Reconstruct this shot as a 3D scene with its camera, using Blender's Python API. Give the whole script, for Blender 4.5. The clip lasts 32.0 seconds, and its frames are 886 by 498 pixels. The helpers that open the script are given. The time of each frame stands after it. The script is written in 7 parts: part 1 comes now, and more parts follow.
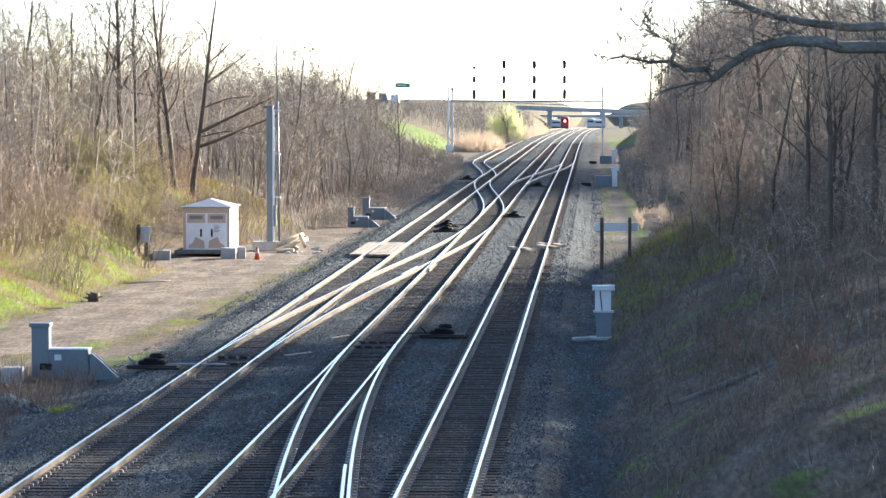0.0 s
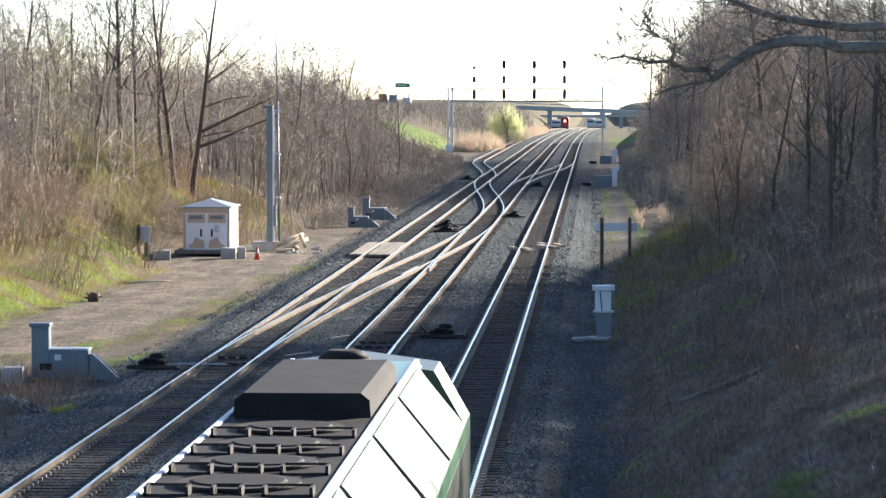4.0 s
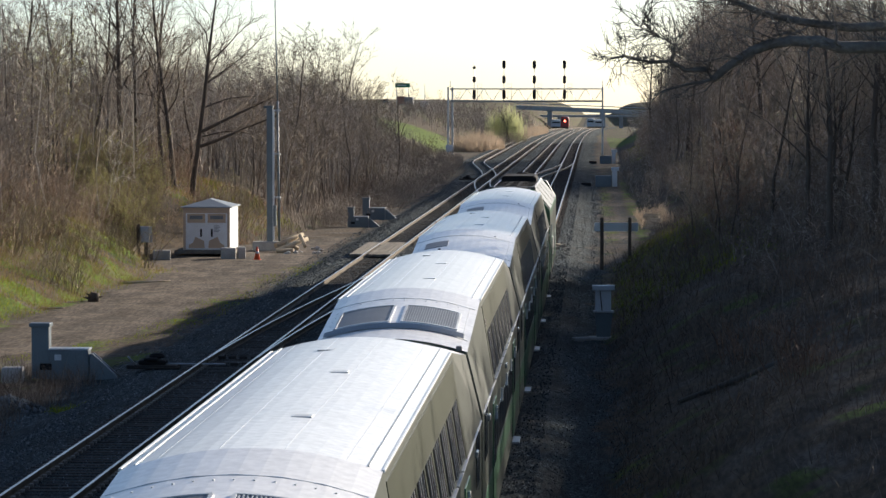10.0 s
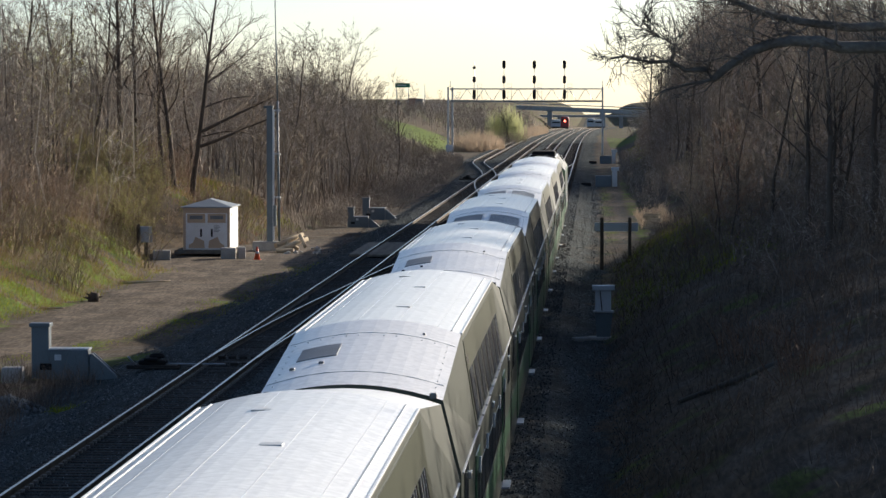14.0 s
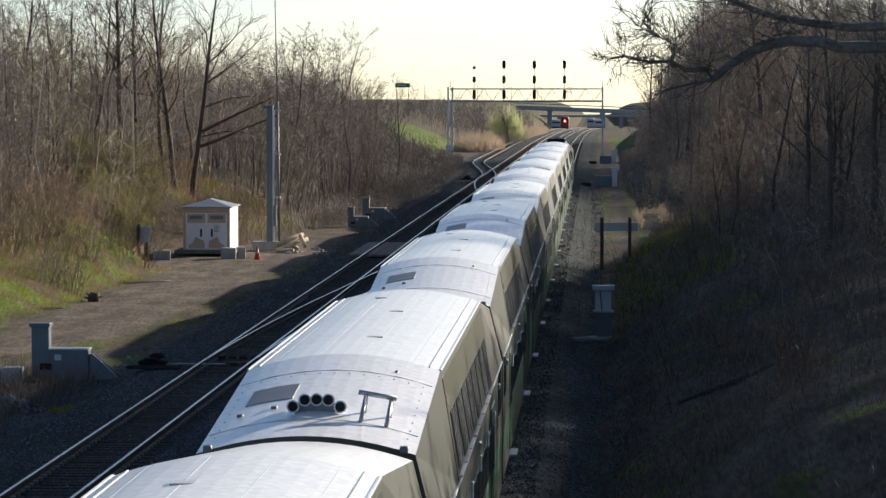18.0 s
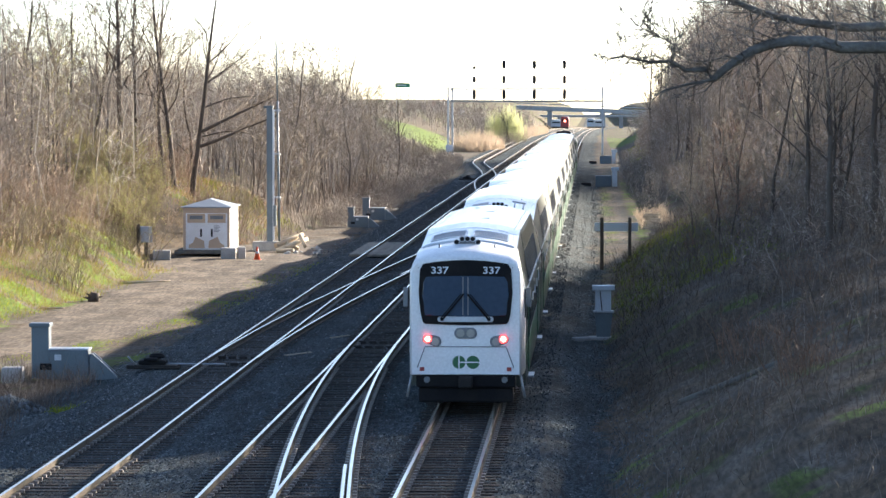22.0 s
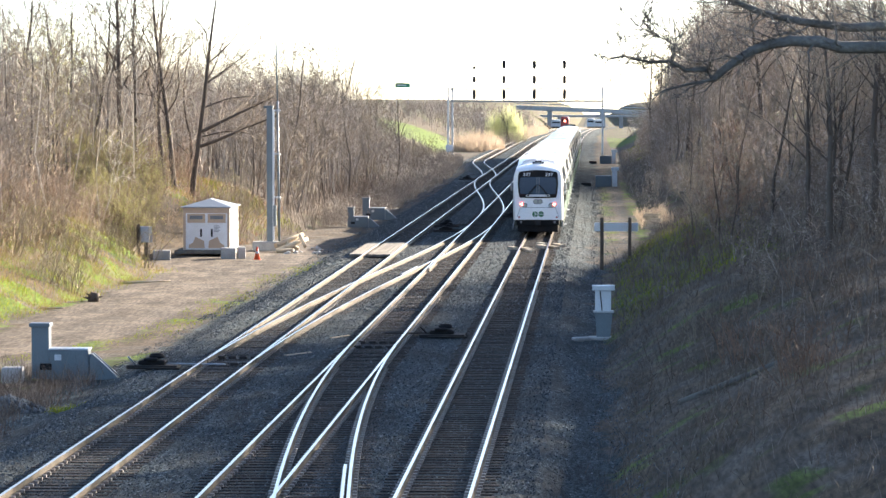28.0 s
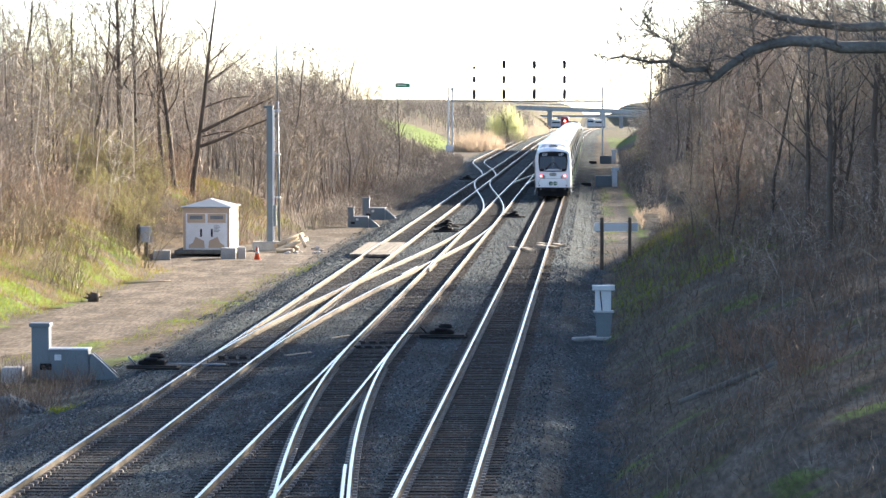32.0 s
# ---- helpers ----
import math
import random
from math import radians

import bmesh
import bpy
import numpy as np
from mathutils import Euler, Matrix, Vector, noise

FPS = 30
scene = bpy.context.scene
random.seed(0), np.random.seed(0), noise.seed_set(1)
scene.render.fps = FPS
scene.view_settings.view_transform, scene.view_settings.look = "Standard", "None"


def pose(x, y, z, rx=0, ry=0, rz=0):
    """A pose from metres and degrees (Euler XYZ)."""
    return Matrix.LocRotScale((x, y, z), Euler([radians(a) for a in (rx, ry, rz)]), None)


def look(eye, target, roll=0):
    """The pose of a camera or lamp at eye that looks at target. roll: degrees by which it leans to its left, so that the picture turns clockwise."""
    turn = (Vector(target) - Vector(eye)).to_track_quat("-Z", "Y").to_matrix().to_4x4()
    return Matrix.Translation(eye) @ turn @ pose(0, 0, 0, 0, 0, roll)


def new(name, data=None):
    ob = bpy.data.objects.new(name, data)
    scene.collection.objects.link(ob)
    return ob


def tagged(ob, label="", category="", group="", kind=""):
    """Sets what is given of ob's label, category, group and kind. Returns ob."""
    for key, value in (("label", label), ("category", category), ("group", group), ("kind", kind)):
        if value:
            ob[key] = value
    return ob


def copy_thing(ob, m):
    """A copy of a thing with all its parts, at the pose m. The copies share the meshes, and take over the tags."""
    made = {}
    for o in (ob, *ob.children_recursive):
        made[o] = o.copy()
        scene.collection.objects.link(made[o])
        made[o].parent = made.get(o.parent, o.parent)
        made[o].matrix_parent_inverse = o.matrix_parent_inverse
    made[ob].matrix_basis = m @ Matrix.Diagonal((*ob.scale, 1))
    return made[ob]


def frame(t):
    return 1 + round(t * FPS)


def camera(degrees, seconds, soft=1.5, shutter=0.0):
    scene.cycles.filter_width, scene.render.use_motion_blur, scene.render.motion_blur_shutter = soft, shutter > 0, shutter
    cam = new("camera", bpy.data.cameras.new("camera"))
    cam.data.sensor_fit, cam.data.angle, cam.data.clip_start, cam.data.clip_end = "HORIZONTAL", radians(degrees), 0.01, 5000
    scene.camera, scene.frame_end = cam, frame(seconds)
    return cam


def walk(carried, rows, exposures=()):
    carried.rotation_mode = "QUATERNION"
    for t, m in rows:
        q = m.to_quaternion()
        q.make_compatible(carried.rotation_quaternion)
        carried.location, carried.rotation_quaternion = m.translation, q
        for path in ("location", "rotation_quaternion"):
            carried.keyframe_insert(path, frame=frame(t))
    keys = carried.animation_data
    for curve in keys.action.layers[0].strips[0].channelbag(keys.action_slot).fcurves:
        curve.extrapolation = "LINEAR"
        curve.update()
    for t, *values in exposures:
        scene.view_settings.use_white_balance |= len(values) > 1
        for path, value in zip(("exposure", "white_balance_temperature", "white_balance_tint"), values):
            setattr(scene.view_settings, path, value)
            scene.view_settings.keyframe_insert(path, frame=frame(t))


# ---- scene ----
# camera: on a road bridge, 7.96 m above the rails, looking along the line
cam = camera(16.06, 32.0, soft=1.5)
CAM_Z = 7.955
CAM_TURN, CAM_DIP = math.atan(0.04766 * math.cos(math.atan(0.04676))), math.atan(0.04676)
CAM_AIM = Vector((-math.sin(CAM_TURN) * math.cos(CAM_DIP), math.cos(CAM_TURN) * math.cos(CAM_DIP), -math.sin(CAM_DIP)))
CAM_EYE = Vector((0, 0, CAM_Z))
CAM_POSE = look(CAM_EYE, CAM_EYE + CAM_AIM * 100)
TINT = 10
WHITE = ((0, 6250), (4, 6250), (9, 6350), (13, 6450), (20, 6450), (25, 6480), (32, 6560))
EXPOSURES = [(t, e + 1.2, float(np.interp(t, *zip(*WHITE))), TINT) for t, e in ((0.0, 0.89), (3.0, 0.89), (4.0, 0.45), (5.5, -0.49), (8.0, -0.72), (9.5, -0.75), (12.0, -0.9), (20.0, -0.84), (20.6, -0.3), (21.0, 0.0), (22.0, 0.66), (23.5, 0.86), (25.0, 0.87), (32.0, 0.87))]
walk(cam, [(0.0, CAM_POSE), (32.0, CAM_POSE)], EXPOSURES)

# ---- world and sun: a low evening sun ahead of the camera, to the right of the line ----
SUN_AZ, SUN_EL = radians(40.8), radians(15.4)
world = bpy.data.worlds.new("evening_sky")
scene.world = world
world.use_nodes = True
wn = world.node_tree.nodes
sky = wn.new("ShaderNodeTexSky")
sky.sky_type = "NISHITA"
sky.sun_disc = False
sky.sun_elevation, sky.sun_rotation = SUN_EL, SUN_AZ
sky.air_density, sky.dust_density, sky.ozone_density = 0.6, 0.45, 1.0
wn["Background"].inputs["Strength"].default_value = 0.11
world.node_tree.links.new(sky.outputs[0], wn["Background"].inputs["Color"])
sun = new("sun", bpy.data.lights.new("sun", "SUN"))
sun.data.energy, sun.data.angle, sun.data.color = 7.6, radians(0.6), (1.0, 0.88, 0.73)
sun.matrix_world = look((0, 0, 0), (-math.sin(SUN_AZ) * math.cos(SUN_EL), -math.cos(SUN_AZ) * math.cos(SUN_EL), -math.sin(SUN_EL)))


# ---- materials ----
def nodes_of(name):
    m = bpy.data.materials.new(name)
    m.use_nodes = True
    nt = m.node_tree
    return m, nt, nt.nodes["Principled BSDF"]


def mixed(nt, fac, a, b):
    n = nt.nodes.new("ShaderNodeMix")
    n.data_type = "RGBA"
    for sock, v in ((n.inputs["Factor"], fac), (n.inputs["A"], a), (n.inputs["B"], b)):
        if isinstance(v, (int, float)):
            sock.default_value = v
        elif isinstance(v, tuple):
            sock.default_value = (*v, 1)
        else:
            nt.links.new(v, sock)
    return n.outputs["Result"]


def grain(nt, scale, lo=0.35, hi=0.65, detail=4.0, stretch=(1, 1, 1), coords="Object"):
    tc = nt.nodes.new("ShaderNodeTexCoord")
    mp = nt.nodes.new("ShaderNodeMapping")
    mp.inputs["Scale"].default_value = stretch
    nz = nt.nodes.new("ShaderNodeTexNoise")
    nz.inputs["Scale"].default_value, nz.inputs["Detail"].default_value = scale, detail
    rp = nt.nodes.new("ShaderNodeMapRange")
    rp.inputs["From Min"].default_value, rp.inputs["From Max"].default_value = lo, hi
    nt.links.new(tc.outputs[coords], mp.inputs["Vector"])
    nt.links.new(mp.outputs[0], nz.inputs["Vector"])
    nt.links.new(nz.outputs["Fac"], rp.inputs["Value"])
    return rp.outputs[0]


def bumped(nt, bsdf, height, strength, distance=0.02):
    b = nt.nodes.new("ShaderNodeBump")
    b.inputs["Strength"].default_value, b.inputs["Distance"].default_value = strength, distance
    nt.links.new(height, b.inputs["Height"])
    nt.links.new(b.outputs[0], bsdf.inputs["Normal"])


def mat(name, base, dirt=None, rough=0.6, metal=0.0, big=0.8, fine=25.0, amount=0.6, bump=0.15, spread=0.0, stretch=(1, 1, 1), island=False, gloss=None):
    """base colour, worn by dirt in large patches and fine grain; spread: change from piece to piece."""
    m, nt, b = nodes_of(name)
    dirt = dirt or tuple(c * 0.6 for c in base)
    col = mixed(nt, grain(nt, big, 0.4, 0.7, stretch=stretch), base, tuple(base[i] * (1 - amount) + dirt[i] * amount for i in range(3)))
    g = grain(nt, fine, 0.3, 0.7, 3.0, stretch)
    fine_dark = mixed(nt, g, tuple(1 - 0.35 * amount for _ in range(3)), (1.0, 1.0, 1.0))
    mul = nt.nodes.new("ShaderNodeMix")
    mul.data_type, mul.blend_type = "RGBA", "MULTIPLY"
    mul.inputs["Factor"].default_value = 1.0
    nt.links.new(col, mul.inputs["A"])
    nt.links.new(fine_dark, mul.inputs["B"])
    out = mul.outputs["Result"]
    if spread:
        src = nt.nodes.new("ShaderNodeNewGeometry" if island else "ShaderNodeObjectInfo")
        hs = nt.nodes.new("ShaderNodeHueSaturation")
        mr = nt.nodes.new("ShaderNodeMapRange")
        mr.inputs["To Min"].default_value, mr.inputs["To Max"].default_value = 1 - spread, 1 + spread
        nt.links.new(src.outputs["Random Per Island" if island else "Random"], mr.inputs["Value"])
        nt.links.new(mr.outputs[0], hs.inputs["Value"])
        nt.links.new(out, hs.inputs["Color"])
        out = hs.outputs[0]
    nt.links.new(out, b.inputs["Base Color"])
    b.inputs["Roughness"].default_value, b.inputs["Metallic"].default_value = rough, metal
    if rough > 0.75:
        b.inputs["Specular IOR Level"].default_value = 0.12
    if gloss is not None:
        b.inputs["Specular IOR Level"].default_value = gloss
    if bump:
        bumped(nt, b, g, bump)
    return m


def blades(name, cols, rough=0.8, through_light=0.3):
    """Grass, twigs and leaves: each island takes its own colour off a ramp; some light passes through."""
    m, nt, b = nodes_of(name)
    geo = nt.nodes.new("ShaderNodeNewGeometry")
    ramp = nt.nodes.new("ShaderNodeValToRGB")
    el = ramp.color_ramp.elements
    while len(el) < len(cols):
        el.new(0.5)
    for i, c in enumerate(cols):
        el[i].position, el[i].color = i / (len(cols) - 1), (*c, 1)
    nt.links.new(geo.outputs["Random Per Island"], ramp.inputs[0])
    nt.links.new(ramp.outputs[0], b.inputs["Base Color"])
    b.inputs["Roughness"].default_value, b.inputs["Specular IOR Level"].default_value = rough, 0.08
    if through_light:
        tr = nt.nodes.new("ShaderNodeBsdfTranslucent")
        nt.links.new(ramp.outputs[0], tr.inputs["Color"])
        mx = nt.nodes.new("ShaderNodeMixShader")
        mx.inputs[0].default_value = through_light
        nt.links.new(b.outputs[0], mx.inputs[1])
        nt.links.new(tr.outputs[0], mx.inputs[2])
        nt.links.new(mx.outputs[0], nt.nodes["Material Output"].inputs["Surface"])
    return m


def glow(name, col, strength):
    m, nt, b = nodes_of(name)
    b.inputs["Base Color"].default_value = (*col, 1)
    b.inputs["Emission Color"].default_value = (*col, 1)
    b.inputs["Emission Strength"].default_value = strength
    return m


def ground_material():
    m, nt, b = nodes_of("ground_cover")
    at = nt.nodes.new("ShaderNodeAttribute")
    at.attribute_name = "cover"
    sep = nt.nodes.new("ShaderNodeSeparateColor")
    nt.links.new(at.outputs["Color"], sep.inputs[0])

    def edge(sock, n, width=0.25):
        add = nt.nodes.new("ShaderNodeMath")
        add.operation = "ADD"
        sub = nt.nodes.new("ShaderNodeMapRange")
        sub.inputs["To Min"].default_value, sub.inputs["To Max"].default_value = -width, width
        nt.links.new(n, sub.inputs["Value"])
        nt.links.new(sock, add.inputs[0])
        nt.links.new(sub.outputs[0], add.inputs[1])
        r = nt.nodes.new("ShaderNodeMapRange")
        r.inputs["From Min"].default_value, r.inputs["From Max"].default_value = 0.35, 0.65
        nt.links.new(add.outputs[0], r.inputs["Value"])
        return r.outputs[0]

    n_big, n_mid, n_fine, n_far = grain(nt, 0.35), grain(nt, 1.6), grain(nt, 14.0, 0.3, 0.7), grain(nt, 0.06)
    vor = nt.nodes.new("ShaderNodeTexVoronoi")
    vor.inputs["Scale"].default_value = 18.0
    tc = nt.nodes.new("ShaderNodeTexCoord")
    nt.links.new(tc.outputs["Object"], vor.inputs["Vector"])
    stone = nt.nodes.new("ShaderNodeValToRGB")
    el = stone.color_ramp.elements
    el[0].color, el[1].color = (0.009, 0.014, 0.016, 1), (0.27, 0.31, 0.32, 1)
    el.new(0.55).color = (0.033, 0.043, 0.046, 1)
    el.new(0.82).color = (0.09, 0.115, 0.122, 1)
    nt.links.new(vor.outputs["Color"], stone.inputs[0])
    ballast = mixed(nt, grain(nt, 1.6, 0.48, 0.95), stone.outputs[0], (0.026, 0.036, 0.041))
    ballast = mixed(nt, grain(nt, 0.25, 0.55, 0.95), ballast, (0.026, 0.034, 0.037))
    ballast = mixed(nt, grain(nt, 0.7, 0.45, 0.75, 5.0, (1.6, 0.35, 1)), ballast, mixed(nt, n_fine, (0.02, 0.024, 0.025), (0.055, 0.058, 0.058)))
    litter = mixed(nt, n_mid, (0.07, 0.05, 0.032), (0.145, 0.105, 0.066))
    litter = mixed(nt, n_fine, litter, (0.0465, 0.036, 0.026))
    green = mixed(nt, n_fine, (0.0465, 0.0806, 0.0093), (0.0992, 0.136, 0.0186))
    dirt = mixed(nt, n_big, (0.15, 0.117, 0.088), (0.10, 0.079, 0.06))
    dirt = mixed(nt, grain(nt, 0.5, 0.4, 0.7, 5.0, (0.9, 0.22, 1)), dirt, (0.20, 0.16, 0.125))
    dirt = mixed(nt, n_fine, dirt, (0.13, 0.104, 0.08))
    gravel = mixed(nt, stone.outputs[0], (0.085, 0.07, 0.056), (0.21, 0.18, 0.15))
    dirt = mixed(nt, grain(nt, 0.8, 0.35, 0.6), dirt, gravel)
    litter = mixed(nt, grain(nt, 0.45, 0.42, 0.62), litter, mixed(nt, n_fine, (0.05, 0.042, 0.035), (0.13, 0.11, 0.09)))
    col = mixed(nt, edge(sep.outputs[2], n_big, 0.45), litter, green)
    col = mixed(nt, edge(sep.outputs[1], n_mid, 0.3), col, dirt)
    col = mixed(nt, edge(sep.outputs[0], n_mid, 0.25), col, ballast)
    speck = nt.nodes.new("ShaderNodeMapRange")
    speck.inputs["To Min"].default_value, speck.inputs["To Max"].default_value = 0.66, 1.36
    nt.links.new(grain(nt, 9.0, 0.36, 0.64, 6.0, (1.0, 0.13, 1.0)), speck.inputs["Value"])
    patch = nt.nodes.new("ShaderNodeMapRange")
    patch.inputs["To Min"].default_value, patch.inputs["To Max"].default_value = 0.72, 1.25
    nt.links.new(grain(nt, 1.1, 0.36, 0.64, 5.0, (1.0, 0.15, 1.0)), patch.inputs["Value"])
    both = nt.nodes.new("ShaderNodeMath")
    both.operation = "MULTIPLY"
    nt.links.new(speck.outputs[0], both.inputs[0])
    nt.links.new(patch.outputs[0], both.inputs[1])
    tone = nt.nodes.new("ShaderNodeHueSaturation")
    nt.links.new(both.outputs[0], tone.inputs["Value"])
    nt.links.new(col, tone.inputs["Color"])
    nt.links.new(tone.outputs[0], b.inputs["Base Color"])
    b.inputs["Roughness"].default_value, b.inputs["Specular IOR Level"].default_value = 0.93, 0.09
    h = nt.nodes.new("ShaderNodeMath")
    h.operation = "MULTIPLY"
    nt.links.new(vor.outputs["Distance"], h.inputs[0])
    nt.links.new(sep.outputs[0], h.inputs[1])
    bumped(nt, b, h.outputs[0], 0.6, 0.05)
    return m


GROUND = ground_material()
RAIL_HEAD = mat("polished_rail_head", (0.62, 0.60, 0.57), (0.45, 0.40, 0.34), 0.28, 1.0, 0.7, 20, 0.5, 0.03)
RAIL_RUST = mat("rusty_rail_side", (0.15, 0.125, 0.095), (0.085, 0.066, 0.05), 0.8, 0.1, 1.5, 30, 0.8, 0.2)
TIE = mat("creosoted_timber", (0.062, 0.0515, 0.0446), (0.0372, 0.031, 0.0273), 0.85, 0.0, 2.0, 40, 0.8, 0.4, 0.35, (0.186, 2.48, 2.48))
SPIKE = mat("steel_fastening", (0.30, 0.28, 0.26), (0.18, 0.13, 0.1), 0.5, 0.7, 3, 40, 0.6, 0.1)
DARK_STEEL = mat("dark_oily_steel", (0.035, 0.034, 0.034), (0.07, 0.055, 0.045), 0.76, 0.2, 2, 30, 0.7, 0.15)
GALV = mat("galvanised_steel", (0.42, 0.45, 0.48), (0.30, 0.32, 0.34), 0.45, 0.55, 1.5, 30, 0.5, 0.06)
CASE_GREY = mat("grey_painted_case", (0.14, 0.18, 0.205), (0.10, 0.12, 0.135), 0.5, 0.1, 1.2, 25, 0.5, 0.05)
CASE_LIGHT = mat("pale_grey_painted_case", (0.62, 0.66, 0.70), (0.45, 0.46, 0.46), 0.5, 0.1, 1.2, 25, 0.5, 0.05)
BLACK = mat("black_paint", (0.014, 0.014, 0.016), (0.03, 0.027, 0.025), 0.76, 0.0, 2, 30, 0.6, 0.05)
CONCRETE = mat("weathered_concrete", (0.46, 0.45, 0.43), (0.30, 0.29, 0.27), 0.9, 0.0, 1.5, 35, 0.7, 0.3)
PLANK = mat("grey_weathered_plank", (0.26, 0.235, 0.195), (0.16, 0.14, 0.115), 0.85, 0.0, 1.2, 30, 0.7, 0.3, 0.15, (3, 0.4, 3))
LOG = mat("split_pale_wood", (0.55, 0.46, 0.34), (0.33, 0.26, 0.19), 0.85, 0.0, 2, 30, 0.7, 0.3, 0.2)
POST_WOOD = mat("dark_timber_post", (0.12, 0.095, 0.075), (0.07, 0.055, 0.045), 0.85, 0.0, 2, 30, 0.7, 0.3)
HUT_WHITE = mat("white_hut_paint", (0.86, 0.87, 0.88), (0.68, 0.66, 0.62), 0.5, 0.0, 1.2, 25, 0.5, 0.04)
HUT_TAN = mat("tan_hut_primer", (0.56, 0.42, 0.30), (0.44, 0.33, 0.24), 0.7, 0.0, 1.5, 25, 0.5, 0.05)
HUT_ROOF = mat("grey_sheet_roof", (0.27, 0.31, 0.35), (0.21, 0.235, 0.26), 0.55, 0.1, 1.5, 25, 0.5, 0.04)
ORANGE = mat("orange_plastic", (0.75, 0.12, 0.04), (0.5, 0.1, 0.05), 0.5, 0.0, 4, 30, 0.4, 0.03)
ROOF_WHITE = mat("white_coach_roof", (0.95, 0.945, 0.93), (0.85, 0.845, 0.82), 0.26, 0.0, 0.35, 9, 0.5, 0.0, 0.03)
# coach sides: shade and dark woods' reflection put into a near-black colour
BODY_SHADED = mat("shade_dark_coach_side", (0.085, 0.10, 0.085), (0.055, 0.065, 0.055), 0.3, 0.0, 0.6, 12, 0.5, 0.02, gloss=0.25)
NOSE_WHITE = mat("white_nose_shell", (0.88, 0.89, 0.90), (0.80, 0.80, 0.80), 0.3, 0.0, 0.8, 14, 0.4, 0.01)
# olive paint, with the side's shade darkened into it
OLIVE = mat("shaded_olive_coach_band", (0.04, 0.05, 0.027), (0.025, 0.032, 0.02), 0.3, 0.0, 0.8, 15, 0.5, 0.01, gloss=0.2)
COACH_GREEN = mat("green_coach_paint", (0.03, 0.14, 0.065), (0.025, 0.08, 0.045), 0.3, 0.0, 0.8, 15, 0.5, 0.02)
GLASS = mat("dark_tinted_glass", (0.010, 0.013, 0.016), (0.016, 0.02, 0.023), 0.12, 0.0, 1, 10, 0.3, 0.0, gloss=0.3)
# windscreen: reflected blue sky put into the base colour
SCREEN = mat("sky_coloured_windscreen", (0.04, 0.07, 0.115), (0.045, 0.075, 0.12), 0.1, 0.0, 1, 10, 0.3, 0.0)
GRILLE = mat("grey_vent_grille", (0.20, 0.215, 0.235), (0.13, 0.14, 0.15), 0.5, 0.3, 2, 30, 0.5, 0.05)
# hood panels: the shade that misses them is put into this dark colour
LOCO_PANEL = mat("shade_dark_locomotive_panel", (0.05, 0.06, 0.05), (0.035, 0.042, 0.035), 0.4, 0.1, 0.8, 15, 0.5, 0.03)
TAIL_RED = glow("red_tail_light", (1.0, 0.05, 0.05), 2.2)
TAIL_CORE = glow("tail_light_core", (1.0, 0.45, 0.30), 5.0)
LAMP_GLASS = mat("clear_lamp_glass", (0.45, 0.45, 0.42), (0.3, 0.3, 0.3), 0.15, 0.2, 3, 20, 0.3, 0.0)
LETTER = mat("pale_lettering", (0.7, 0.75, 0.8), None, 0.5, 0.0, 3, 20, 0.2, 0.0)
LOGO_GREEN = mat("green_logo_film", (0.02, 0.13, 0.05), None, 0.4, 0.0, 3, 20, 0.2, 0.0)
RED_PAINT = mat("red_locomotive_paint", (0.38, 0.05, 0.045), (0.25, 0.04, 0.035), 0.4, 0.0, 1, 15, 0.4, 0.02)
SIGN_GREEN = mat("green_road_sign", (0.02, 0.20, 0.10), None, 0.5, 0.0, 1, 10, 0.3, 0.0)
BOUGH = mat("smooth_grey_bark", (0.163, 0.16, 0.15), (0.0884, 0.0816, 0.0748), 0.85, 0.0, 3.0, 25, 0.8, 0.4)
BARK = mat("grey_brown_bark", (0.125, 0.102, 0.085), (0.066, 0.054, 0.046), 0.9, 0.0, 1.2, 18, 0.8, 0.5, 0.25, (2.04, 2.04, 0.408))
TWIG = mat("tan_twigs", (0.30, 0.245, 0.19), (0.19, 0.155, 0.12), 0.85, 0.0, 0.6, 10, 0.6, 0.0, 0.3)
PALE_TWIG = mat("pale_birch_twigs", (0.30, 0.25, 0.18), (0.20, 0.16, 0.12), 0.85, 0.0, 0.6, 10, 0.6, 0.0, 0.25)
RED_TWIG = mat("reddish_brush", (0.21, 0.135, 0.095), (0.14, 0.092, 0.07), 0.85, 0.0, 0.6, 10, 0.6, 0.0, 0.3)
DRY = blades("dry_grass_blades", [(0.16, 0.115, 0.06), (0.33, 0.245, 0.125), (0.24, 0.175, 0.09), (0.13, 0.095, 0.055)])
FRESH = blades("fresh_grass_blades", [(0.10, 0.15, 0.007), (0.20, 0.265, 0.012), (0.30, 0.31, 0.02), (0.13, 0.17, 0.009)])
BUD = blades("yellow_green_buds", [(0.30, 0.32, 0.09), (0.46, 0.46, 0.16), (0.36, 0.34, 0.14)], 0.7, 0.7)
THICKET = blades("bare_thicket_stems", [(0.125, 0.108, 0.094), (0.24, 0.205, 0.175), (0.155, 0.128, 0.11), (0.48, 0.43, 0.37), (0.08, 0.065, 0.056)], 0.8, 0.08)
RUDDY = blades("ruddy_bare_stems", [(0.13, 0.107, 0.092), (0.235, 0.192, 0.165), (0.16, 0.122, 0.104), (0.44, 0.385, 0.335), (0.07, 0.058, 0.052)], 0.8, 0.10)
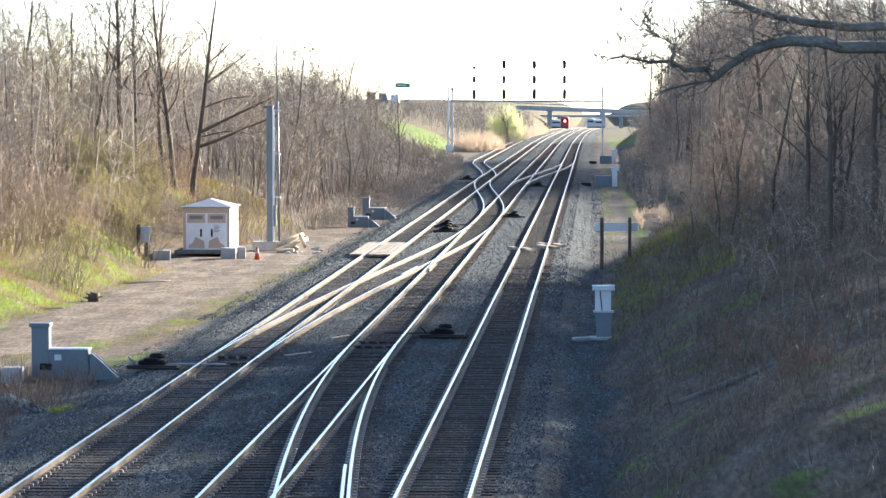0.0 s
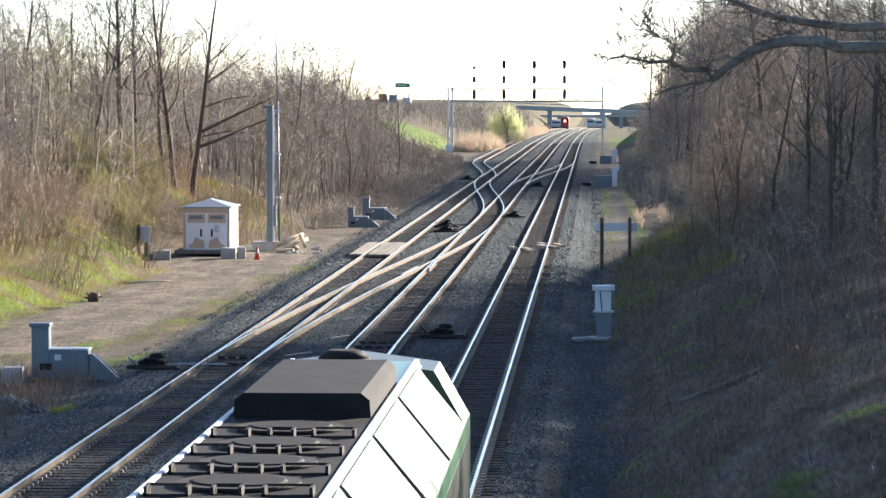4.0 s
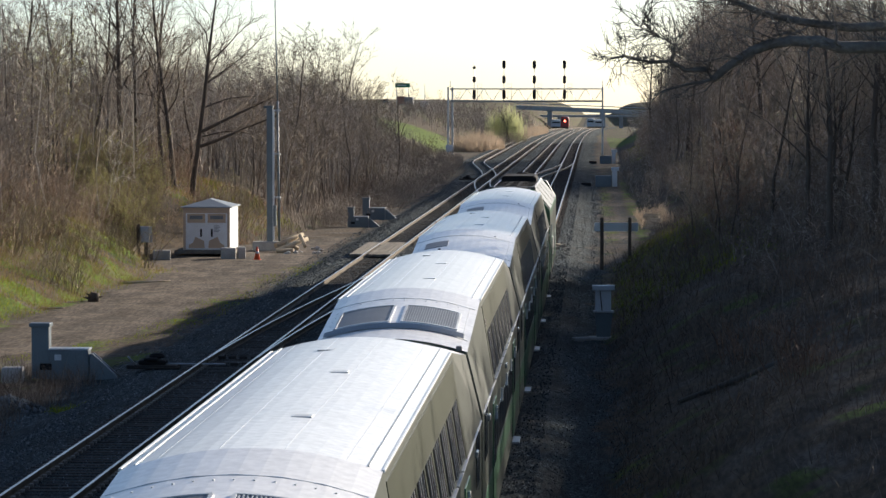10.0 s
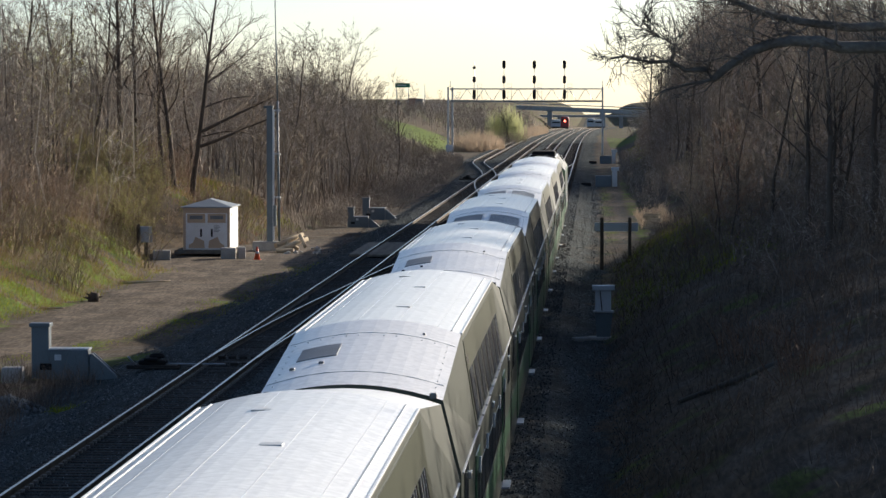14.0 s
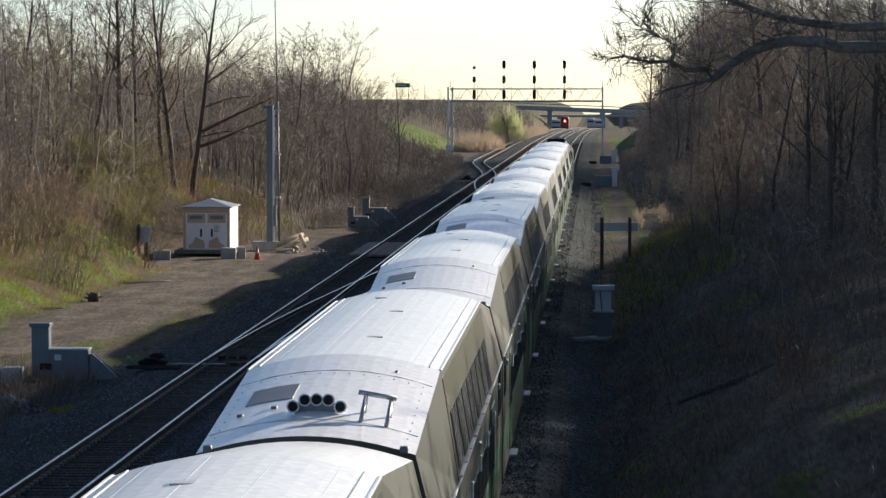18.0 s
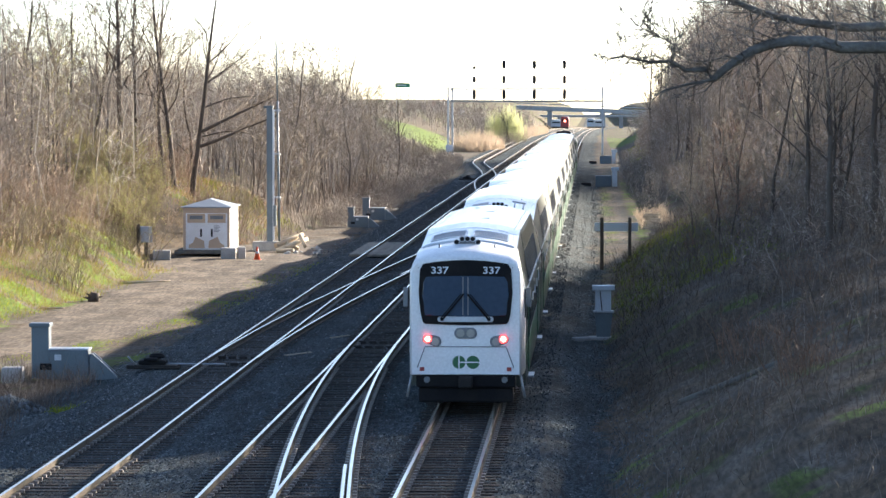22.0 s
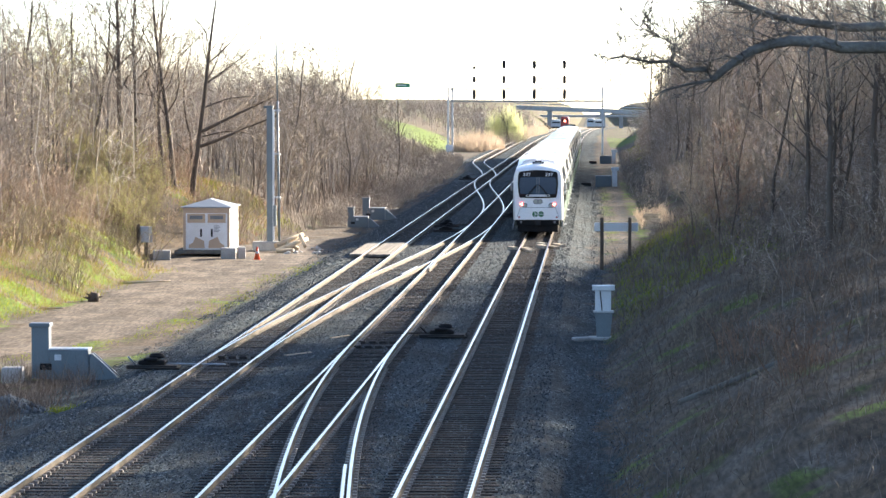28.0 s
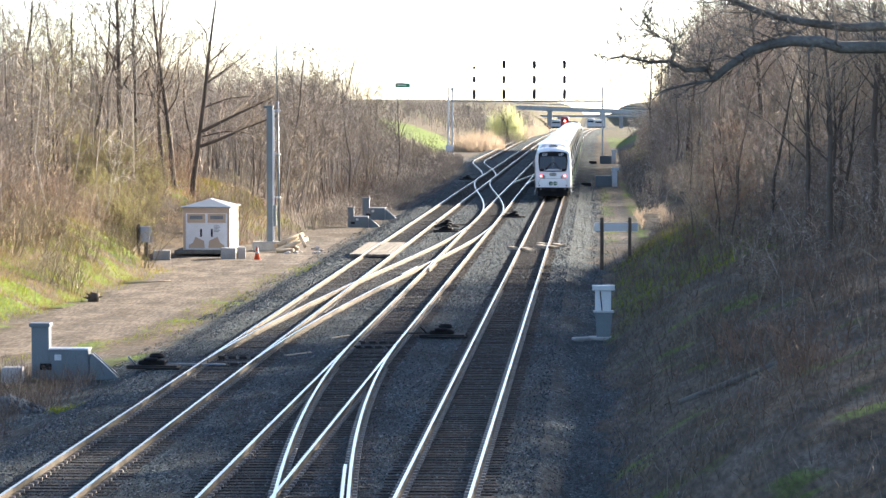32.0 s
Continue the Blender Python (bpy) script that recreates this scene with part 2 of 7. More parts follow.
# dull dry stalks, darkened to carry the right bank's shade in their colour
BANK_STALK = blades("dull_shaded_dry_stalks", [(0.075, 0.062, 0.053), (0.15, 0.124, 0.102), (0.098, 0.073, 0.06), (0.25, 0.215, 0.185), (0.05, 0.04, 0.034)], 0.8, 0.10)
BIRCH = blades("pale_birch_stems", [(0.44, 0.39, 0.33), (0.58, 0.53, 0.46), (0.36, 0.31, 0.25), (0.30, 0.25, 0.17)], 0.8, 0.1)
SHOOT = blades("yellow_green_shoots", [(0.27, 0.25, 0.12), (0.38, 0.37, 0.15), (0.22, 0.18, 0.11), (0.33, 0.29, 0.16)], 0.8, 0.25)
LEAF_LITTER = blades("brown_leaf_litter", [(0.27, 0.16, 0.095), (0.38, 0.24, 0.145), (0.19, 0.12, 0.08)], 0.85, 0.25)
RED_BRUSH = blades("reddish_brown_brush_stems", [(0.22, 0.16, 0.125), (0.37, 0.285, 0.22), (0.15, 0.108, 0.084), (0.50, 0.42, 0.33), (0.25, 0.18, 0.14)], 0.8, 0.14)
REED = blades("tan_reed_stalks", [(0.34, 0.265, 0.19), (0.46, 0.37, 0.28), (0.27, 0.205, 0.15)], 0.8, 0.45)
WILLOW = blades("yellow_green_willow", [(0.33, 0.36, 0.17), (0.48, 0.49, 0.27), (0.39, 0.40, 0.23)], 0.7, 0.6)


# ---- mesh helpers ----
def part(name, bm, material, parent=None, label=""):
    me = bpy.data.meshes.new(name)
    bm.to_mesh(me)
    bm.free()
    for mm in material if isinstance(material, (list, tuple)) else [material]:
        me.materials.append(mm)
    ob = new(name, me)
    ob.parent = parent
    return tagged(ob, label) if label else ob


def thing(name, m, label, category, group="", kind=""):
    ob = new(name)
    ob.empty_display_size = 0.2
    ob.matrix_basis = m
    return tagged(ob, label, category, group, kind)


def box(bm, x0, x1, y0, y1, z0, z1, bev=0.0, mi=0):
    t = bmesh.new()
    bmesh.ops.create_cube(t, size=1.0)
    for v in t.verts:
        v.co = Vector(((x0 + x1) / 2 + v.co.x * (x1 - x0), (y0 + y1) / 2 + v.co.y * (y1 - y0), (z0 + z1) / 2 + v.co.z * (z1 - z0)))
    if bev:
        bmesh.ops.bevel(t, geom=t.edges[:], offset=bev, segments=2, affect="EDGES", profile=0.5)
    return join(bm, t, mi)


def join(bm, t, mi=0, m=None):
    made = {v: bm.verts.new(m @ v.co if m else v.co) for v in t.verts}
    for f in t.faces:
        nf = bm.faces.new([made[v] for v in f.verts])
        nf.material_index, nf.smooth = (mi or f.material_index), f.smooth
    t.free()
    return bm


def boxed(x0, x1, y0, y1, z0, z1, bev=0.0):
    return box(bmesh.new(), x0, x1, y0, y1, z0, z1, bev)


def cyl(bm, a, b, r0, r1=None, n=10, mi=0, caps=True):
    r1 = r0 if r1 is None else r1
    a, b = Vector(a), Vector(b)
    w = (b - a).normalized()
    u = w.orthogonal().normalized()
    v = w.cross(u)
    ra, rb = [], []
    for i in range(n):
        c = math.cos(2 * math.pi * i / n) * u + math.sin(2 * math.pi * i / n) * v
        ra.append(bm.verts.new(a + c * r0))
        rb.append(bm.verts.new(b + c * r1))
    for i in range(n):
        f = bm.faces.new((ra[i], ra[(i + 1) % n], rb[(i + 1) % n], rb[i]))
        f.smooth, f.material_index = True, mi
    if caps:
        bm.faces.new(ra[::-1]).material_index = mi
        bm.faces.new(rb).material_index = mi
    return bm


def prism(bm, pts, axis_from, axis_to, mi=0):
    """pts: outline of (x, z), drawn out along y."""
    a = [bm.verts.new((x, axis_from, z)) for x, z in pts]
    b = [bm.verts.new((x, axis_to, z)) for x, z in pts]
    n = len(pts)
    for i in range(n):
        bm.faces.new((a[i], a[(i + 1) % n], b[(i + 1) % n], b[i])).material_index = mi
    bm.faces.new(a[::-1]).material_index = mi
    bm.faces.new(b).material_index = mi
    bmesh.ops.recalc_face_normals(bm, faces=bm.faces[:])
    return bm


def side_prism(bm, pts, x0, x1):
    """pts: outline of (y, z), drawn out along x."""
    a = [bm.verts.new((x0, y, z)) for y, z in pts]
    b = [bm.verts.new((x1, y, z)) for y, z in pts]
    n = len(pts)
    for i in range(n):
        bm.faces.new((a[i], a[(i + 1) % n], b[(i + 1) % n], b[i]))
    bm.faces.new(a[::-1])
    bm.faces.new(b)
    bmesh.ops.recalc_face_normals(bm, faces=bm.faces[:])
    return bm


# ---- the lie of the land ----
def smooth(a, b, x):
    t = np.clip((x - a) / (b - a), 0, 1)
    return t * t * (3 - 2 * t)


def line_z(y):
    """Height of the rails along the line: level, then falling gently in the distance."""
    t = np.clip(np.asarray(y, float) - 600, 0, None) / 700
    return np.where(t < 1, -2.4 * t * t, -2.4 - 4.8 * np.clip(t - 1, 0, 1.5))


def line_bend(y):
    """Sideways shift of all tracks: a slight curve to the right in the distance."""
    t = np.clip(np.asarray(y, float) - 550, 0, 900) / 600
    return 5.0 * t * t


def left_foot(y):
    return np.interp(y, [0, 90, 130, 158, 163, 180, 187, 215, 235, 330, 430, 480, 520, 600, 700, 900, 1200], [-26, -24.5, -22.6, -22.0, -25.6, -25.4, -21.0, -18.6, -18.2, -17.6, -18.8, -23.5, -26, -28, -27, -24, -23])


def left_rise(y):
    return np.interp(y, [0, 130, 160, 186, 200, 235, 280, 450, 520, 600, 700, 850, 1250], [4.2, 4.2, 4.2, 5.6, 5.2, 3.2, 1.8, 1.2, 3.6, 6.0, 8.8, 9.0, 9.4])


def right_foot(y):
    return np.interp(y, [0, 60, 150, 178, 205, 230, 300, 420, 600, 800, 1200], [0.6, 0.4, 0.7, 2.4, 4.6, 4.4, 3.6, 4.0, 5.0, 9, 14])


def ground_z(x, y):
    x, y = np.asarray(x, float), np.asarray(y, float)
    xb = x - line_bend(y)
    bed_l = np.interp(y, [0, 300, 380, 440], [-13.3, -13.3, -14.5, -17.4])
    z = -0.19 - 0.36 * smooth(0, 1.5, bed_l - xb) - 0.30 * smooth(-1.6, -0.1, xb)
    lf, rf = left_foot(y), right_foot(y)
    lh, rh = left_rise(y), np.interp(y, [0, 150, 205, 500, 800, 1300], [7.0, 7.0, 4.6, 4.6, 7.5, 8.5])
    dl, dr = lf - xb, xb - rf
    rise_l = lh * (1 - np.exp(-np.clip(dl, 0, None) * np.interp(y, [150, 186, 215, 900, 1150], [0.52, 0.95, 0.52, 0.52, 0.85]) / lh * 1.25))
    rise_r = rh * (1 - np.exp(-np.clip(dr, 0, None) * np.interp(y, [150, 205], [0.54, 0.46]) / rh * 1.25))
    z = z + rise_l + rise_r
    z = z + line_z(y) * (1 - smooth(20, 60, np.abs(xb + 8)))
    wob = np.sin(x * 0.9 + np.sin(y * 0.31) * 2) * np.sin(y * 0.47 + np.cos(x * 0.6)) * 0.10 + np.sin(x * 0.23 + 1) * np.sin(y * 0.13) * 0.25
    return z + wob * np.clip(np.maximum(dl, dr) / 3, 0, 1) + 0.03 * np.sin(y * 0.8 + x) * np.clip((bed_l - 0.5 - xb), 0, 1)


def gz(x, y):
    return float(ground_z(x, y))


def spread_axis(lo, hi, step, out, growth):
    core = list(np.arange(lo, hi + 1e-6, step))
    s, a, b = step, core[0], core[-1]
    left, right = [], []
    while b < out[1]:
        s *= growth
        b += s
        right.append(b)
    s = step
    while a > out[0]:
        s *= growth
        a -= s
        left.append(a)
    return np.array(left[::-1] + core + right)


def make_ground():
    xs = spread_axis(-34, 16, 0.5, (-3500, 3500), 1.16)
    ys = np.concatenate([np.arange(-400, 55, 25.0), spread_axis(55, 250, 1.25, (55, 4500), 1.035)])
    X, Y = np.meshgrid(xs, ys)
    Z = ground_z(X, Y)
    nx, ny = len(xs), len(ys)
    verts = np.stack([X, Y, Z], -1).reshape(-1, 3)
    i = np.arange(nx * ny).reshape(ny, nx)
    faces = np.stack([i[:-1, :-1], i[:-1, 1:], i[1:, 1:], i[1:, :-1]], -1).reshape(-1, 4)
    me = bpy.data.meshes.new("ground")
    me.from_pydata(verts.tolist(), [], faces.tolist())
    me.polygons.foreach_set("use_smooth", [True] * len(me.polygons))
    xb = X - line_bend(Y)
    bed_l = np.interp(Y, [0, 300, 380, 440], [-14.9, -14.7, -15.4, -18.2]) - 1.1 * (1 - smooth(90, 108, Y))
    ballast = smooth(-0.6, 0.6, xb - bed_l) * smooth(-0.8, 0.8, 0.45 - xb + 0.28 * np.sin(Y * 0.37) + 0.2 * np.sin(Y * 1.13 + 1.0))
    road_l = np.interp(Y, [60, 105, 150, 165, 180, 195], [-27, -21.9, -21.2, -23.5, -23.0, -16])
    road_r = np.interp(Y, [60, 100, 107, 115, 150, 170, 190], [-25, -21, -18.6, -16.8, -15.7, -14.0, -12.5])
    road = smooth(-0.5, 0.5, xb - road_l) * smooth(-0.5, 0.5, road_r - xb) * (Y < 196)
    cross = smooth(163, 167, Y) * (1 - smooth(184, 190, Y)) * smooth(-14.8, -13.5, xb) * smooth(-2.6, -2.2, -xb)
    path = smooth(-0.5, 0.5, xb + 0.9) * smooth(-0.5, 0.5, 3.0 - xb) * smooth(165, 185, Y) * (1 - smooth(420, 470, Y)) * (0.3 + 0.5 * np.exp(-((np.abs(xb - 1.15) - 1.0) / 0.4) ** 2))
    road = np.maximum(np.maximum(road, path), cross * 0.3)
    ballast = ballast * (1 - 0.25 * cross)
    ballast = np.maximum(ballast, 0.46 * smooth(0.0, 0.5, xb) * smooth(-0.6, 0.6, 3.0 - xb) * smooth(165, 185, Y) * (1 - smooth(420, 470, Y)) * (1 - 0.5 * np.exp(-((xb - 1.15) / 0.5) ** 2)))
    green = smooth(-1.0, 1.5, -21.5 - xb) * (Y < 165) * (0.47 - 0.03 * np.clip(-24 - xb, 0, 20))
    green = np.maximum(green, (0.22 + 0.26 * np.sin(Y * 0.35 + 1.2) * np.sin(Y * 0.13)) * smooth(-0.8, 0.2, xb - road_r) * (xb < bed_l + 0.4) * (Y < 165) * (Y > 80))
    green = np.maximum(green, 0.14 * (xb > 0.4) * (xb < 7) * (Y < 260))
    green = np.maximum(green, (0.62 + 0.25 * np.sin(Y * 0.16)) * np.exp(-((np.abs(xb - 2.15) - 1.0) / 0.45) ** 2) * smooth(180, 195, Y) * (1 - smooth(330, 360, Y)))
    green = np.maximum(green, 0.95 * smooth(520, 545, Y) * (1 - smooth(625, 650, Y + 0.8 * (xb + 40))) * (xb < -22) * (xb > -60))
    green = np.maximum(green, 0.85 * smooth(560, 600, Y) * (1 - smooth(720, 780, Y)) * (xb > 3))
    green = np.maximum(green, 0.25 * (Y > 700))
    cover = np.stack([ballast, road, green, np.ones_like(road)], -1).reshape(-1, 4)
    att = me.color_attributes.new("cover", "FLOAT_COLOR", "POINT")
    att.data.foreach_set("color", cover.astype(np.float32).ravel())
    me.materials.append(GROUND)
    return tagged(new("ground", me), "trackside ground of ballast, dirt road and dry grass banks", "ground", kind="structure")


make_ground()

# ---- tracks ----
GAUGE = 1.505
X1, X2, X3, X4 = -3.217, -7.2, -11.22, -15.5


def straight(x):
    return lambda y: x + float(line_bend(y))


def crossing_over(xa, ya, xb, yb):
    def f(y):
        t = min(max((y - ya) / (yb - ya), 0), 1)
        return xa + (xb - xa) * t * t * (3 - 2 * t) + float(line_bend(y))
    return f


def near_branch(y):
    s = (106 - y) / 40
    return X2 + (1.33 * s * s if s < 1 else 1.33 + 2.66 * (s - 1))


RAIL_OUT = [(-0.036, 0.0), (0.036, 0.0), (0.038, -0.035), (0.01, -0.05), (0.01, -0.14), (0.075, -0.158), (0.075, -0.17), (-0.075, -0.17), (-0.075, -0.158), (-0.01, -0.14), (-0.01, -0.05), (-0.038, -0.035)]


def rail_mesh(centre, off, y0, y1, lift=0.0, scale=1.0):
    ys, y = [], y0
    while y < y1:
        ys.append(y)
        y += 2.5 if y < 450 else 12
    ys.append(y1)
    verts, faces, mats = [], [], []
    n = len(RAIL_OUT)
    for y in ys:
        x = centre(y) + off
        z = float(line_z(y)) + lift
        verts += [(x + a * scale, y, z + b) for a, b in RAIL_OUT]
    for k in range(len(ys) - 1):
        for j in range(n):
            a, b = k * n + j, k * n + (j + 1) % n
            faces.append((a, b, b + n, a + n))
            mats.append(0 if j == 0 else 1)
    faces.append(tuple(range(n)))
    faces.append(tuple(range(len(verts) - n, len(verts)))[::-1])
    mats += [1, 1]
    me = bpy.data.meshes.new("rail")
    me.from_pydata(verts, [], faces)
    me.materials.append(RAIL_HEAD)
    me.materials.append(RAIL_RUST)
    me.polygons.foreach_set("material_index", mats)
    me.validate()
    return me


def make_track(label, centre, y0, y1, left=True, right=True, lift=0.0):
    tr = thing("railway_track", pose(0, 0, 0), label, "railway track", "tracks of the main line", "structure")
    for on, off in ((left, -GAUGE / 2), (right, GAUGE / 2)):
        if on:
            r = new("rail", rail_mesh(centre, off, y0, y1, lift))
            r.parent = tr
    return tr


TRACKS = [
    (make_track("straight steel track on dark timber ties", straight(X1), 20, 1500), straight(X1), 20, 1500),
    (make_track("straight steel track with a turnout in ballast", straight(X2), 20, 1500), straight(X2), 20, 1500),
    (make_track("straight steel track beside the gravel service road", straight(X3), 20, 1500), straight(X3), 20, 1500),
    (make_track("outer steel track leaving by a turnout", crossing_over(X3, 333, X4, 436), 336, 1500, lift=0.002), crossing_over(X3, 333, X4, 436), 336, 1500),
    (make_track("crossover track between two main tracks", crossing_over(X3, 92, X2, 207), 97, 203, lift=0.002), None, 0, 0),
    (make_track("crossover track curving between main tracks", crossing_over(X2, 220, X3, 330), 226, 325, lift=0.002), None, 0, 0),
    (make_track("crossover track running to the next main track", crossing_over(X2, 298, X1, 418), 304, 412, lift=0.002), None, 0, 0),
    (make_track("diverging branch of a turnout", near_branch, 20, 102, lift=0.002), None, 0, 0),
]
for off, c, a, b in ((GAUGE / 2 - 0.13, near_branch, 60.5, 68.5), (GAUGE / 2 - 0.13, crossing_over(X3, 92, X2, 207), 145, 152), (-GAUGE / 2 + 0.13, straight(X2), 150, 157)):
    g = new("guard_rail", rail_mesh(c, off, a, b, 0.01))
    g.parent = TRACKS[7][0]
    tagged(g, "short bright guard rail")


# ---- bare trees and brush ----
class Tubes:
    """Tapered limbs gathered into one mesh."""

    def __init__(self):
        self.v, self.f = [], []

    def limb(self, pts, r0, r1, n):
        base = len(self.v)
        m = len(pts)
        for i, p in enumerate(pts):
            d = (pts[min(i + 1, m - 1)] - pts[max(i - 1, 0)]).normalized()
            u = d.orthogonal().normalized()
            w = d.cross(u)
            r = r0 + (r1 - r0) * i / (m - 1)
            for k in range(n):
                a = 2 * math.pi * k / n
                q = p + (u * math.cos(a) + w * math.sin(a)) * r
                self.v.append((q.x, q.y, q.z))
        for i in range(m - 1):
            for k in range(n):
                a, b = base + i * n + k, base + i * n + (k + 1) % n
                self.f.append((a, b, b + n, a + n))

    def strip(self, pts, w0, w1, rng):
        """A thin twig: a flat tapering strip."""
        base = len(self.v)
        m = len(pts)
        s = (pts[-1] - pts[0]).cross(Vector((rng.gauss(0, 1), rng.gauss(0, 1), rng.gauss(0, 0.5)))).normalized()
        for i, p in enumerate(pts):
            w = w0 + (w1 - w0) * i / (m - 1)
            self.v += [tuple(p - s * w), tuple(p + s * w)]
        self.f += [(base + 2 * i, base + 2 * i + 1, base + 2 * i + 3, base + 2 * i + 2) for i in range(m - 1)]

    def mesh(self, name, material):
        me = bpy.data.meshes.new(name)
        me.from_pydata(self.v, [], self.f)
        me.polygons.foreach_set("use_smooth", [True] * len(me.polygons))
        me.materials.append(material)
        return me


def crooked(rng, p, d, length, segs, wander, lift=0.0):
    pts = [p.copy()]
    for _ in range(segs):
        d = (d + Vector((rng.gauss(0, wander), rng.gauss(0, wander), rng.gauss(0, wander) + lift))).normalized()
        p = p + d * (length / segs)
        pts.append(p.copy())
    return pts


def make_tree(name, seed, height, radius, limbs, subs, twigs, first=0.3, spread=0.9, steep=(0.35, 0.95), material=None, leafy=0.0, label="", category="tree", wander=0.10, reach=()):
    rng = random.Random(seed)
    tk, cr = Tubes(), Tubes()
    trunk = crooked(rng, Vector((0, 0, -0.4)), Vector((rng.gauss(0, 0.05), rng.gauss(0, 0.05), 1)), height, 9, wander, 0.05)
    tk.limb(trunk, radius, radius * 0.12, 7)
    ends = []
    plan = []
    for i in range(limbs):
        t = first + (0.97 - first) * (i + rng.random()) / limbs
        a = i * 2.4 + rng.uniform(-0.5, 0.5)
        plan.append((t, Vector((math.cos(a), math.sin(a), rng.uniform(*steep))), height * (0.40 - 0.25 * t) * rng.uniform(0.8, 1.3) * spread, radius * (1 - t * 0.85) * 0.42, 0.10))
    plan += [(t, Vector(d), ln, r, 0.0) for t, d, ln, r in reach]
    for t, d, ln, r, lift in plan:
        k = min(int(t * 9), 8)
        p = trunk[k].lerp(trunk[k + 1], t * 9 - k)
        lp = crooked(rng, p, d.normalized(), ln, 5, 0.16 if lift else 0.09, lift)
        tk.limb(lp, r, r * 0.2, 5) if r > 0.035 else cr.limb(lp, max(r, 0.014), 0.006, 4)
        forks = subs if lift else subs * 2
        for j in range(forks):
            u = 0.2 + 0.8 * (j + rng.random()) / forks
            q = min(int(u * 5), 4)
            sp = lp[q].lerp(lp[q + 1], u * 5 - q)
            d = (lp[q + 1] - lp[q]).normalized() + Vector((rng.gauss(0, 0.6), rng.gauss(0, 0.6), rng.gauss(0.15, 0.4)))
            sl = ln * rng.uniform(0.28, 0.55) * (1.1 - 0.5 * u)
            spn = crooked(rng, sp, d.normalized(), sl, 3, 0.2, 0.08)
            cr.limb(spn, r * 0.35, 0.006, 3) if r * 0.35 > 0.02 else cr.strip(spn, 0.016, 0.006, rng)
            for _ in range(twigs):
                w = rng.uniform(0.25, 1)
                q = min(int(w * 3), 2)
                tp = spn[q].lerp(spn[q + 1], w * 3 - q)
                d = (spn[q + 1] - spn[q]).normalized() + Vector((rng.gauss(0, 0.7), rng.gauss(0, 0.7), rng.gauss(0.2, 0.5)))
                tw = crooked(rng, tp, d.normalized(), sl * rng.uniform(0.3, 0.7), 2, 0.22, 0.05)
                cr.strip(tw, 0.011, 0.004, rng)
                ends.append(tw[-1])
                ends.append(tw[1])
    ob = thing(name, pose(0, 0, 0), label, category)
    for nm, tb, mm in (("trunk", tk, BARK), ("crown", cr, material or TWIG)):
        o = new(nm, tb.mesh(nm, mm))
        o.parent = ob
    if leafy:
        v, f = [], []
        for e in ends:
            for _ in range(3):
                if rng.random() < leafy:
                    c = e + Vector((rng.gauss(0, 0.12), rng.gauss(0, 0.12), rng.gauss(0, 0.12)))
                    a, b = Vector((rng.gauss(0, 1), rng.gauss(0, 1), rng.gauss(0, 1))).normalized() * 0.035, Vector((rng.gauss(0, 1), rng.gauss(0, 1), rng.gauss(0, 1))).normalized() * 0.024
                    n = len(v)
                    v += [tuple(c - a), tuple(c + b), tuple(c + a), tuple(c - b)]
                    f.append((n, n + 1, n + 2, n + 3))
        me = bpy.data.meshes.new("foliage")
        me.from_pydata(v, [], f)
        me.materials.append(BUD)
        o = new("foliage", me)
        o.parent = ob
    return ob


def make_brush(seed, height, stems, twigs, material, label, leafy=0.0, name="shrub"):
    rng = random.Random(seed)
    cr = Tubes()
    ends = []
    for i in range(stems):
        a, r = rng.uniform(0, 6.28), 0.9 * math.sqrt(rng.random())
        p = Vector((math.cos(a) * r, math.sin(a) * r, -0.2))
        h = height * rng.uniform(0.55, 1.1)
        sp = crooked(rng, p, Vector((math.cos(a) * 0.3 + rng.gauss(0, 0.12), math.sin(a) * 0.3 + rng.gauss(0, 0.12), 1)), h, 4, 0.13)
        cr.strip(sp, rng.uniform(0.010, 0.022), 0.005, rng)
        for _ in range(twigs):
            w = rng.uniform(0.2, 1)
            q = min(int(w * 4), 3)
            tp = sp[q].lerp(sp[q + 1], w * 4 - q)
            tw = crooked(rng, tp, Vector((rng.gauss(0, 0.6), rng.gauss(0, 0.6), rng.uniform(0.3, 1))).normalized(), h * rng.uniform(0.12, 0.32), 2, 0.2)
            cr.strip(tw, 0.009, 0.003, rng)
            ends += [tw[1], tw[2]]
    ob = thing(name, pose(0, 0, 0), label, "shrub")
    o = new("bramble", cr.mesh("bramble", material))
    o.parent = ob
    if leafy:
        v, f = [], []
        for e in ends:
            if rng.random() < leafy:
                a, b = Vector((rng.gauss(0, 1), rng.gauss(0, 1), rng.gauss(0, 1))).normalized() * 0.028, Vector((rng.gauss(0, 1), rng.gauss(0, 1), rng.gauss(0, 1))).normalized() * 0.022
                n = len(v)
                v += [tuple(e - a), tuple(e + b), tuple(e + a), tuple(e - b)]
                f.append((n, n + 1, n + 2, n + 3))
        me = bpy.data.meshes.new("foliage")
        me.from_pydata(v, [], f)
        me.materials.append(BUD if leafy < 0.9 else REED)
        o = new("foliage", me)
        o.parent = ob
    return ob


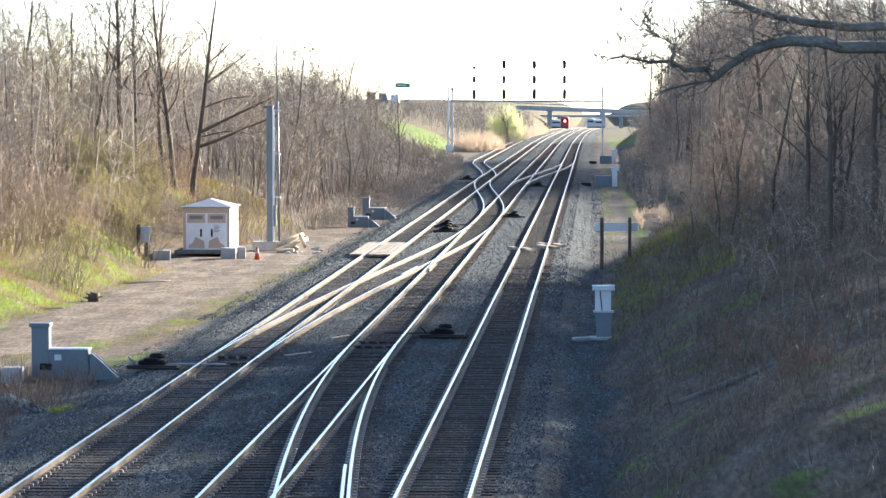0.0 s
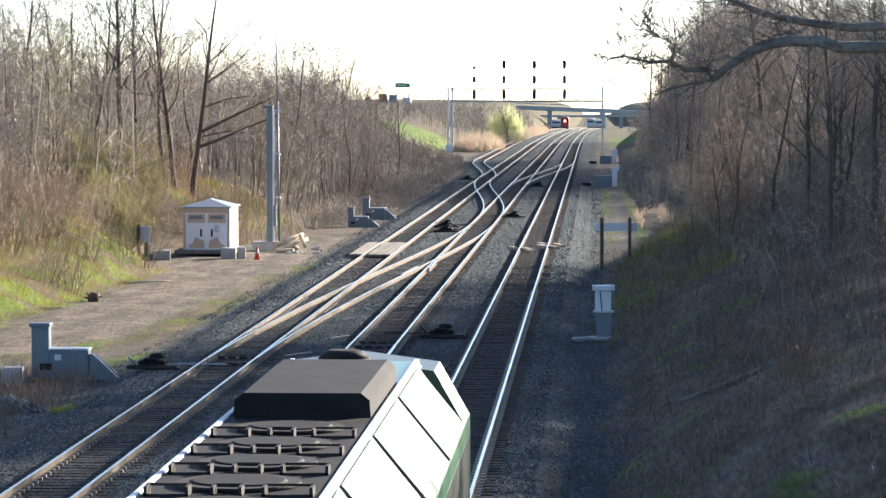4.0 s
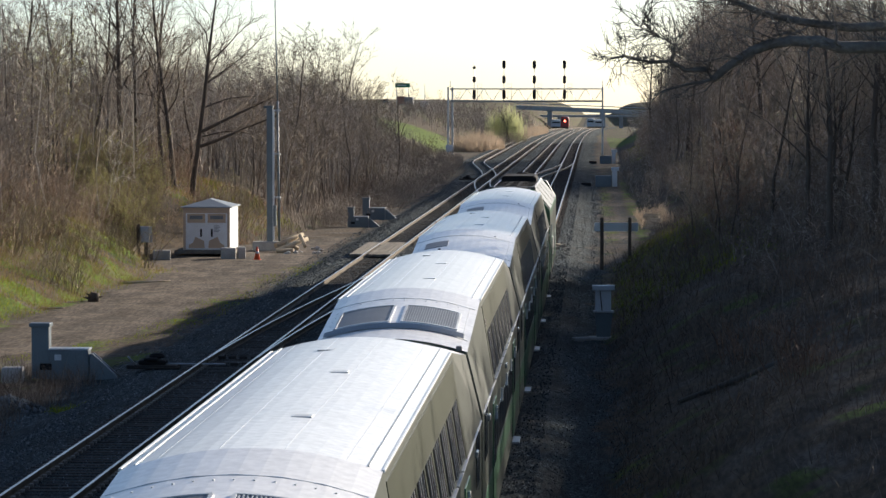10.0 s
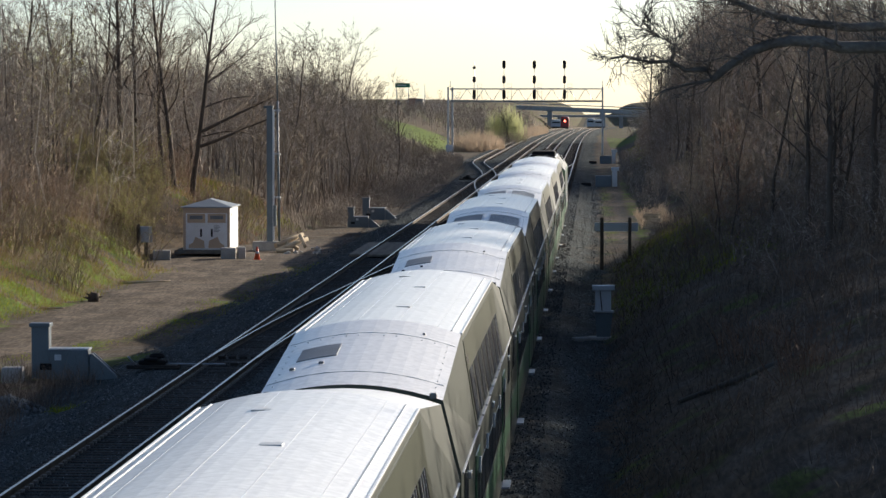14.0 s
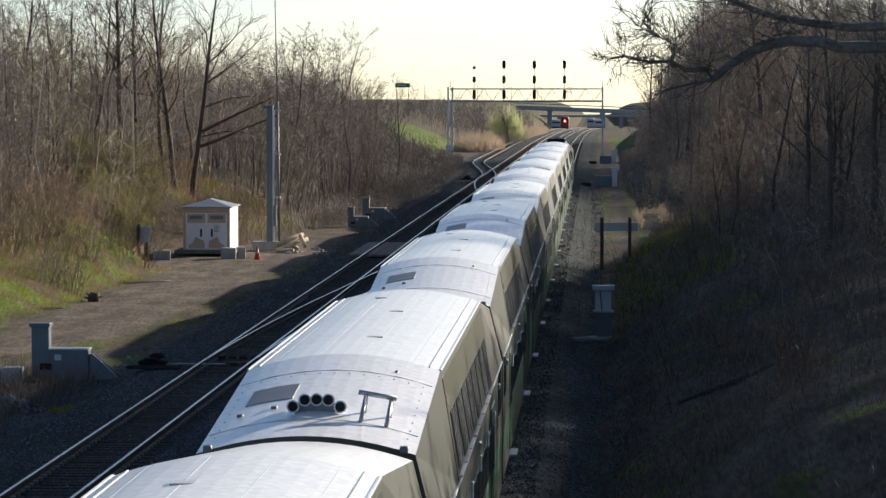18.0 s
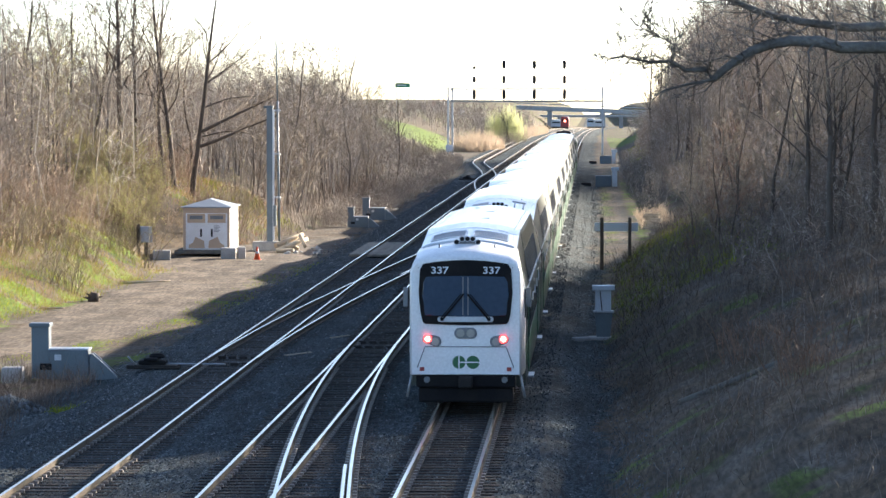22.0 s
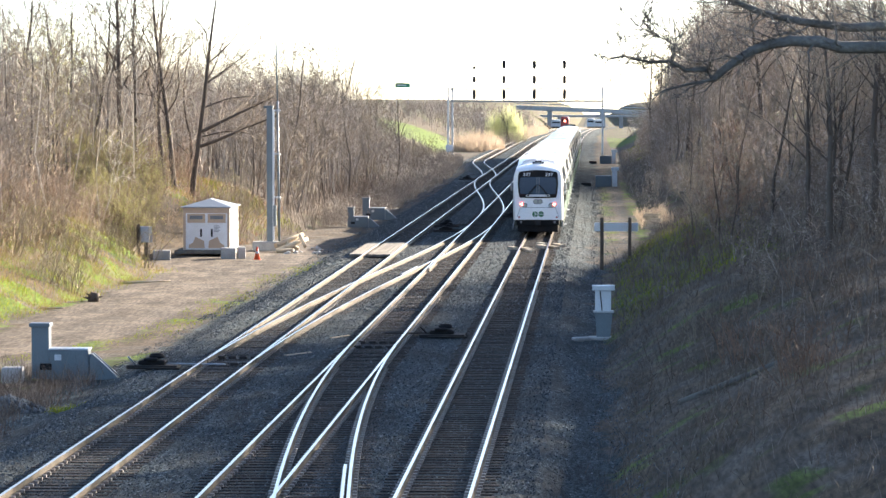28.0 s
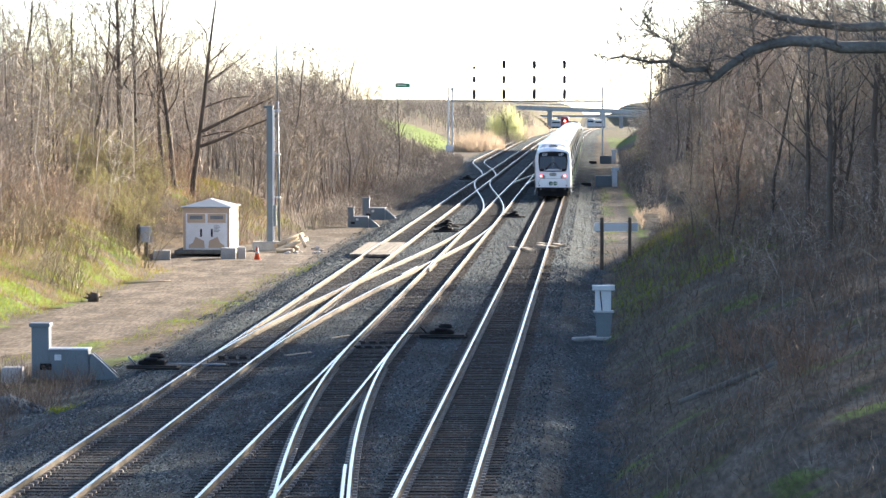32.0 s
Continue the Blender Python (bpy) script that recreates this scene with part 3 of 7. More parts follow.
TALL = [make_tree("tree", 11 + i, h, r, lb, 7, 5, first=fs, spread=sp * 1.35, steep=(0.3, 1.9), label=lb2) for i, (h, r, lb, fs, sp, lb2) in enumerate([
    (17, 0.24, 16, 0.38, 0.9, "tall bare deciduous tree with dark trunk"),
    (15, 0.19, 15, 0.35, 0.8, "slender bare tree with upright limbs"),
    (18, 0.27, 17, 0.33, 1.0, "large bare tree with spreading limbs"),
    (13, 0.15, 14, 0.28, 0.85, "bare young tree on the bank")])]
STRAIGHT = [make_tree("tree", 141 + i, h, r, 20, 7, 6, first=0.30, spread=0.95, steep=(0.6, 2.0), wander=0.035, label=lb2) for i, (h, r, lb2) in enumerate([
    (17, 0.21, "tall straight bare tree with dark trunk"),
    (17, 0.17, "tall slender bare tree on the mound"),
    (16, 0.19, "straight dark-trunked bare tree above the hut")])]
REACHING = make_tree("tree", 151, 15, 0.20, 9, 6, 5, first=0.5, spread=0.8, steep=(0.5, 1.8), wander=0.03, label="bare tree with long limbs reaching out over the hut",
                     reach=[(0.30, (1, 0.1, 0.72), 4.9, 0.13), (0.24, (1, -0.2, 0.22), 5.6, 0.12), (0.40, (1, 0.2, 0.5), 4.0, 0.07), (0.5, (1, -0.1, 0.6), 4.4, 0.07), (0.58, (1, 0.1, 0.9), 4.0, 0.06), (0.28, (1, 0.3, 0.42), 4.0, 0.06)])
SMALL = [make_tree("tree", 41 + i, h, r, lb, 6, 7, first=0.15, spread=1.05, material=mm, leafy=lf, label=lb2) for i, (h, r, lb, mm, lf, lb2) in enumerate([
    (8.5, 0.09, 15, TWIG, 0, "small bare tree in brush"),
    (7.0, 0.08, 14, PALE_TWIG, 0, "small pale-barked bare tree"),
    (9.5, 0.10, 16, TWIG, 0, "thin bare tree among others"),
    (7.5, 0.08, 15, PALE_TWIG, 0.07, "small tree with yellow-green spring buds"),
    (6.0, 0.07, 14, RED_TWIG, 0, "small reddish bare tree")])]
BRUSH = [make_brush(71 + i, h, st, tw, mm, lb2, lf) for i, (h, st, tw, mm, lf, lb2) in enumerate([
    (2.8, 26, 9, RED_TWIG, 0, "tangled reddish-brown bare brush"),
    (2.2, 30, 8, TWIG, 0, "dense tan bare brush on the bank"),
    (3.4, 24, 10, TWIG, 0, "tall bare brush on the bank"),
    (2.4, 26, 9, PALE_TWIG, 0.22, "brush with yellow-green spring buds"),
    (1.5, 40, 5, RED_TWIG, 0, "low brown scrub on the bank")])]
rng = random.Random(5)
USED = set()


def plant(ob, x, y, s=1.0, lean=0.0, label=""):
    m = pose(x, y, gz(x, y) - 0.05, rng.uniform(-3, 3) + lean, rng.uniform(-3, 3), rng.uniform(0, 360))
    if ob.name in USED:
        o = copy_thing(ob, m)
    else:
        o, ob.matrix_basis = ob, m
        USED.add(ob.name)
    s *= rng.uniform(0.88, 1.15)
    o.scale = (s, s, s)
    if label:
        o["label"] = label
    return o


# left wood: bank top, behind the hut, and along the line into the distance
for k, (x, y, top, sc) in enumerate(((-28.75, 190, 0.3, 1.0), (-27.95, 191, 0.4, 0.95), (-26.0, 190, 0.3, 0.95), (-25.4, 190, 1.2, 0.9), (-31.7, 191, 0.0, 0.7), (-30.9, 192, 0.3, 0.75), (-34.6, 188, 1.2, 0.8))):
    o = STRAIGHT[0] if k == 0 else copy_thing(STRAIGHT[k % 3], pose(0, 0, 0)) if k > 2 else STRAIGHT[k]
    o.matrix_basis = pose(x, y, gz(x, y) - 0.1, 0, math.degrees(math.atan(top / 12)), k * 75) @ Matrix.Diagonal((sc, sc, sc * 0.95, 1))
plant(REACHING, -24.4, 190.5, 1.0)
REACHING.matrix_basis = pose(-24.4, 190.6, gz(-24.4, 190.6) - 0.1, 0, 4.5, 0)
plant(TALL[3], -24.6, 305, 1.05, label="bare tree standing above the brush line")
plant(TALL[2], -38.0, 318, 0.9)
for _ in range(44):
    y = rng.uniform(150, 440) if rng.random() < 0.7 else rng.uniform(200, 300)
    dl = rng.uniform(4, 34) if y < 200 else rng.uniform(2.5, 30)
    x = float(left_foot(y)) - dl
    s = 1.0 if y < 230 else float(np.interp(y, [230, 300, 360, 440], [0.85, 0.72, 0.55, 0.38]))
    plant(rng.choice(SMALL + [TALL[3]] if y > 180 else SMALL), x, y, s * rng.uniform(0.85, 1.2))
for _ in range(20):
    y = rng.uniform(240, 340)
    plant(rng.choice(SMALL[:3]), float(left_foot(y)) - rng.uniform(8, 45), y, float(np.interp(y, [240, 340], [1.15, 0.95])))
for _ in range(120):
    y = rng.uniform(120, 460) if rng.random() < 0.6 else rng.uniform(135, 200)
    x = float(left_foot(y)) - abs(rng.gauss(0, 5)) - 0.8 - (3.0 if y < 160 else 0)
    plant(rng.choice(BRUSH), x, y, rng.uniform(0.7, 1.15))
# right wood on its bank: upright trunks at the top of the slope, thinner trees behind
def sunny(x, y):
    """Height above the rails to which the bank's wood grows: lower beyond the near stretch, where the sun reaches the line."""
    near = np.minimum((151 + 5.5 * x - y) / 10.3, 4.0 + (x + 3.2) / 2.37)
    return np.where(np.asarray(y) < 184, near, np.where(np.asarray(y) < 245, (x - 3) / 2.37 + 0.8, (x + 1.5) / 2.37))


for _ in range(34):
    y = rng.uniform(98, 168)
    x = max(y * rng.uniform(0.068, 0.112), float(right_foot(y)) + 4.0)
    k = rng.randrange(4)
    plant(TALL[k], x, y, max(float(sunny(x, y)) * 1.3 - gz(x, y), 4.0) / (17, 15, 18, 13)[k] * rng.uniform(0.85, 1.1))
# tall trees beyond the view, added to dapple the near line with shade
for _ in range(14):
    y = rng.uniform(104, 140)
    k = rng.randrange(4)
    x = rng.uniform(13, 22)
    plant(TALL[k], x, y, (15.0 - gz(x, y)) / (17, 15, 18, 13)[k] * rng.uniform(0.8, 1.0))
for _ in range(30):
    y = rng.uniform(112, 156)
    plant(rng.choice(SMALL[:3] + [SMALL[4]]), float(right_foot(y)) + rng.uniform(4.0, 12), y, rng.uniform(0.5, 0.8))
for _ in range(30):
    y = rng.uniform(290, 450)
    dr = 4 + rng.random() ** 1.2 * 14
    plant(rng.choice(TALL), float(right_foot(y)) + dr, y, rng.uniform(0.65, 0.8) if dr < 9 else rng.uniform(0.95, 1.2))
for _ in range(26):
    y = rng.uniform(270, 520)
    plant(rng.choice(SMALL[:3] + [SMALL[4]]), float(right_foot(y)) + rng.uniform(3.5, 14), y, rng.uniform(0.85, 1.15))
for _ in range(34):
    y = rng.choice((rng.uniform(60, 182), rng.uniform(240, 300)))
    plant(rng.choice(BRUSH[:3] + [BRUSH[4]]), float(right_foot(y)) + abs(rng.gauss(0, 4.5)) + 2.5, y, rng.uniform(0.5, 0.85))
# far hillsides
for _ in range(30):
    y = rng.uniform(600, 1150)
    side = rng.random() < 0.55
    x = -rng.uniform(30, 75) if side else rng.uniform(10, 34)
    plant(rng.choice(SMALL), x, y, rng.uniform(0.5, 0.8) if side else rng.uniform(0.8, 1.3))


# ---- the train: a locomotive and ten double-deck coaches ----
L = 25.91
BRK = 5.85


def shell(name, stations, material, parent, label="", ring=None):
    """stations: (y, half width, side height, corner height, corner half width, crown height, bottom)."""
    bm = bmesh.new()
    rows = []
    for y, hw, zs, zc, cw, zt, zb in stations:
        pts = [(-hw, zb), (-hw, zs), (-cw, zc)]
        for k in range(1, 12):
            u = -1 + 2 * k / 12
            pts.append((u * cw, zc + (zt - zc) * (1 - u * u)))
        pts += [(cw, zc), (hw, zs), (hw, zb)]
        rows.append([bm.verts.new((x, y, z)) for x, z in pts])
    n = len(rows[0])
    for a, b in zip(rows, rows[1:]):
        for i in range(n):
            j = (i + 1) % n
            f = bm.faces.new((a[i], a[j], b[j], b[i]))
            f.material_index = 1 if 2 <= i <= 13 else 0
    bm.faces.new(rows[0])
    bm.faces.new(rows[-1][::-1])
    bmesh.ops.recalc_face_normals(bm, faces=bm.faces[:])
    return part(name, bm, material, parent, label)


def bogie(parent, y):
    bm = bmesh.new()
    box(bm, -1.1, 1.1, y - 1.7, y + 1.7, 0.42, 0.62, 0.04)
    for sx in (-1, 1):
        box(bm, sx * 1.05 - 0.09, sx * 1.05 + 0.09, y - 1.8, y + 1.8, 0.42, 0.72, 0.04)
    bg = part("bogie", bm, DARK_STEEL, parent)
    for dy in (-1.28, 1.28):
        w = bmesh.new()
        for sx in (-1, 1):
            cyl(w, (sx * 0.70, y + dy, 0.42), (sx * 0.83, y + dy, 0.42), 0.42, n=20)
        cyl(w, (-0.8, y + dy, 0.42), (0.8, y + dy, 0.42), 0.08, n=8)
        part("wheelset", w, DARK_STEEL, bg)


def coach(kind, seed):
    """Origin on the rails at the coupler plane of the rear end; y runs forward."""
    c = thing("railway_coach", pose(0, 0, 0), "", "train coach", "coaches of the train")
    y0, y1 = 0.28, L - 0.28
    top = (1.5, 2.95, 4.44, 1.26, 4.66)
    end = (1.5, 2.95, 3.96, 1.25, 4.17)
    st = [(y0, *end, 0.5)]
    st += [(BRK, *top, 0.5), (L - BRK, *top, 0.5), (y1, *end, 0.5)]
    if kind == "cab":
        st[0] = (2.0, 1.5, 2.95, 4.10, 1.26, 4.32, 0.5)
    shell("body", st, [BODY_SHADED, ROOF_WHITE], c)
    bm = bmesh.new()
    box(bm, -1.25, 1.25, 0.6 if kind != "cab" else 1.6, L - 0.6, 0.40, 0.52, 0.02)
    box(bm, -1.3, 1.3, 8.0, L - 8.0, 0.25, 0.5, 0.05)
    part("underframe", bm, DARK_STEEL, c)
    for y in (3.6, L - 3.6):
        bogie(c, y)
    # long roof seams, cross seams on the sloped end
    bm = bmesh.new()
    for u in (-0.72, -0.25, 0.25, 0.72):
        z = 4.44 + 0.22 * (1 - u * u)
        box(bm, u * 1.26 - 0.003, u * 1.26 + 0.003, BRK + 0.1, L - BRK - 0.1, z - 0.01, z + 0.001)
    part("roof_seam", bm, CASE_LIGHT, c)
    for sx in (-1, 1):
        bm = bmesh.new()
        box(bm, sx * 1.262 - 0.018, sx * 1.262 + 0.018, BRK, L - BRK, 4.425, 4.456, 0.008)
        part("roof_gutter", bm, ROOF_WHITE, c)
        bm = bmesh.new()
        box(bm, sx * 1.12 - 0.012, sx * 1.12 + 0.012, BRK, L - BRK, 4.47, 4.497, 0.004)
        part("roof_edge_seam", bm, CASE_LIGHT, c)
    for x, y in ((0.2, BRK + 3.1), (0.16, L / 2 + 1.4), (-0.3, L - BRK - 2.2)):
        z = 4.44 + 0.22 * (1 - (x / 1.26) ** 2)
        part("roof_plate", boxed(x - 0.11, x + 0.11, y - 0.12, y + 0.12, z - 0.02, z + 0.008, 0.003), CASE_LIGHT, c)
    # sides: upper and lower windows, doors, stripe
    def leaning(sx, z0, z1, a, b):
        xa, xb = 1.5 - 0.24 * (z0 - 2.95) / 1.49, 1.5 - 0.24 * (z1 - 2.95) / 1.49
        return prism(bmesh.new(), [(sx * (xa - 0.02), z0), (sx * (xa + 0.012), z0), (sx * (xb + 0.012), z1), (sx * (xb - 0.02), z1)], a, b)

    for sx in (-1, 1):
        for a, b, z0, z1, nm in ((6.0, L - 6.0, 1.02, 1.5, "green_stripe"), (0.6 if kind != "cab" else 2.4, 5.4, 1.02, 1.5, "green_stripe"), (L - 5.4, L - 0.6, 1.02, 1.5, "green_stripe")):
            part(nm, boxed(sx * 1.502 - 0.004, sx * 1.502 + 0.004, a, b, z0, z1), COACH_GREEN, c)
        for k in range(8):
            a = 6.3 + k * 1.68
            w = part("window", leaning(sx, 3.05, 3.85, a, a + 1.45), GLASS, c)
            part("window_sill", boxed(sx * 1.52 - 0.02, sx * 1.52 + 0.02, a, a + 1.4, 2.985, 3.012), GALV, w)
            for q in (0.36, 0.72, 1.08):
                part("glazing_bar", leaning(sx * 1.006, 3.05, 3.85, a + q, a + q + 0.035), GRILLE, w)
            part("window", boxed(sx * 1.5 - 0.012, sx * 1.5 + 0.012, a, a + 1.45, 1.62, 2.3, 0.008), GLASS, c)
        for a in ((1.2, L - 2.6) if kind != "cab" else (3.2, L - 2.6)):
            part("window", boxed(sx * 1.5 - 0.012, sx * 1.5 + 0.012, a, a + 1.3, 2.1, 2.9, 0.008), GLASS, c)
        for a in (5.3, L - 6.9):
            d = part("door", boxed(sx * 1.5 - 0.02, sx * 1.5 + 0.02, a, a + 1.6, 0.6, 2.65, 0.01), COACH_GREEN, c)
            part("door_window", boxed(sx * 1.5 - 0.026, sx * 1.5 + 0.026, a + 0.2, a + 0.7, 1.5, 2.4, 0.01), GLASS, d)
            part("door_window", boxed(sx * 1.5 - 0.026, sx * 1.5 + 0.026, a + 0.9, a + 1.4, 1.5, 2.4, 0.01), GLASS, d)
            part("step", boxed(sx * 1.55 - 0.1, sx * 1.55 + 0.1, a + 0.2, a + 1.4, 0.42, 0.47, 0.01), GALV, c)
        for a in (2.6, L / 2, L - 3.0):
            part("marker_light", boxed(sx * 1.52 - 0.03, sx * 1.52 + 0.03, a, a + 0.35, 2.62, 2.72, 0.02), LAMP_GLASS, c)
        part("side_vent", leaning(sx, 3.95, 4.08, 6.1, 6.6), BLACK, c)
        part("olive_band", leaning(sx * 0.9985, 2.97, 4.33, BRK + 0.1, L - BRK - 0.1), OLIVE, c, "olive upper side with shade darkened into its colour")
        part("drip_rail", boxed(sx * 1.5 - 0.01, sx * 1.512 + 0.01, 0.6 if kind != "cab" else 2.4, L - 0.6, 2.93, 2.96, 0.004), CASE_LIGHT, c)
        for a in (6.05, 9.4, 12.75, 16.1, 19.5):
            part("grab_handle", boxed(sx * 1.545 - 0.02, sx * 1.545 + 0.02, a, a + 0.12, 2.3, 2.55, 0.01), CASE_LIGHT, c)

    def roof_z(x, y):
        t = min(max((y - y0) / (BRK - y0), 0), 1)
        return 3.96 + 0.48 * t + (0.21 + 0.01 * t) * (1 - (x / 1.255) ** 2)

    def patch(name, xa, xb, ya, yb, material, up=0.012, parent=c, ribs=0):
        bm = bmesh.new()
        n = 6
        lo = [[bm.verts.new((xa + (xb - xa) * i / n, y, roof_z(xa + (xb - xa) * i / n, y) + up)) for i in range(n + 1)] for y in (ya, yb)]
        for i in range(n):
            bm.faces.new((lo[0][i], lo[0][i + 1], lo[1][i + 1], lo[1][i]))
        ex = bmesh.ops.extrude_face_region(bm, geom=bm.faces[:])
        for v in ex["geom"]:
            if isinstance(v, bmesh.types.BMVert):
                v.co.z -= up + 0.01
        bmesh.ops.recalc_face_normals(bm, faces=bm.faces[:])
        p = part(name, bm, material, parent)
        if ribs:
            bm = bmesh.new()
            for i in range(ribs):
                x = xa + (xb - xa) * (i + 0.5) / ribs
                side_prism(bm, [(ya, roof_z(x, ya) + up), (yb, roof_z(x, yb) + up), (yb, roof_z(x, yb) + up + 0.008), (ya, roof_z(x, ya) + up + 0.008)], x - 0.006, x + 0.006)
            part("slats", bm, GALV, p)
        return p

    # seam rows of rivets over the sloped end
    for yy in (4.6, 1.3):
        patch("roof_joint", -1.22, 1.22, yy - 0.012, yy + 0.012, CASE_LIGHT, 0.008)
    bm = bmesh.new()
    for i in range(13):
        x = -1.12 + 2.24 * i / 12
        z = roof_z(x, 4.4)
        box(bm, x - 0.009, x + 0.009, 4.365, 4.395, z - 0.01, z + 0.006)
    for i in range(8):
        y = 1.0 + 3.4 * i / 7
        for x in (-1.12, 1.12):
            z = roof_z(x, y)
            box(bm, x - 0.009, x + 0.009, y - 0.02, y + 0.02, z - 0.01, z + 0.006)
    tagged(part("rivet_row", bm, CASE_LIGHT, c), kind="stuff")
    if kind in ("single", "horn"):
        patch("roof_vent", -0.95, -0.38, 2.7, 3.7, GRILLE, 0.01)
        for x, y in ((-0.95, 2.1), (-0.55, 2.2)):
            z = roof_z(x, y)
            part("junction_box", boxed(x - 0.035, x + 0.035, y - 0.06, y + 0.06, z - 0.02, z + 0.025, 0.008), GRILLE, c)
        for x in (0.75,):
            z = roof_z(x, 4.4)
            part("aerial", cyl(bmesh.new(), (x, 4.9, z - 0.02), (x, 4.9, z + 0.07), 0.03, 0.02, 8), GRILLE, c)
    if kind in ("double", "cab"):
        ya, yb = (2.0, 3.7) if kind == "double" else (2.8, 3.95)
        patch("roof_vent", -1.0, -0.14, ya, yb, GRILLE, 0.01)
        patch("roof_vent", 0.11, 0.98, ya, yb, GRILLE, 0.01, ribs=22)
        for xa, xb in ((-1.0, -0.14), (0.11, 0.98)):
            for p in ((xa - 0.03, xb + 0.03, ya - 0.05, ya), (xa - 0.03, xb + 0.03, yb, yb + 0.05), (xa - 0.04, xa, ya, yb), (xb, xb + 0.04, ya, yb)):
                patch("vent_frame", *p, CASE_LIGHT, 0.022)
    if kind == "double":
        bm = bmesh.new()
        n = 12
        for i in range(n):
            xa, xb = -1.15 + 2.3 * i / n, -1.15 + 2.3 * (i + 1) / n
            z0, z1 = roof_z(xa, 1.5), roof_z(xb, 1.5)
            q = [bm.verts.new(p) for p in ((xa, 1.3, z0), (xb, 1.3, z1), (xb, 1.45, z1 + 0.07), (xa, 1.45, z0 + 0.07), (xa, 1.75, z0 + 0.02), (xb, 1.75, z1 + 0.02))]
            bm.faces.new((q[0], q[1], q[2], q[3]))
            bm.faces.new((q[3], q[2], q[5], q[4]))
        part("roof_visor", bm, GALV, c)
    if kind in ("horn", "cab"):
        yy, zr = (1.7, roof_z(0, 1.7)) if kind == "horn" else (1.15, 4.25)
        bm = bmesh.new()
        for i, dz in ((-2, -0.03), (-1, 0.05), (0, 0.055), (1, 0.05), (2, -0.03)):
            x = i * 0.14
            z = zr + 0.10 + dz
            h = part("horn", cyl(cyl(bmesh.new(), (x, yy + 0.34, z), (x, yy + 0.12, z), 0.025, 0.04, 12), (x, yy + 0.12, z), (x, yy, z), 0.04, 0.078, 12), CASE_LIGHT, c)
            part("horn_mouth", cyl(bmesh.new(), (x, yy - 0.004, z), (x, yy + 0.02, z), 0.06, n=12), BLACK, h)
        z = zr - 0.04
        box(bm, -0.28, 0.28, yy + 0.1, yy + 0.2, z, z + 0.14)
        part("horn_bracket", bm, GRILLE, c)
    if kind == "horn":
        bm = bmesh.new()
        for x in (0.55, 0.85):
            z = roof_z(x, 1.5)
            cyl(bm, (x, 1.3, z), (x + 0.04, 1.7, z + 0.28), 0.025)
            cyl(bm, (x, 2.0, z), (x + 0.04, 1.7, z + 0.28), 0.025)
        cyl(bm, (0.5, 1.7, roof_z(0.5, 1.7) + 0.28), (0.95, 1.7, roof_z(0.9, 1.7) + 0.28), 0.03)
        part("aerial_frame", bm, GALV, c, "grey tubular aerial frame")
    # rear end face with a gangway door
    if kind != "cab":
        e = part("gangway", boxed(-0.55, 0.55, 0.02, 0.3, 0.9, 3.0, 0.05), BLACK, c)
        part("gangway_door", boxed(-0.4, 0.4, -0.0, 0.05, 1.0, 2.9, 0.02), CASE_GREY, e)
        part("coupler", boxed(-0.12, 0.12, -0.28, 0.5, 0.7, 0.95, 0.03), DARK_STEEL, c)
        for sx in (-1, 1):
            part("end_handrail", cyl(bmesh.new(), (sx * 1.3, 0.2, 1.0), (sx * 1.3, 0.2, 3.4), 0.02, n=6), GALV, c)
        for x in (-1.12, 1.12):
            part("end_marker", boxed(x - 0.05, x + 0.05, 0.24, 0.34, 3.97, 4.06, 0.02), GRILLE, c)
    return c


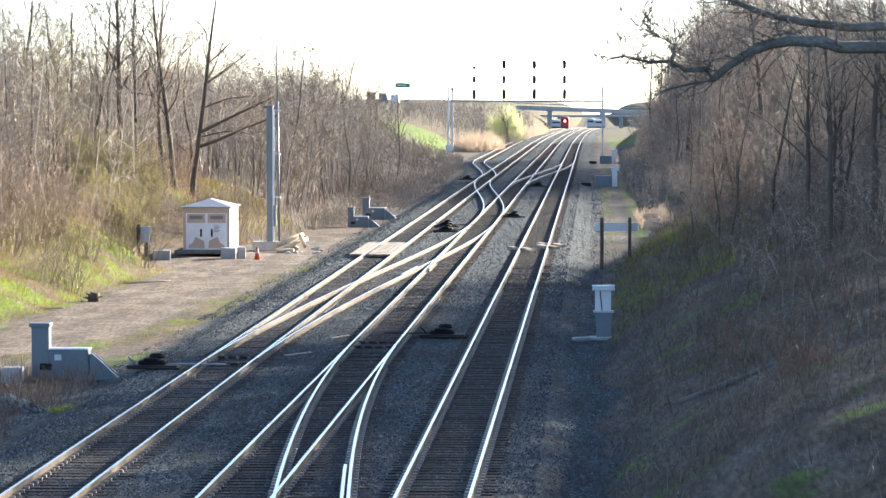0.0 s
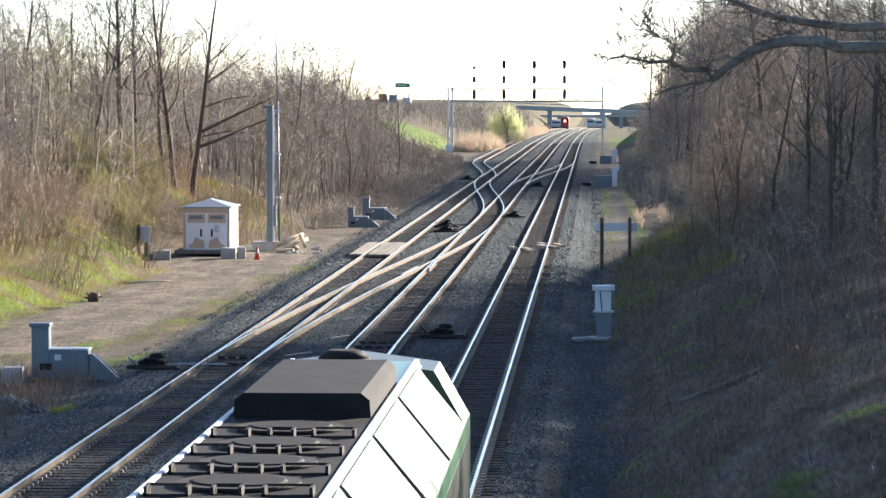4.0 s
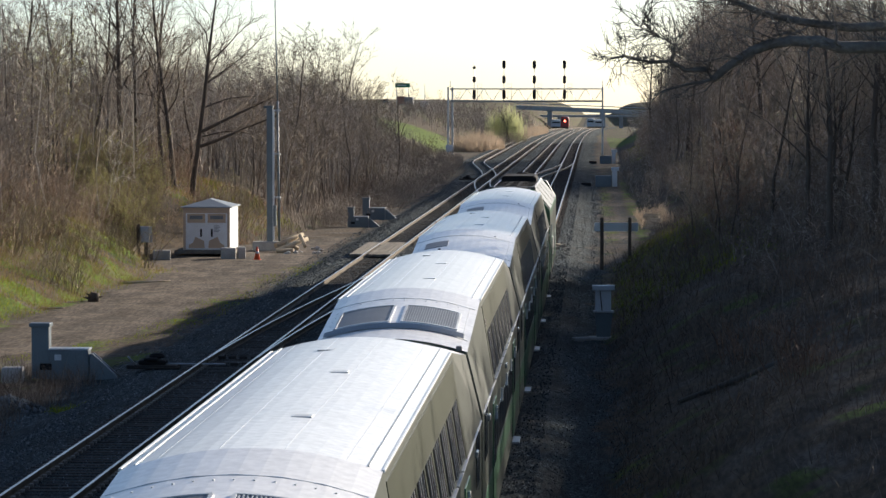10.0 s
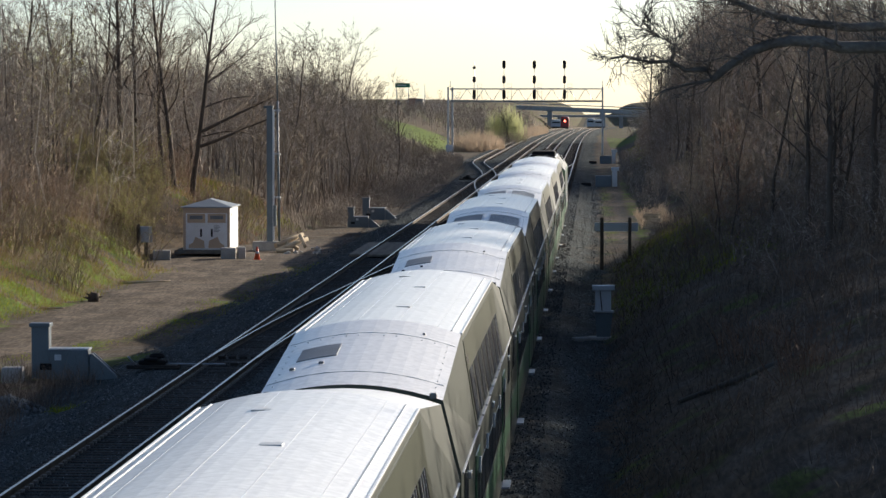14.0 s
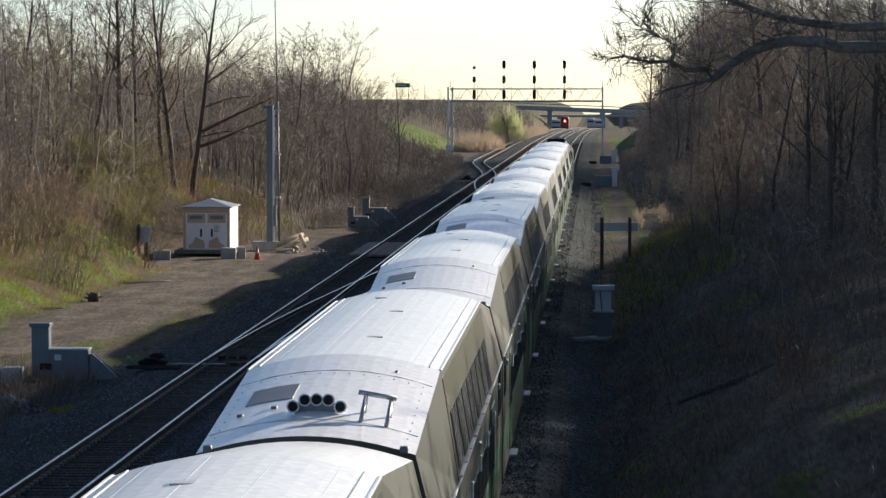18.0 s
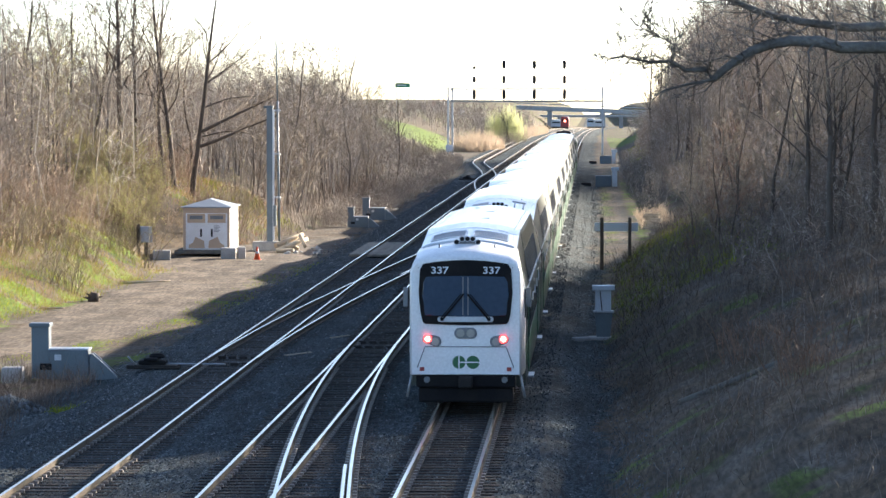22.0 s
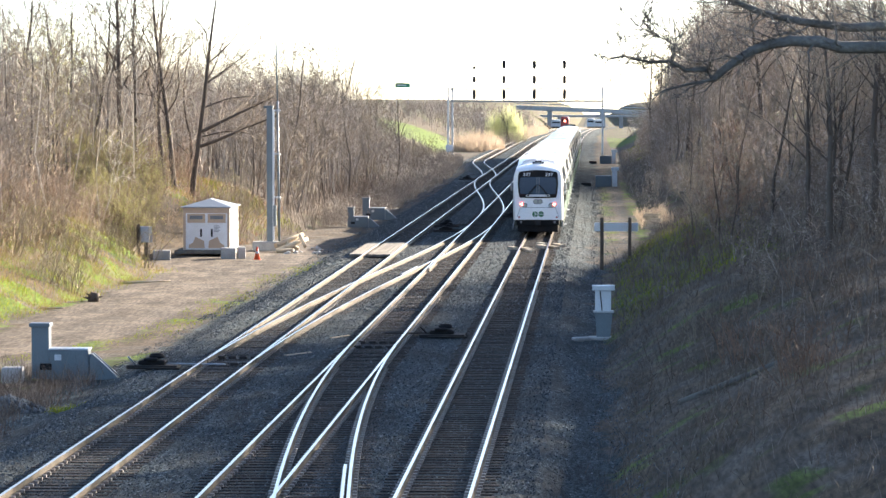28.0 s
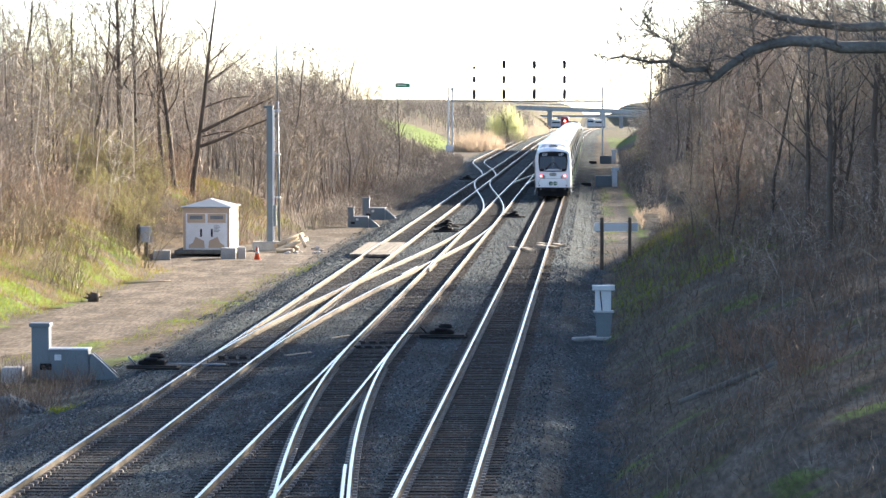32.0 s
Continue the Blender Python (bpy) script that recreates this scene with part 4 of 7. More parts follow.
def cab_nose(c):
    """The driving end: a rounded white shell with a large windscreen."""
    st = [(2.0, 1.505, 3.05, 4.10, 1.29, 4.325, 0.95), (1.0, 1.495, 3.2, 4.05, 1.30, 4.26, 0.93), (0.45, 1.46, 3.4, 3.95, 1.28, 4.16, 0.93), (0.12, 1.43, 3.62, 3.90, 1.33, 4.05, 0.94), (0.0, 1.38, 3.58, 3.80, 1.27, 3.95, 0.97)]
    n = shell("nose", st, [NOSE_WHITE, NOSE_WHITE], c, "white rounded cab front")
    n.data.polygons.foreach_set("use_smooth", [True] * (len(n.data.polygons) - 2) + [False, False])

    def plate(name, pts, material, y0, y1, parent=c, label=""):
        bm = prism(bmesh.new(), pts, y0, y1)
        bmesh.ops.bevel(bm, geom=[e for e in bm.edges], offset=0.012, segments=1, affect="EDGES")
        return part(name, bm, material, parent, label)

    def rounded(x0, x1, z0, z1, r, n=5):
        out = []
        for cx, cz, a in ((x1 - r, z1 - r, 0), (x0 + r, z1 - r, 90), (x0 + r, z0 + r, 180), (x1 - r, z0 + r, 270)):
            for i in range(n + 1):
                t = radians(a + 90 * i / n)
                out.append((cx + r * math.cos(t), cz + r * math.sin(t)))
        return out

    def screen_outline(w, z0, z1, arch, waist, n=8):
        """Arched top, sides swelling in the middle, tighter foot."""
        top = [(w * (1 - 2 * i / n) * 0.93, z1 - arch * (1 - 2 * i / n) ** 2) for i in range(n + 1)]
        left = [(-w, z1 - arch - 0.14), (-w * 1.03, (z0 + z1) / 2), (-w * 0.99, z0 + 0.32), (-w * (1 - waist * 0.5), z0 + 0.1), (-w * (1 - waist), z0 + 0.02)]
        foot = [(0, z0 - 0.02)]
        return top + left + foot + [(-x, z) for x, z in left[::-1]]

    plate("windscreen_frame", screen_outline(1.17, 2.25, 3.91, 0.10, 0.10), BLACK, -0.05, 0.06)
    plate("windscreen", screen_outline(1.08, 2.47, 3.50, 0.02, 0.04), SCREEN, -0.07, 0.02, label="windscreen with the sky's reflection put into its blue")
    for x in (-0.065, 0.065):
        part("screen_divider", boxed(x - 0.014, x + 0.014, -0.078, -0.06, 2.5, 3.48, 0.003), GRILLE, c)
    plate("wiper_cowl", rounded(-0.72, 0.72, 2.32, 2.46, 0.065), CASE_LIGHT, -0.10, -0.02)
    for sx in (-1, 1):
        for dx, r in ((0.0, 0.028), (0.07, 0.014)):
            part("wiper", cyl(bmesh.new(), (sx * (0.58 + dx), -0.11, 2.40), (sx * (0.05 + dx), -0.11, 3.04), r, r * 0.8, 6), BLACK, c)
        part("wiper_pivot", cyl(bmesh.new(), (sx * 0.60, -0.14, 2.39), (sx * 0.60, -0.09, 2.39), 0.045, n=12), BLACK, c)
        pod = [((0.97 * sx) + 0.14 * math.cos(radians(q)) if sx * math.cos(radians(q)) > 0 else (0.78 * sx) + 0.155 * math.cos(radians(q)), (1.875 if sx * math.cos(radians(q)) > 0 else 1.815) + (0.12 if sx * math.cos(radians(q)) > 0 else 0.15) * math.sin(radians(q))) for q in range(5, 365, 20)]
        plate("headlight_bezel", pod, GRILLE, -0.03, 0.05)
        tl = part("tail_light", cyl(bmesh.new(), (sx * 0.975, -0.06, 1.885), (sx * 0.975, 0.0, 1.885), 0.105, n=18), TAIL_RED, c, "glowing red tail light")
        part("tail_core", cyl(bmesh.new(), (sx * 0.975, -0.075, 1.885), (sx * 0.975, -0.05, 1.885), 0.06, n=14), TAIL_CORE, tl)
        part("headlight", cyl(bmesh.new(), (sx * 0.78, -0.05, 1.81), (sx * 0.78, 0.0, 1.81), 0.10, n=16), LAMP_GLASS, c)
        part("ditch_light", cyl(bmesh.new(), (sx * 0.13, -0.07, 2.03), (sx * 0.13, 0.0, 2.03), 0.105, n=16), LAMP_GLASS, c)
        part("reflector", boxed(sx * 1.12 - 0.06, sx * 1.12 + 0.06, -0.02, 0.02, 1.05, 1.15, 0.01), RED_PAINT, c)
        m = part("mirror", boxed(sx * 1.60 - 0.06, sx * 1.60 + 0.06, 0.9, 1.0, 2.65, 3.15, 0.02), GRILLE, c)
        part("mirror_arm", cyl(bmesh.new(), (sx * 1.46, 0.95, 2.9), (sx * 1.58, 0.95, 2.9), 0.02, n=6), BLACK, m)
        part("foot_rail", cyl(bmesh.new(), (sx * 1.40, 0.3, 0.95), (sx * 1.52, 0.3, 0.35), 0.035, n=6), GALV, c)
        part("crease_line", cyl(bmesh.new(), (sx * 1.05, -0.012, 1.66), (sx * 1.24, -0.012, 1.14), 0.012, n=6), GRILLE, c)
        part("roof_panel_line", cyl(bmesh.new(), (sx * 1.20, -0.005, 3.72), (sx * 1.36, 0.10, 3.68), 0.010, n=6), GRILLE, c)
        part("grab_iron", cyl(bmesh.new(), (sx * 0.72, 0.95, 4.12), (sx * 0.72, 0.95, 4.27), 0.022, n=6), GRILLE, c)
        part("side_window", boxed(sx * 1.5 - 0.01, sx * 1.5 + 0.012, 1.05, 1.75, 2.35, 3.1, 0.008), GLASS, c)
        t = bpy.data.curves.new("fleet_number", "FONT")
        t.body, t.size, t.align_x, t.align_y = "337", 0.25, "CENTER", "CENTER"
        t.extrude = 0.004
        t.offset = 0.004
        tmp = new("fleet_number", t)
        me = bpy.data.meshes.new_from_object(tmp.evaluated_get(bpy.context.evaluated_depsgraph_get()))
        bpy.data.objects.remove(tmp)
        me.transform(pose(sx * 0.665, -0.062, 3.64, 90, 0, 0) @ Matrix.Diagonal((1.22, 1.0, 1, 1)))
        me.materials.clear()
        me.materials.append(LETTER)
        o = new("fleet_number", me)
        o.parent = c
        tagged(o, "pale fleet number 337")
    plate("lamp_bezel", rounded(-0.29, 0.29, 1.89, 2.17, 0.135), GRILLE, -0.04, 0.05)
    part("crease_line", cyl(bmesh.new(), (-1.05, -0.012, 1.68), (1.05, -0.012, 1.68), 0.012, n=6), GRILLE, c)
    # shallow roof fairing behind the horns
    bm = bmesh.new()
    for i in range(12):
        xa, xb = -1.2 + 0.2 * i, -1.0 + 0.2 * i
        za, zb = 4.10 + 0.215 * (1 - (xa / 1.29) ** 2), 4.10 + 0.215 * (1 - (xb / 1.29) ** 2)
        q = [bm.verts.new(p) for p in ((xa, 1.72, za - 0.02), (xb, 1.72, zb - 0.02), (xb, 1.82, zb + 0.05), (xa, 1.82, za + 0.05), (xb, 2.15, zb + 0.01), (xa, 2.15, za + 0.01))]
        bm.faces.new((q[0], q[1], q[2], q[3]))
        bm.faces.new((q[3], q[2], q[4], q[5]))
    part("roof_fairing", bm, CASE_LIGHT, c)
    # round emblem of two green discs with pale bars
    for x in (-0.17, 0.19):
        e = part("emblem", cyl(bmesh.new(), (x, -0.012, 1.28), (x, 0.01, 1.28), 0.17, n=28), LOGO_GREEN, c)
        part("emblem_bar", boxed(x - 0.17 if x > 0 else x, x + 0.17, -0.018, 0.0, 1.265, 1.295), NOSE_WHITE, e)
        if x < 0:
            part("emblem_bar", boxed(x - 0.015, x + 0.015, -0.018, 0.0, 1.11, 1.45), NOSE_WHITE, e)
    bm = bmesh.new()
    box(bm, -1.28, 1.28, 0.12, 1.2, 0.62, 0.97, 0.04)
    box(bm, -1.22, 1.22, 0.25, 0.9, 0.22, 0.62, 0.05)
    part("pilot", bm, BLACK, c, "black pilot plate")
    part("coupler", boxed(-0.18, 0.18, -0.15, 0.5, 0.62, 0.92, 0.05), DARK_STEEL, c)
    for x in (-1.0, 1.0):
        part("buffer_light", cyl(bmesh.new(), (x, 0.08, 0.82), (x, 0.16, 0.82), 0.08, n=12), GRILLE, c)


def locomotive():
    lo = thing("locomotive", pose(0, 0, 0), "green and white diesel passenger locomotive with dark roof", "locomotive")
    W = 1.52
    end = 20.4

    def hull(name, y0, y1, z0, pts, material, label=""):
        return part(name, prism(bmesh.new(), pts, y0, y1), material, lo, label)

    hull("lower_body", 0.3, end, 0.9, [(-W, 0.9), (W, 0.9), (W, 3.55), (-W, 3.55)], COACH_GREEN)
    hull("upper_hood", 0.3, 19.0, 3.5, [(-W, 3.554), (W, 3.554), (0.86, 4.40), (-0.86, 4.40)], COACH_GREEN, "green sloping hood")
    for sx in (-1, 1):
        for k in range(4):
            a = 0.8 + k * 4.4
            bm = bmesh.new()
            q = [bm.verts.new(p) for p in ((sx * (W + 0.012), a, 3.62), (sx * (W + 0.012), a + 4.1, 3.62), (sx * 0.91, a + 4.1, 4.38), (sx * 0.91, a, 4.38))]
            bm.faces.new(q)
            ex = bmesh.ops.extrude_face_region(bm, geom=bm.faces[:])
            for v in ex["geom"]:
                if isinstance(v, bmesh.types.BMVert):
                    v.co.x -= sx * 0.03
                    v.co.z -= 0.03
            bmesh.ops.recalc_face_normals(bm, faces=bm.faces[:])
            part("hood_panel", bm, LOCO_PANEL, lo, "sloping hood panel with shade put into its dark grey")
        part("side_stripe", boxed(sx * (W + 0.004) - 0.006, sx * (W + 0.004) + 0.006, 0.6, 20.0, 2.2, 3.3), BODY_SHADED, lo)
        part("sill", boxed(sx * 1.45 - 0.08, sx * 1.45 + 0.08, 0.3, end, 0.75, 0.92, 0.02), DARK_STEEL, lo)
        for a in (2.2, 8.0, 14.0):
            part("side_grille", boxed(sx * (W + 0.01) - 0.015, sx * (W + 0.01) + 0.015, a, a + 3.0, 1.3, 2.1, 0.01), GRILLE, lo)
        part("handrail", cyl(bmesh.new(), (sx * 1.58, 0.5, 1.2), (sx * 1.58, 0.5, 3.0), 0.02, n=6), GALV, lo)
    # roof gear: fan deck with light frames, radiator hood, exhaust
    bm = bmesh.new()
    box(bm, -0.80, 0.80, 0.5, 10.9, 4.402, 4.43)
    part("roof_deck", bm, BLACK, lo, "black roof deck")
    for k in range(6):
        y = 1.4 + k * 1.65
        fan = part("roof_fan", cyl(bmesh.new(), (0, y, 4.43), (0, y, 4.47), 0.58, n=24), DARK_STEEL, lo, "round black roof fan")
        part("fan_guard", cyl(bmesh.new(), (0, y, 4.471), (0, y, 4.485), 0.46, 0.42, 24), BLACK, fan)
        for xa, xb in ((-0.76, -0.36), (-0.16, 0.12), (0.3, 0.76)):
            fr = bmesh.new()
            box(fr, xa, xb, y - 0.86, y - 0.83, 4.43, 4.455)
            box(fr, xa, xb, y - 0.62, y - 0.59, 4.50, 4.525)
            box(fr, xa, xa + 0.03, y - 0.86, y - 0.59, 4.43, 4.52)
            box(fr, xb - 0.03, xb, y - 0.86, y - 0.59, 4.43, 4.52)
            part("deck_frame", fr, GRILLE if k == 0 else DARK_STEEL, lo)
    for sx in (-1, 1):
        part("deck_edge", boxed(sx * 0.85 - 0.035, sx * 0.85 + 0.035, 0.4, 18.8, 4.39, 4.45, 0.015), CASE_LIGHT, lo, "pale strip along the roof deck")
        part("roof_bolster", boxed(sx * 0.83 - 0.10, sx * 0.83 + 0.10, 0.35, 1.0, 4.36, 4.52, 0.05), LOCO_PANEL, lo)
    part("radiator_hood", prism(bmesh.new(), [(-0.78, 4.36), (0.78, 4.36), (0.76, 4.62), (0.66, 4.70), (-0.66, 4.70), (-0.76, 4.62)], 11.0, 15.6), BLACK, lo, "raised black radiator hood")
    part("exhaust_stack", cyl(cyl(bmesh.new(), (0.05, 16.4, 4.38), (0.05, 16.4, 4.66), 0.34, 0.34, 16), (0.05, 16.4, 4.66), (0.05, 16.4, 4.76), 0.34, 0.2, 16), BLACK, lo)
    part("cab_roof", prism(bmesh.new(), [(-W, 3.56), (W, 3.56), (1.1, 4.3), (0, 4.45), (-1.1, 4.3)], 18.6, 20.2), LOCO_PANEL, lo)
    part("rear_door", boxed(-0.4, 0.4, 0.26, 0.32, 1.1, 3.0, 0.01), CASE_GREY, lo)
    part("coupler", boxed(-0.12, 0.12, -0.2, 0.5, 0.7, 0.95, 0.03), DARK_STEEL, lo)
    part("fuel_tank", boxed(-1.3, 1.3, 7.4, 13.4, 0.3, 0.9, 0.1), DARK_STEEL, lo)
    for y in (3.4, 16.9):
        bogie(lo, y)
    return lo


COACH_KINDS = ["single", "single", "double", "double", "single", "single", "single", "single", "horn", "cab"]
COACH_LABEL = {"single": "white double-deck coach with one roof vent", "double": "white double-deck coach with two roof vents", "horn": "white double-deck coach with roof horns and aerial frame", "cab": "white driving coach with blue windscreen and red tail lights"}
LOCO = locomotive()
MASTERS, TRAIN = {}, []
for n, k in enumerate(COACH_KINDS):
    if k in MASTERS:
        c = copy_thing(MASTERS[k], pose(0, 0, 0))
    else:
        c = MASTERS[k] = coach(k, n)
        if k == "cab":
            cab_nose(c)
    c["label"] = COACH_LABEL[k]
    TRAIN.append((c, -L * (n + 1)))


# ---- lineside things ----
def stand(name, x, y, label, category, turn=0, z=None, group=""):
    return thing(name, pose(x, y, (gz(x, y) if z is None else z) - 0.02, 0, 0, turn), label, category, group)


def relay_case(x, y, turn=0, s=1.0, label="grey metal signal case with pillar and sloping cable cover"):
    c = stand("signal_case", x, y, label, "signal case", turn, group="signal cases")
    c.scale = (s, s, s)
    p = part("pillar", boxed(-0.27, 0.27, -0.2, 0.25, 0.0, 1.62, 0.02), CASE_GREY, c)
    part("pillar_cap", boxed(-0.34, 0.31, -0.25, 0.3, 1.62, 1.74, 0.02), CASE_GREY, p)
    b = part("cabinet", boxed(0.28, 1.50, -0.25, 0.3, 0.0, 0.92, 0.02), CASE_GREY, c)
    # lid paler than the case: its sunlit top put into the colour
    part("lid", boxed(0.26, 1.53, -0.28, 0.33, 0.92, 0.97, 0.015), CASE_LIGHT, b)
    part("nameplate", boxed(0.45, 0.66, -0.262, -0.25, 0.60, 0.78, 0.003), CASE_LIGHT, b, "small pale plate on the case")
    part("recess", boxed(0.0, 0.36, -0.262, -0.2, 0.30, 0.50, 0.005), BLACK, b)
    part("cable_cover", prism(bmesh.new(), [(1.53, 0.0), (2.38, 0.0), (2.38, 0.10), (1.62, 0.80), (1.53, 0.80)], -0.22, 0.24), CASE_GREY, c)
    part("cover_edge", cyl(bmesh.new(), (1.60, 0.0, 0.83), (2.42, 0.0, 0.10), 0.03, n=6), GALV, c)
    return c


relay_case(-16.95, 95.8)
relay_case(-16.45, 213.5, 0, 0.8)
relay_case(-16.35, 226.5, 0, 0.92)
for x, y in ((-17.5, 94.0),):
    b = stand("concrete_block", x, y, "pale weathered concrete block in dry weeds", "concrete block", 4)
    part("block_body", boxed(-0.32, 0.32, -0.3, 0.3, 0, 0.5, 0.05), CONCRETE, b)


gh = stand("gravel_heap", -16.0, 85.3, "low heap of grey crushed stone in weeds", "gravel heap")
gr = random.Random(4)
bm = bmesh.new()
for _ in range(260):
    a, r = gr.uniform(0, 6.28), gr.random() ** 0.7
    t = bmesh.new()
    bmesh.ops.create_icosphere(t, subdivisions=1, radius=gr.uniform(0.05, 0.1))
    for v in t.verts:
        v.co *= gr.uniform(0.7, 1.2)
    join(bm, t, 0, Matrix.Translation((math.cos(a) * r * 1.0, math.sin(a) * r * 0.9, 0.42 * (1 - r) ** 0.8)))
tagged(part("crushed_stone", bm, mat("grey_crushed_stone", (0.16, 0.17, 0.175), (0.08, 0.085, 0.09), 0.85, 0.0, 3, 25, 0.7, 0.2, 0.3, island=True), gh), kind="stuff")


def switch_machine(x, y, rod_to, metal, turn=0):
    s = stand("switch_machine", x, y, "black electric switch machine beside the rail", "switch machine", turn, group="switch machines")
    z = 0.05
    part("motor_case", boxed(-0.42, 0.42, -0.30, 0.30, z + 0.08, z + 0.24, 0.06), BLACK, s)
    part("gear_case", boxed(-0.25, 0.2, -0.42, 0.42, z + 0.22, z + 0.32, 0.05), BLACK, s)
    part("base_plate", boxed(-0.75, 0.8, -0.5, 0.5, z - 0.02, z + 0.1, 0.02), DARK_STEEL, s)
    part("throw_rod", cyl(bmesh.new(), (0, 0, z + 0.12), (rod_to - x, 0, z + 0.10), 0.028, n=8), metal, s)
    part("cable_pipe", cyl(bmesh.new(), (-0.5, -0.5, z + 0.02), (0.9, -0.62, z + 0.02), 0.03, n=8), DARK_STEEL, s)
    part("hand_lever", cyl(bmesh.new(), (-0.5, -0.2, z + 0.1), (-0.72, -0.35, z + 0.36), 0.03, n=6), metal, s)
    part("gear_dome", cyl(cyl(bmesh.new(), (0.12, 0, z + 0.30), (0.12, 0, z + 0.40), 0.26, 0.22, 14), (0.12, 0, z + 0.40), (0.12, 0, z + 0.45), 0.22, 0.1, 14), BLACK, s)
    return s


for x, y, r in ((-13.45, 95.5, -11.2), (-5.2, 108.5, -7.2), (-9.55, 205, -7.2), (-5.6, 222, -7.2), (-13.2, 330, -11.2), (-5.3, 303, -7.2), (-9.2, 197, -7.2)):
    switch_machine(x, y, r, GALV if y < 100 else DARK_STEEL)
# slide chairs and dark gear between the rails at the points
for x, y in ((-11.2, 96.5), (-11.2, 99), (-7.2, 105.5), (-7.2, 103.5), (-7.2, 207), (-7.2, 222)):
    for k in (-0.55, -0.2, 0.15, 0.5):
        pb = stand("point_bracket", x + k, y, "dark steel bracket between the switch rails", "bracket", z=-0.2, group="point brackets")
        part("bracket_body", boxed(-0.12, 0.12, -0.12, 0.12, 0.0, 0.13, 0.03), DARK_STEEL, pb)

# pedestal case beside the right-hand track
c = stand("pedestal_case", 0.40, 111.7, "pale grey junction case on a tapered pedestal", "signal case")
c.scale = (1.0, 1.0, 1.1)
part("case_body", boxed(-0.30, 0.27, -0.2, 0.2, 0.95, 1.62, 0.02), CASE_LIGHT, c)
part("cap", boxed(-0.40, 0.40, -0.28, 0.28, 1.62, 1.78, 0.02), CASE_LIGHT, c)
bm = bmesh.new()
prism(bm, [(-0.24, 0.1), (0.24, 0.1), (0.33, 0.93), (-0.30, 0.93)], -0.18, 0.18)
part("pedestal", bm, CASE_GREY, c)
part("flange", boxed(-0.36, 0.36, -0.24, 0.24, 0.90, 0.96, 0.01), GALV, c)
part("conduit", cyl(bmesh.new(), (-0.05, -0.22, 0.97), (-0.12, -0.22, 1.6), 0.018, n=6), BLACK, c)
part("footing", boxed(-0.55, 0.45, -0.4, 0.4, -0.25, 0.12, 0.06), CONCRETE, c)
for x, y in ((-0.25, 111.0), (-0.5, 110.2)):
    c = stand("rubble_stone", x, y, "pale stone lying on the ballast", "stone", 30, group="loose stones")
    part("stone_body", boxed(-0.2, 0.2, -0.15, 0.15, 0, 0.16, 0.05), CONCRETE, c)

# board on two timber posts
c = stand("signboard", 0.48, 158.5, "long blue-grey board on two dark timber posts", "signboard", z=-0.55)
part("post", boxed(-0.09, 0.09, -0.08, 0.08, 0, 2.72, 0.01), POST_WOOD, c)
part("post", boxed(1.33, 1.49, -0.08, 0.08, 0.5, 2.72, 0.01), POST_WOOD, c)
b = part("board", boxed(-0.38, 1.82, 0.09, 0.14, 2.02, 2.42, 0.008), CASE_LIGHT, c, "weathered blue-grey board")
part("board_edge", boxed(-0.38, 1.82, 0.08, 0.15, 2.42, 2.45, 0.005), CASE_LIGHT, b)

# white equipment hut
c = stand("equipment_hut", -21.35, 173.0, "white equipment hut with tan-primed double doors", "hut", z=-0.42)
part("base", boxed(-1.75, 1.55, -0.35, 4.4, 0.0, 0.22, 0.03), PLANK, c)
w = part("wall_shell", boxed(-1.30, 1.30, 0.0, 4.0, 0.22, 2.62, 0.02), HUT_WHITE, c)
part("gable_panel", boxed(-1.305, 1.302, -0.012, 0.006, 2.25, 2.62), HUT_TAN, w, "tan strip above the doors")
for sx in (-1, 1):
    part("corner_strip", boxed(sx * 1.23 - 0.075, sx * 1.23 + 0.075, -0.014, 0.0, 0.24, 2.25), HUT_TAN, w)
    d = part("door", boxed(sx * 0.57 - 0.52, sx * 0.57 + 0.52, -0.035, 0.0, 0.30, 2.24, 0.008), HUT_WHITE, c, "white door with tan primer patches")
    part("door_top", boxed(sx * 0.57 - 0.50, sx * 0.57 + 0.50, -0.041, -0.03, 1.72, 2.22), HUT_TAN, d)
    bm = prism(bmesh.new(), [(sx * 0.10, 0.32), (sx * 1.0, 0.32), (sx * 0.98, 0.5), (sx * 0.75, 0.62), (sx * 0.62, 0.95), (sx * 0.14, 0.72)], -0.041, -0.03)
    part("primer_patch", bm, HUT_TAN, d)
    part("door_vent", boxed(sx * 0.57 - 0.36, sx * 0.57 + 0.36, -0.055, -0.035, 1.92, 2.12, 0.005), GRILLE, d)
    part("handle", boxed(sx * 0.30 - 0.05, sx * 0.30 + 0.05, -0.09, -0.035, 0.95, 1.38, 0.01), BLACK, d)
for k in range(5):
    part("notice_bar", boxed(0.42, 0.42 + (0.34 if k % 2 else 0.26), -0.05, -0.041, 1.22 + k * 0.08, 1.25 + k * 0.08), GRILLE, c)
bm = bmesh.new()
q = [bm.verts.new(p) for p in ((-1.42, -0.12, 2.60), (1.42, -0.12, 2.60), (1.42, 4.12, 2.60), (-1.42, 4.12, 2.60), (0.0, 1.6, 3.02), (0.0, 2.4, 3.02))]
for f in ((0, 1, 4), (1, 2, 5, 4), (2, 3, 5), (3, 0, 4, 5), (3, 2, 1, 0)):
    bm.faces.new([q[i] for i in f])
bmesh.ops.recalc_face_normals(bm, faces=bm.faces[:])
r = part("roof", bm, HUT_ROOF, c, "low hipped grey sheet roof")
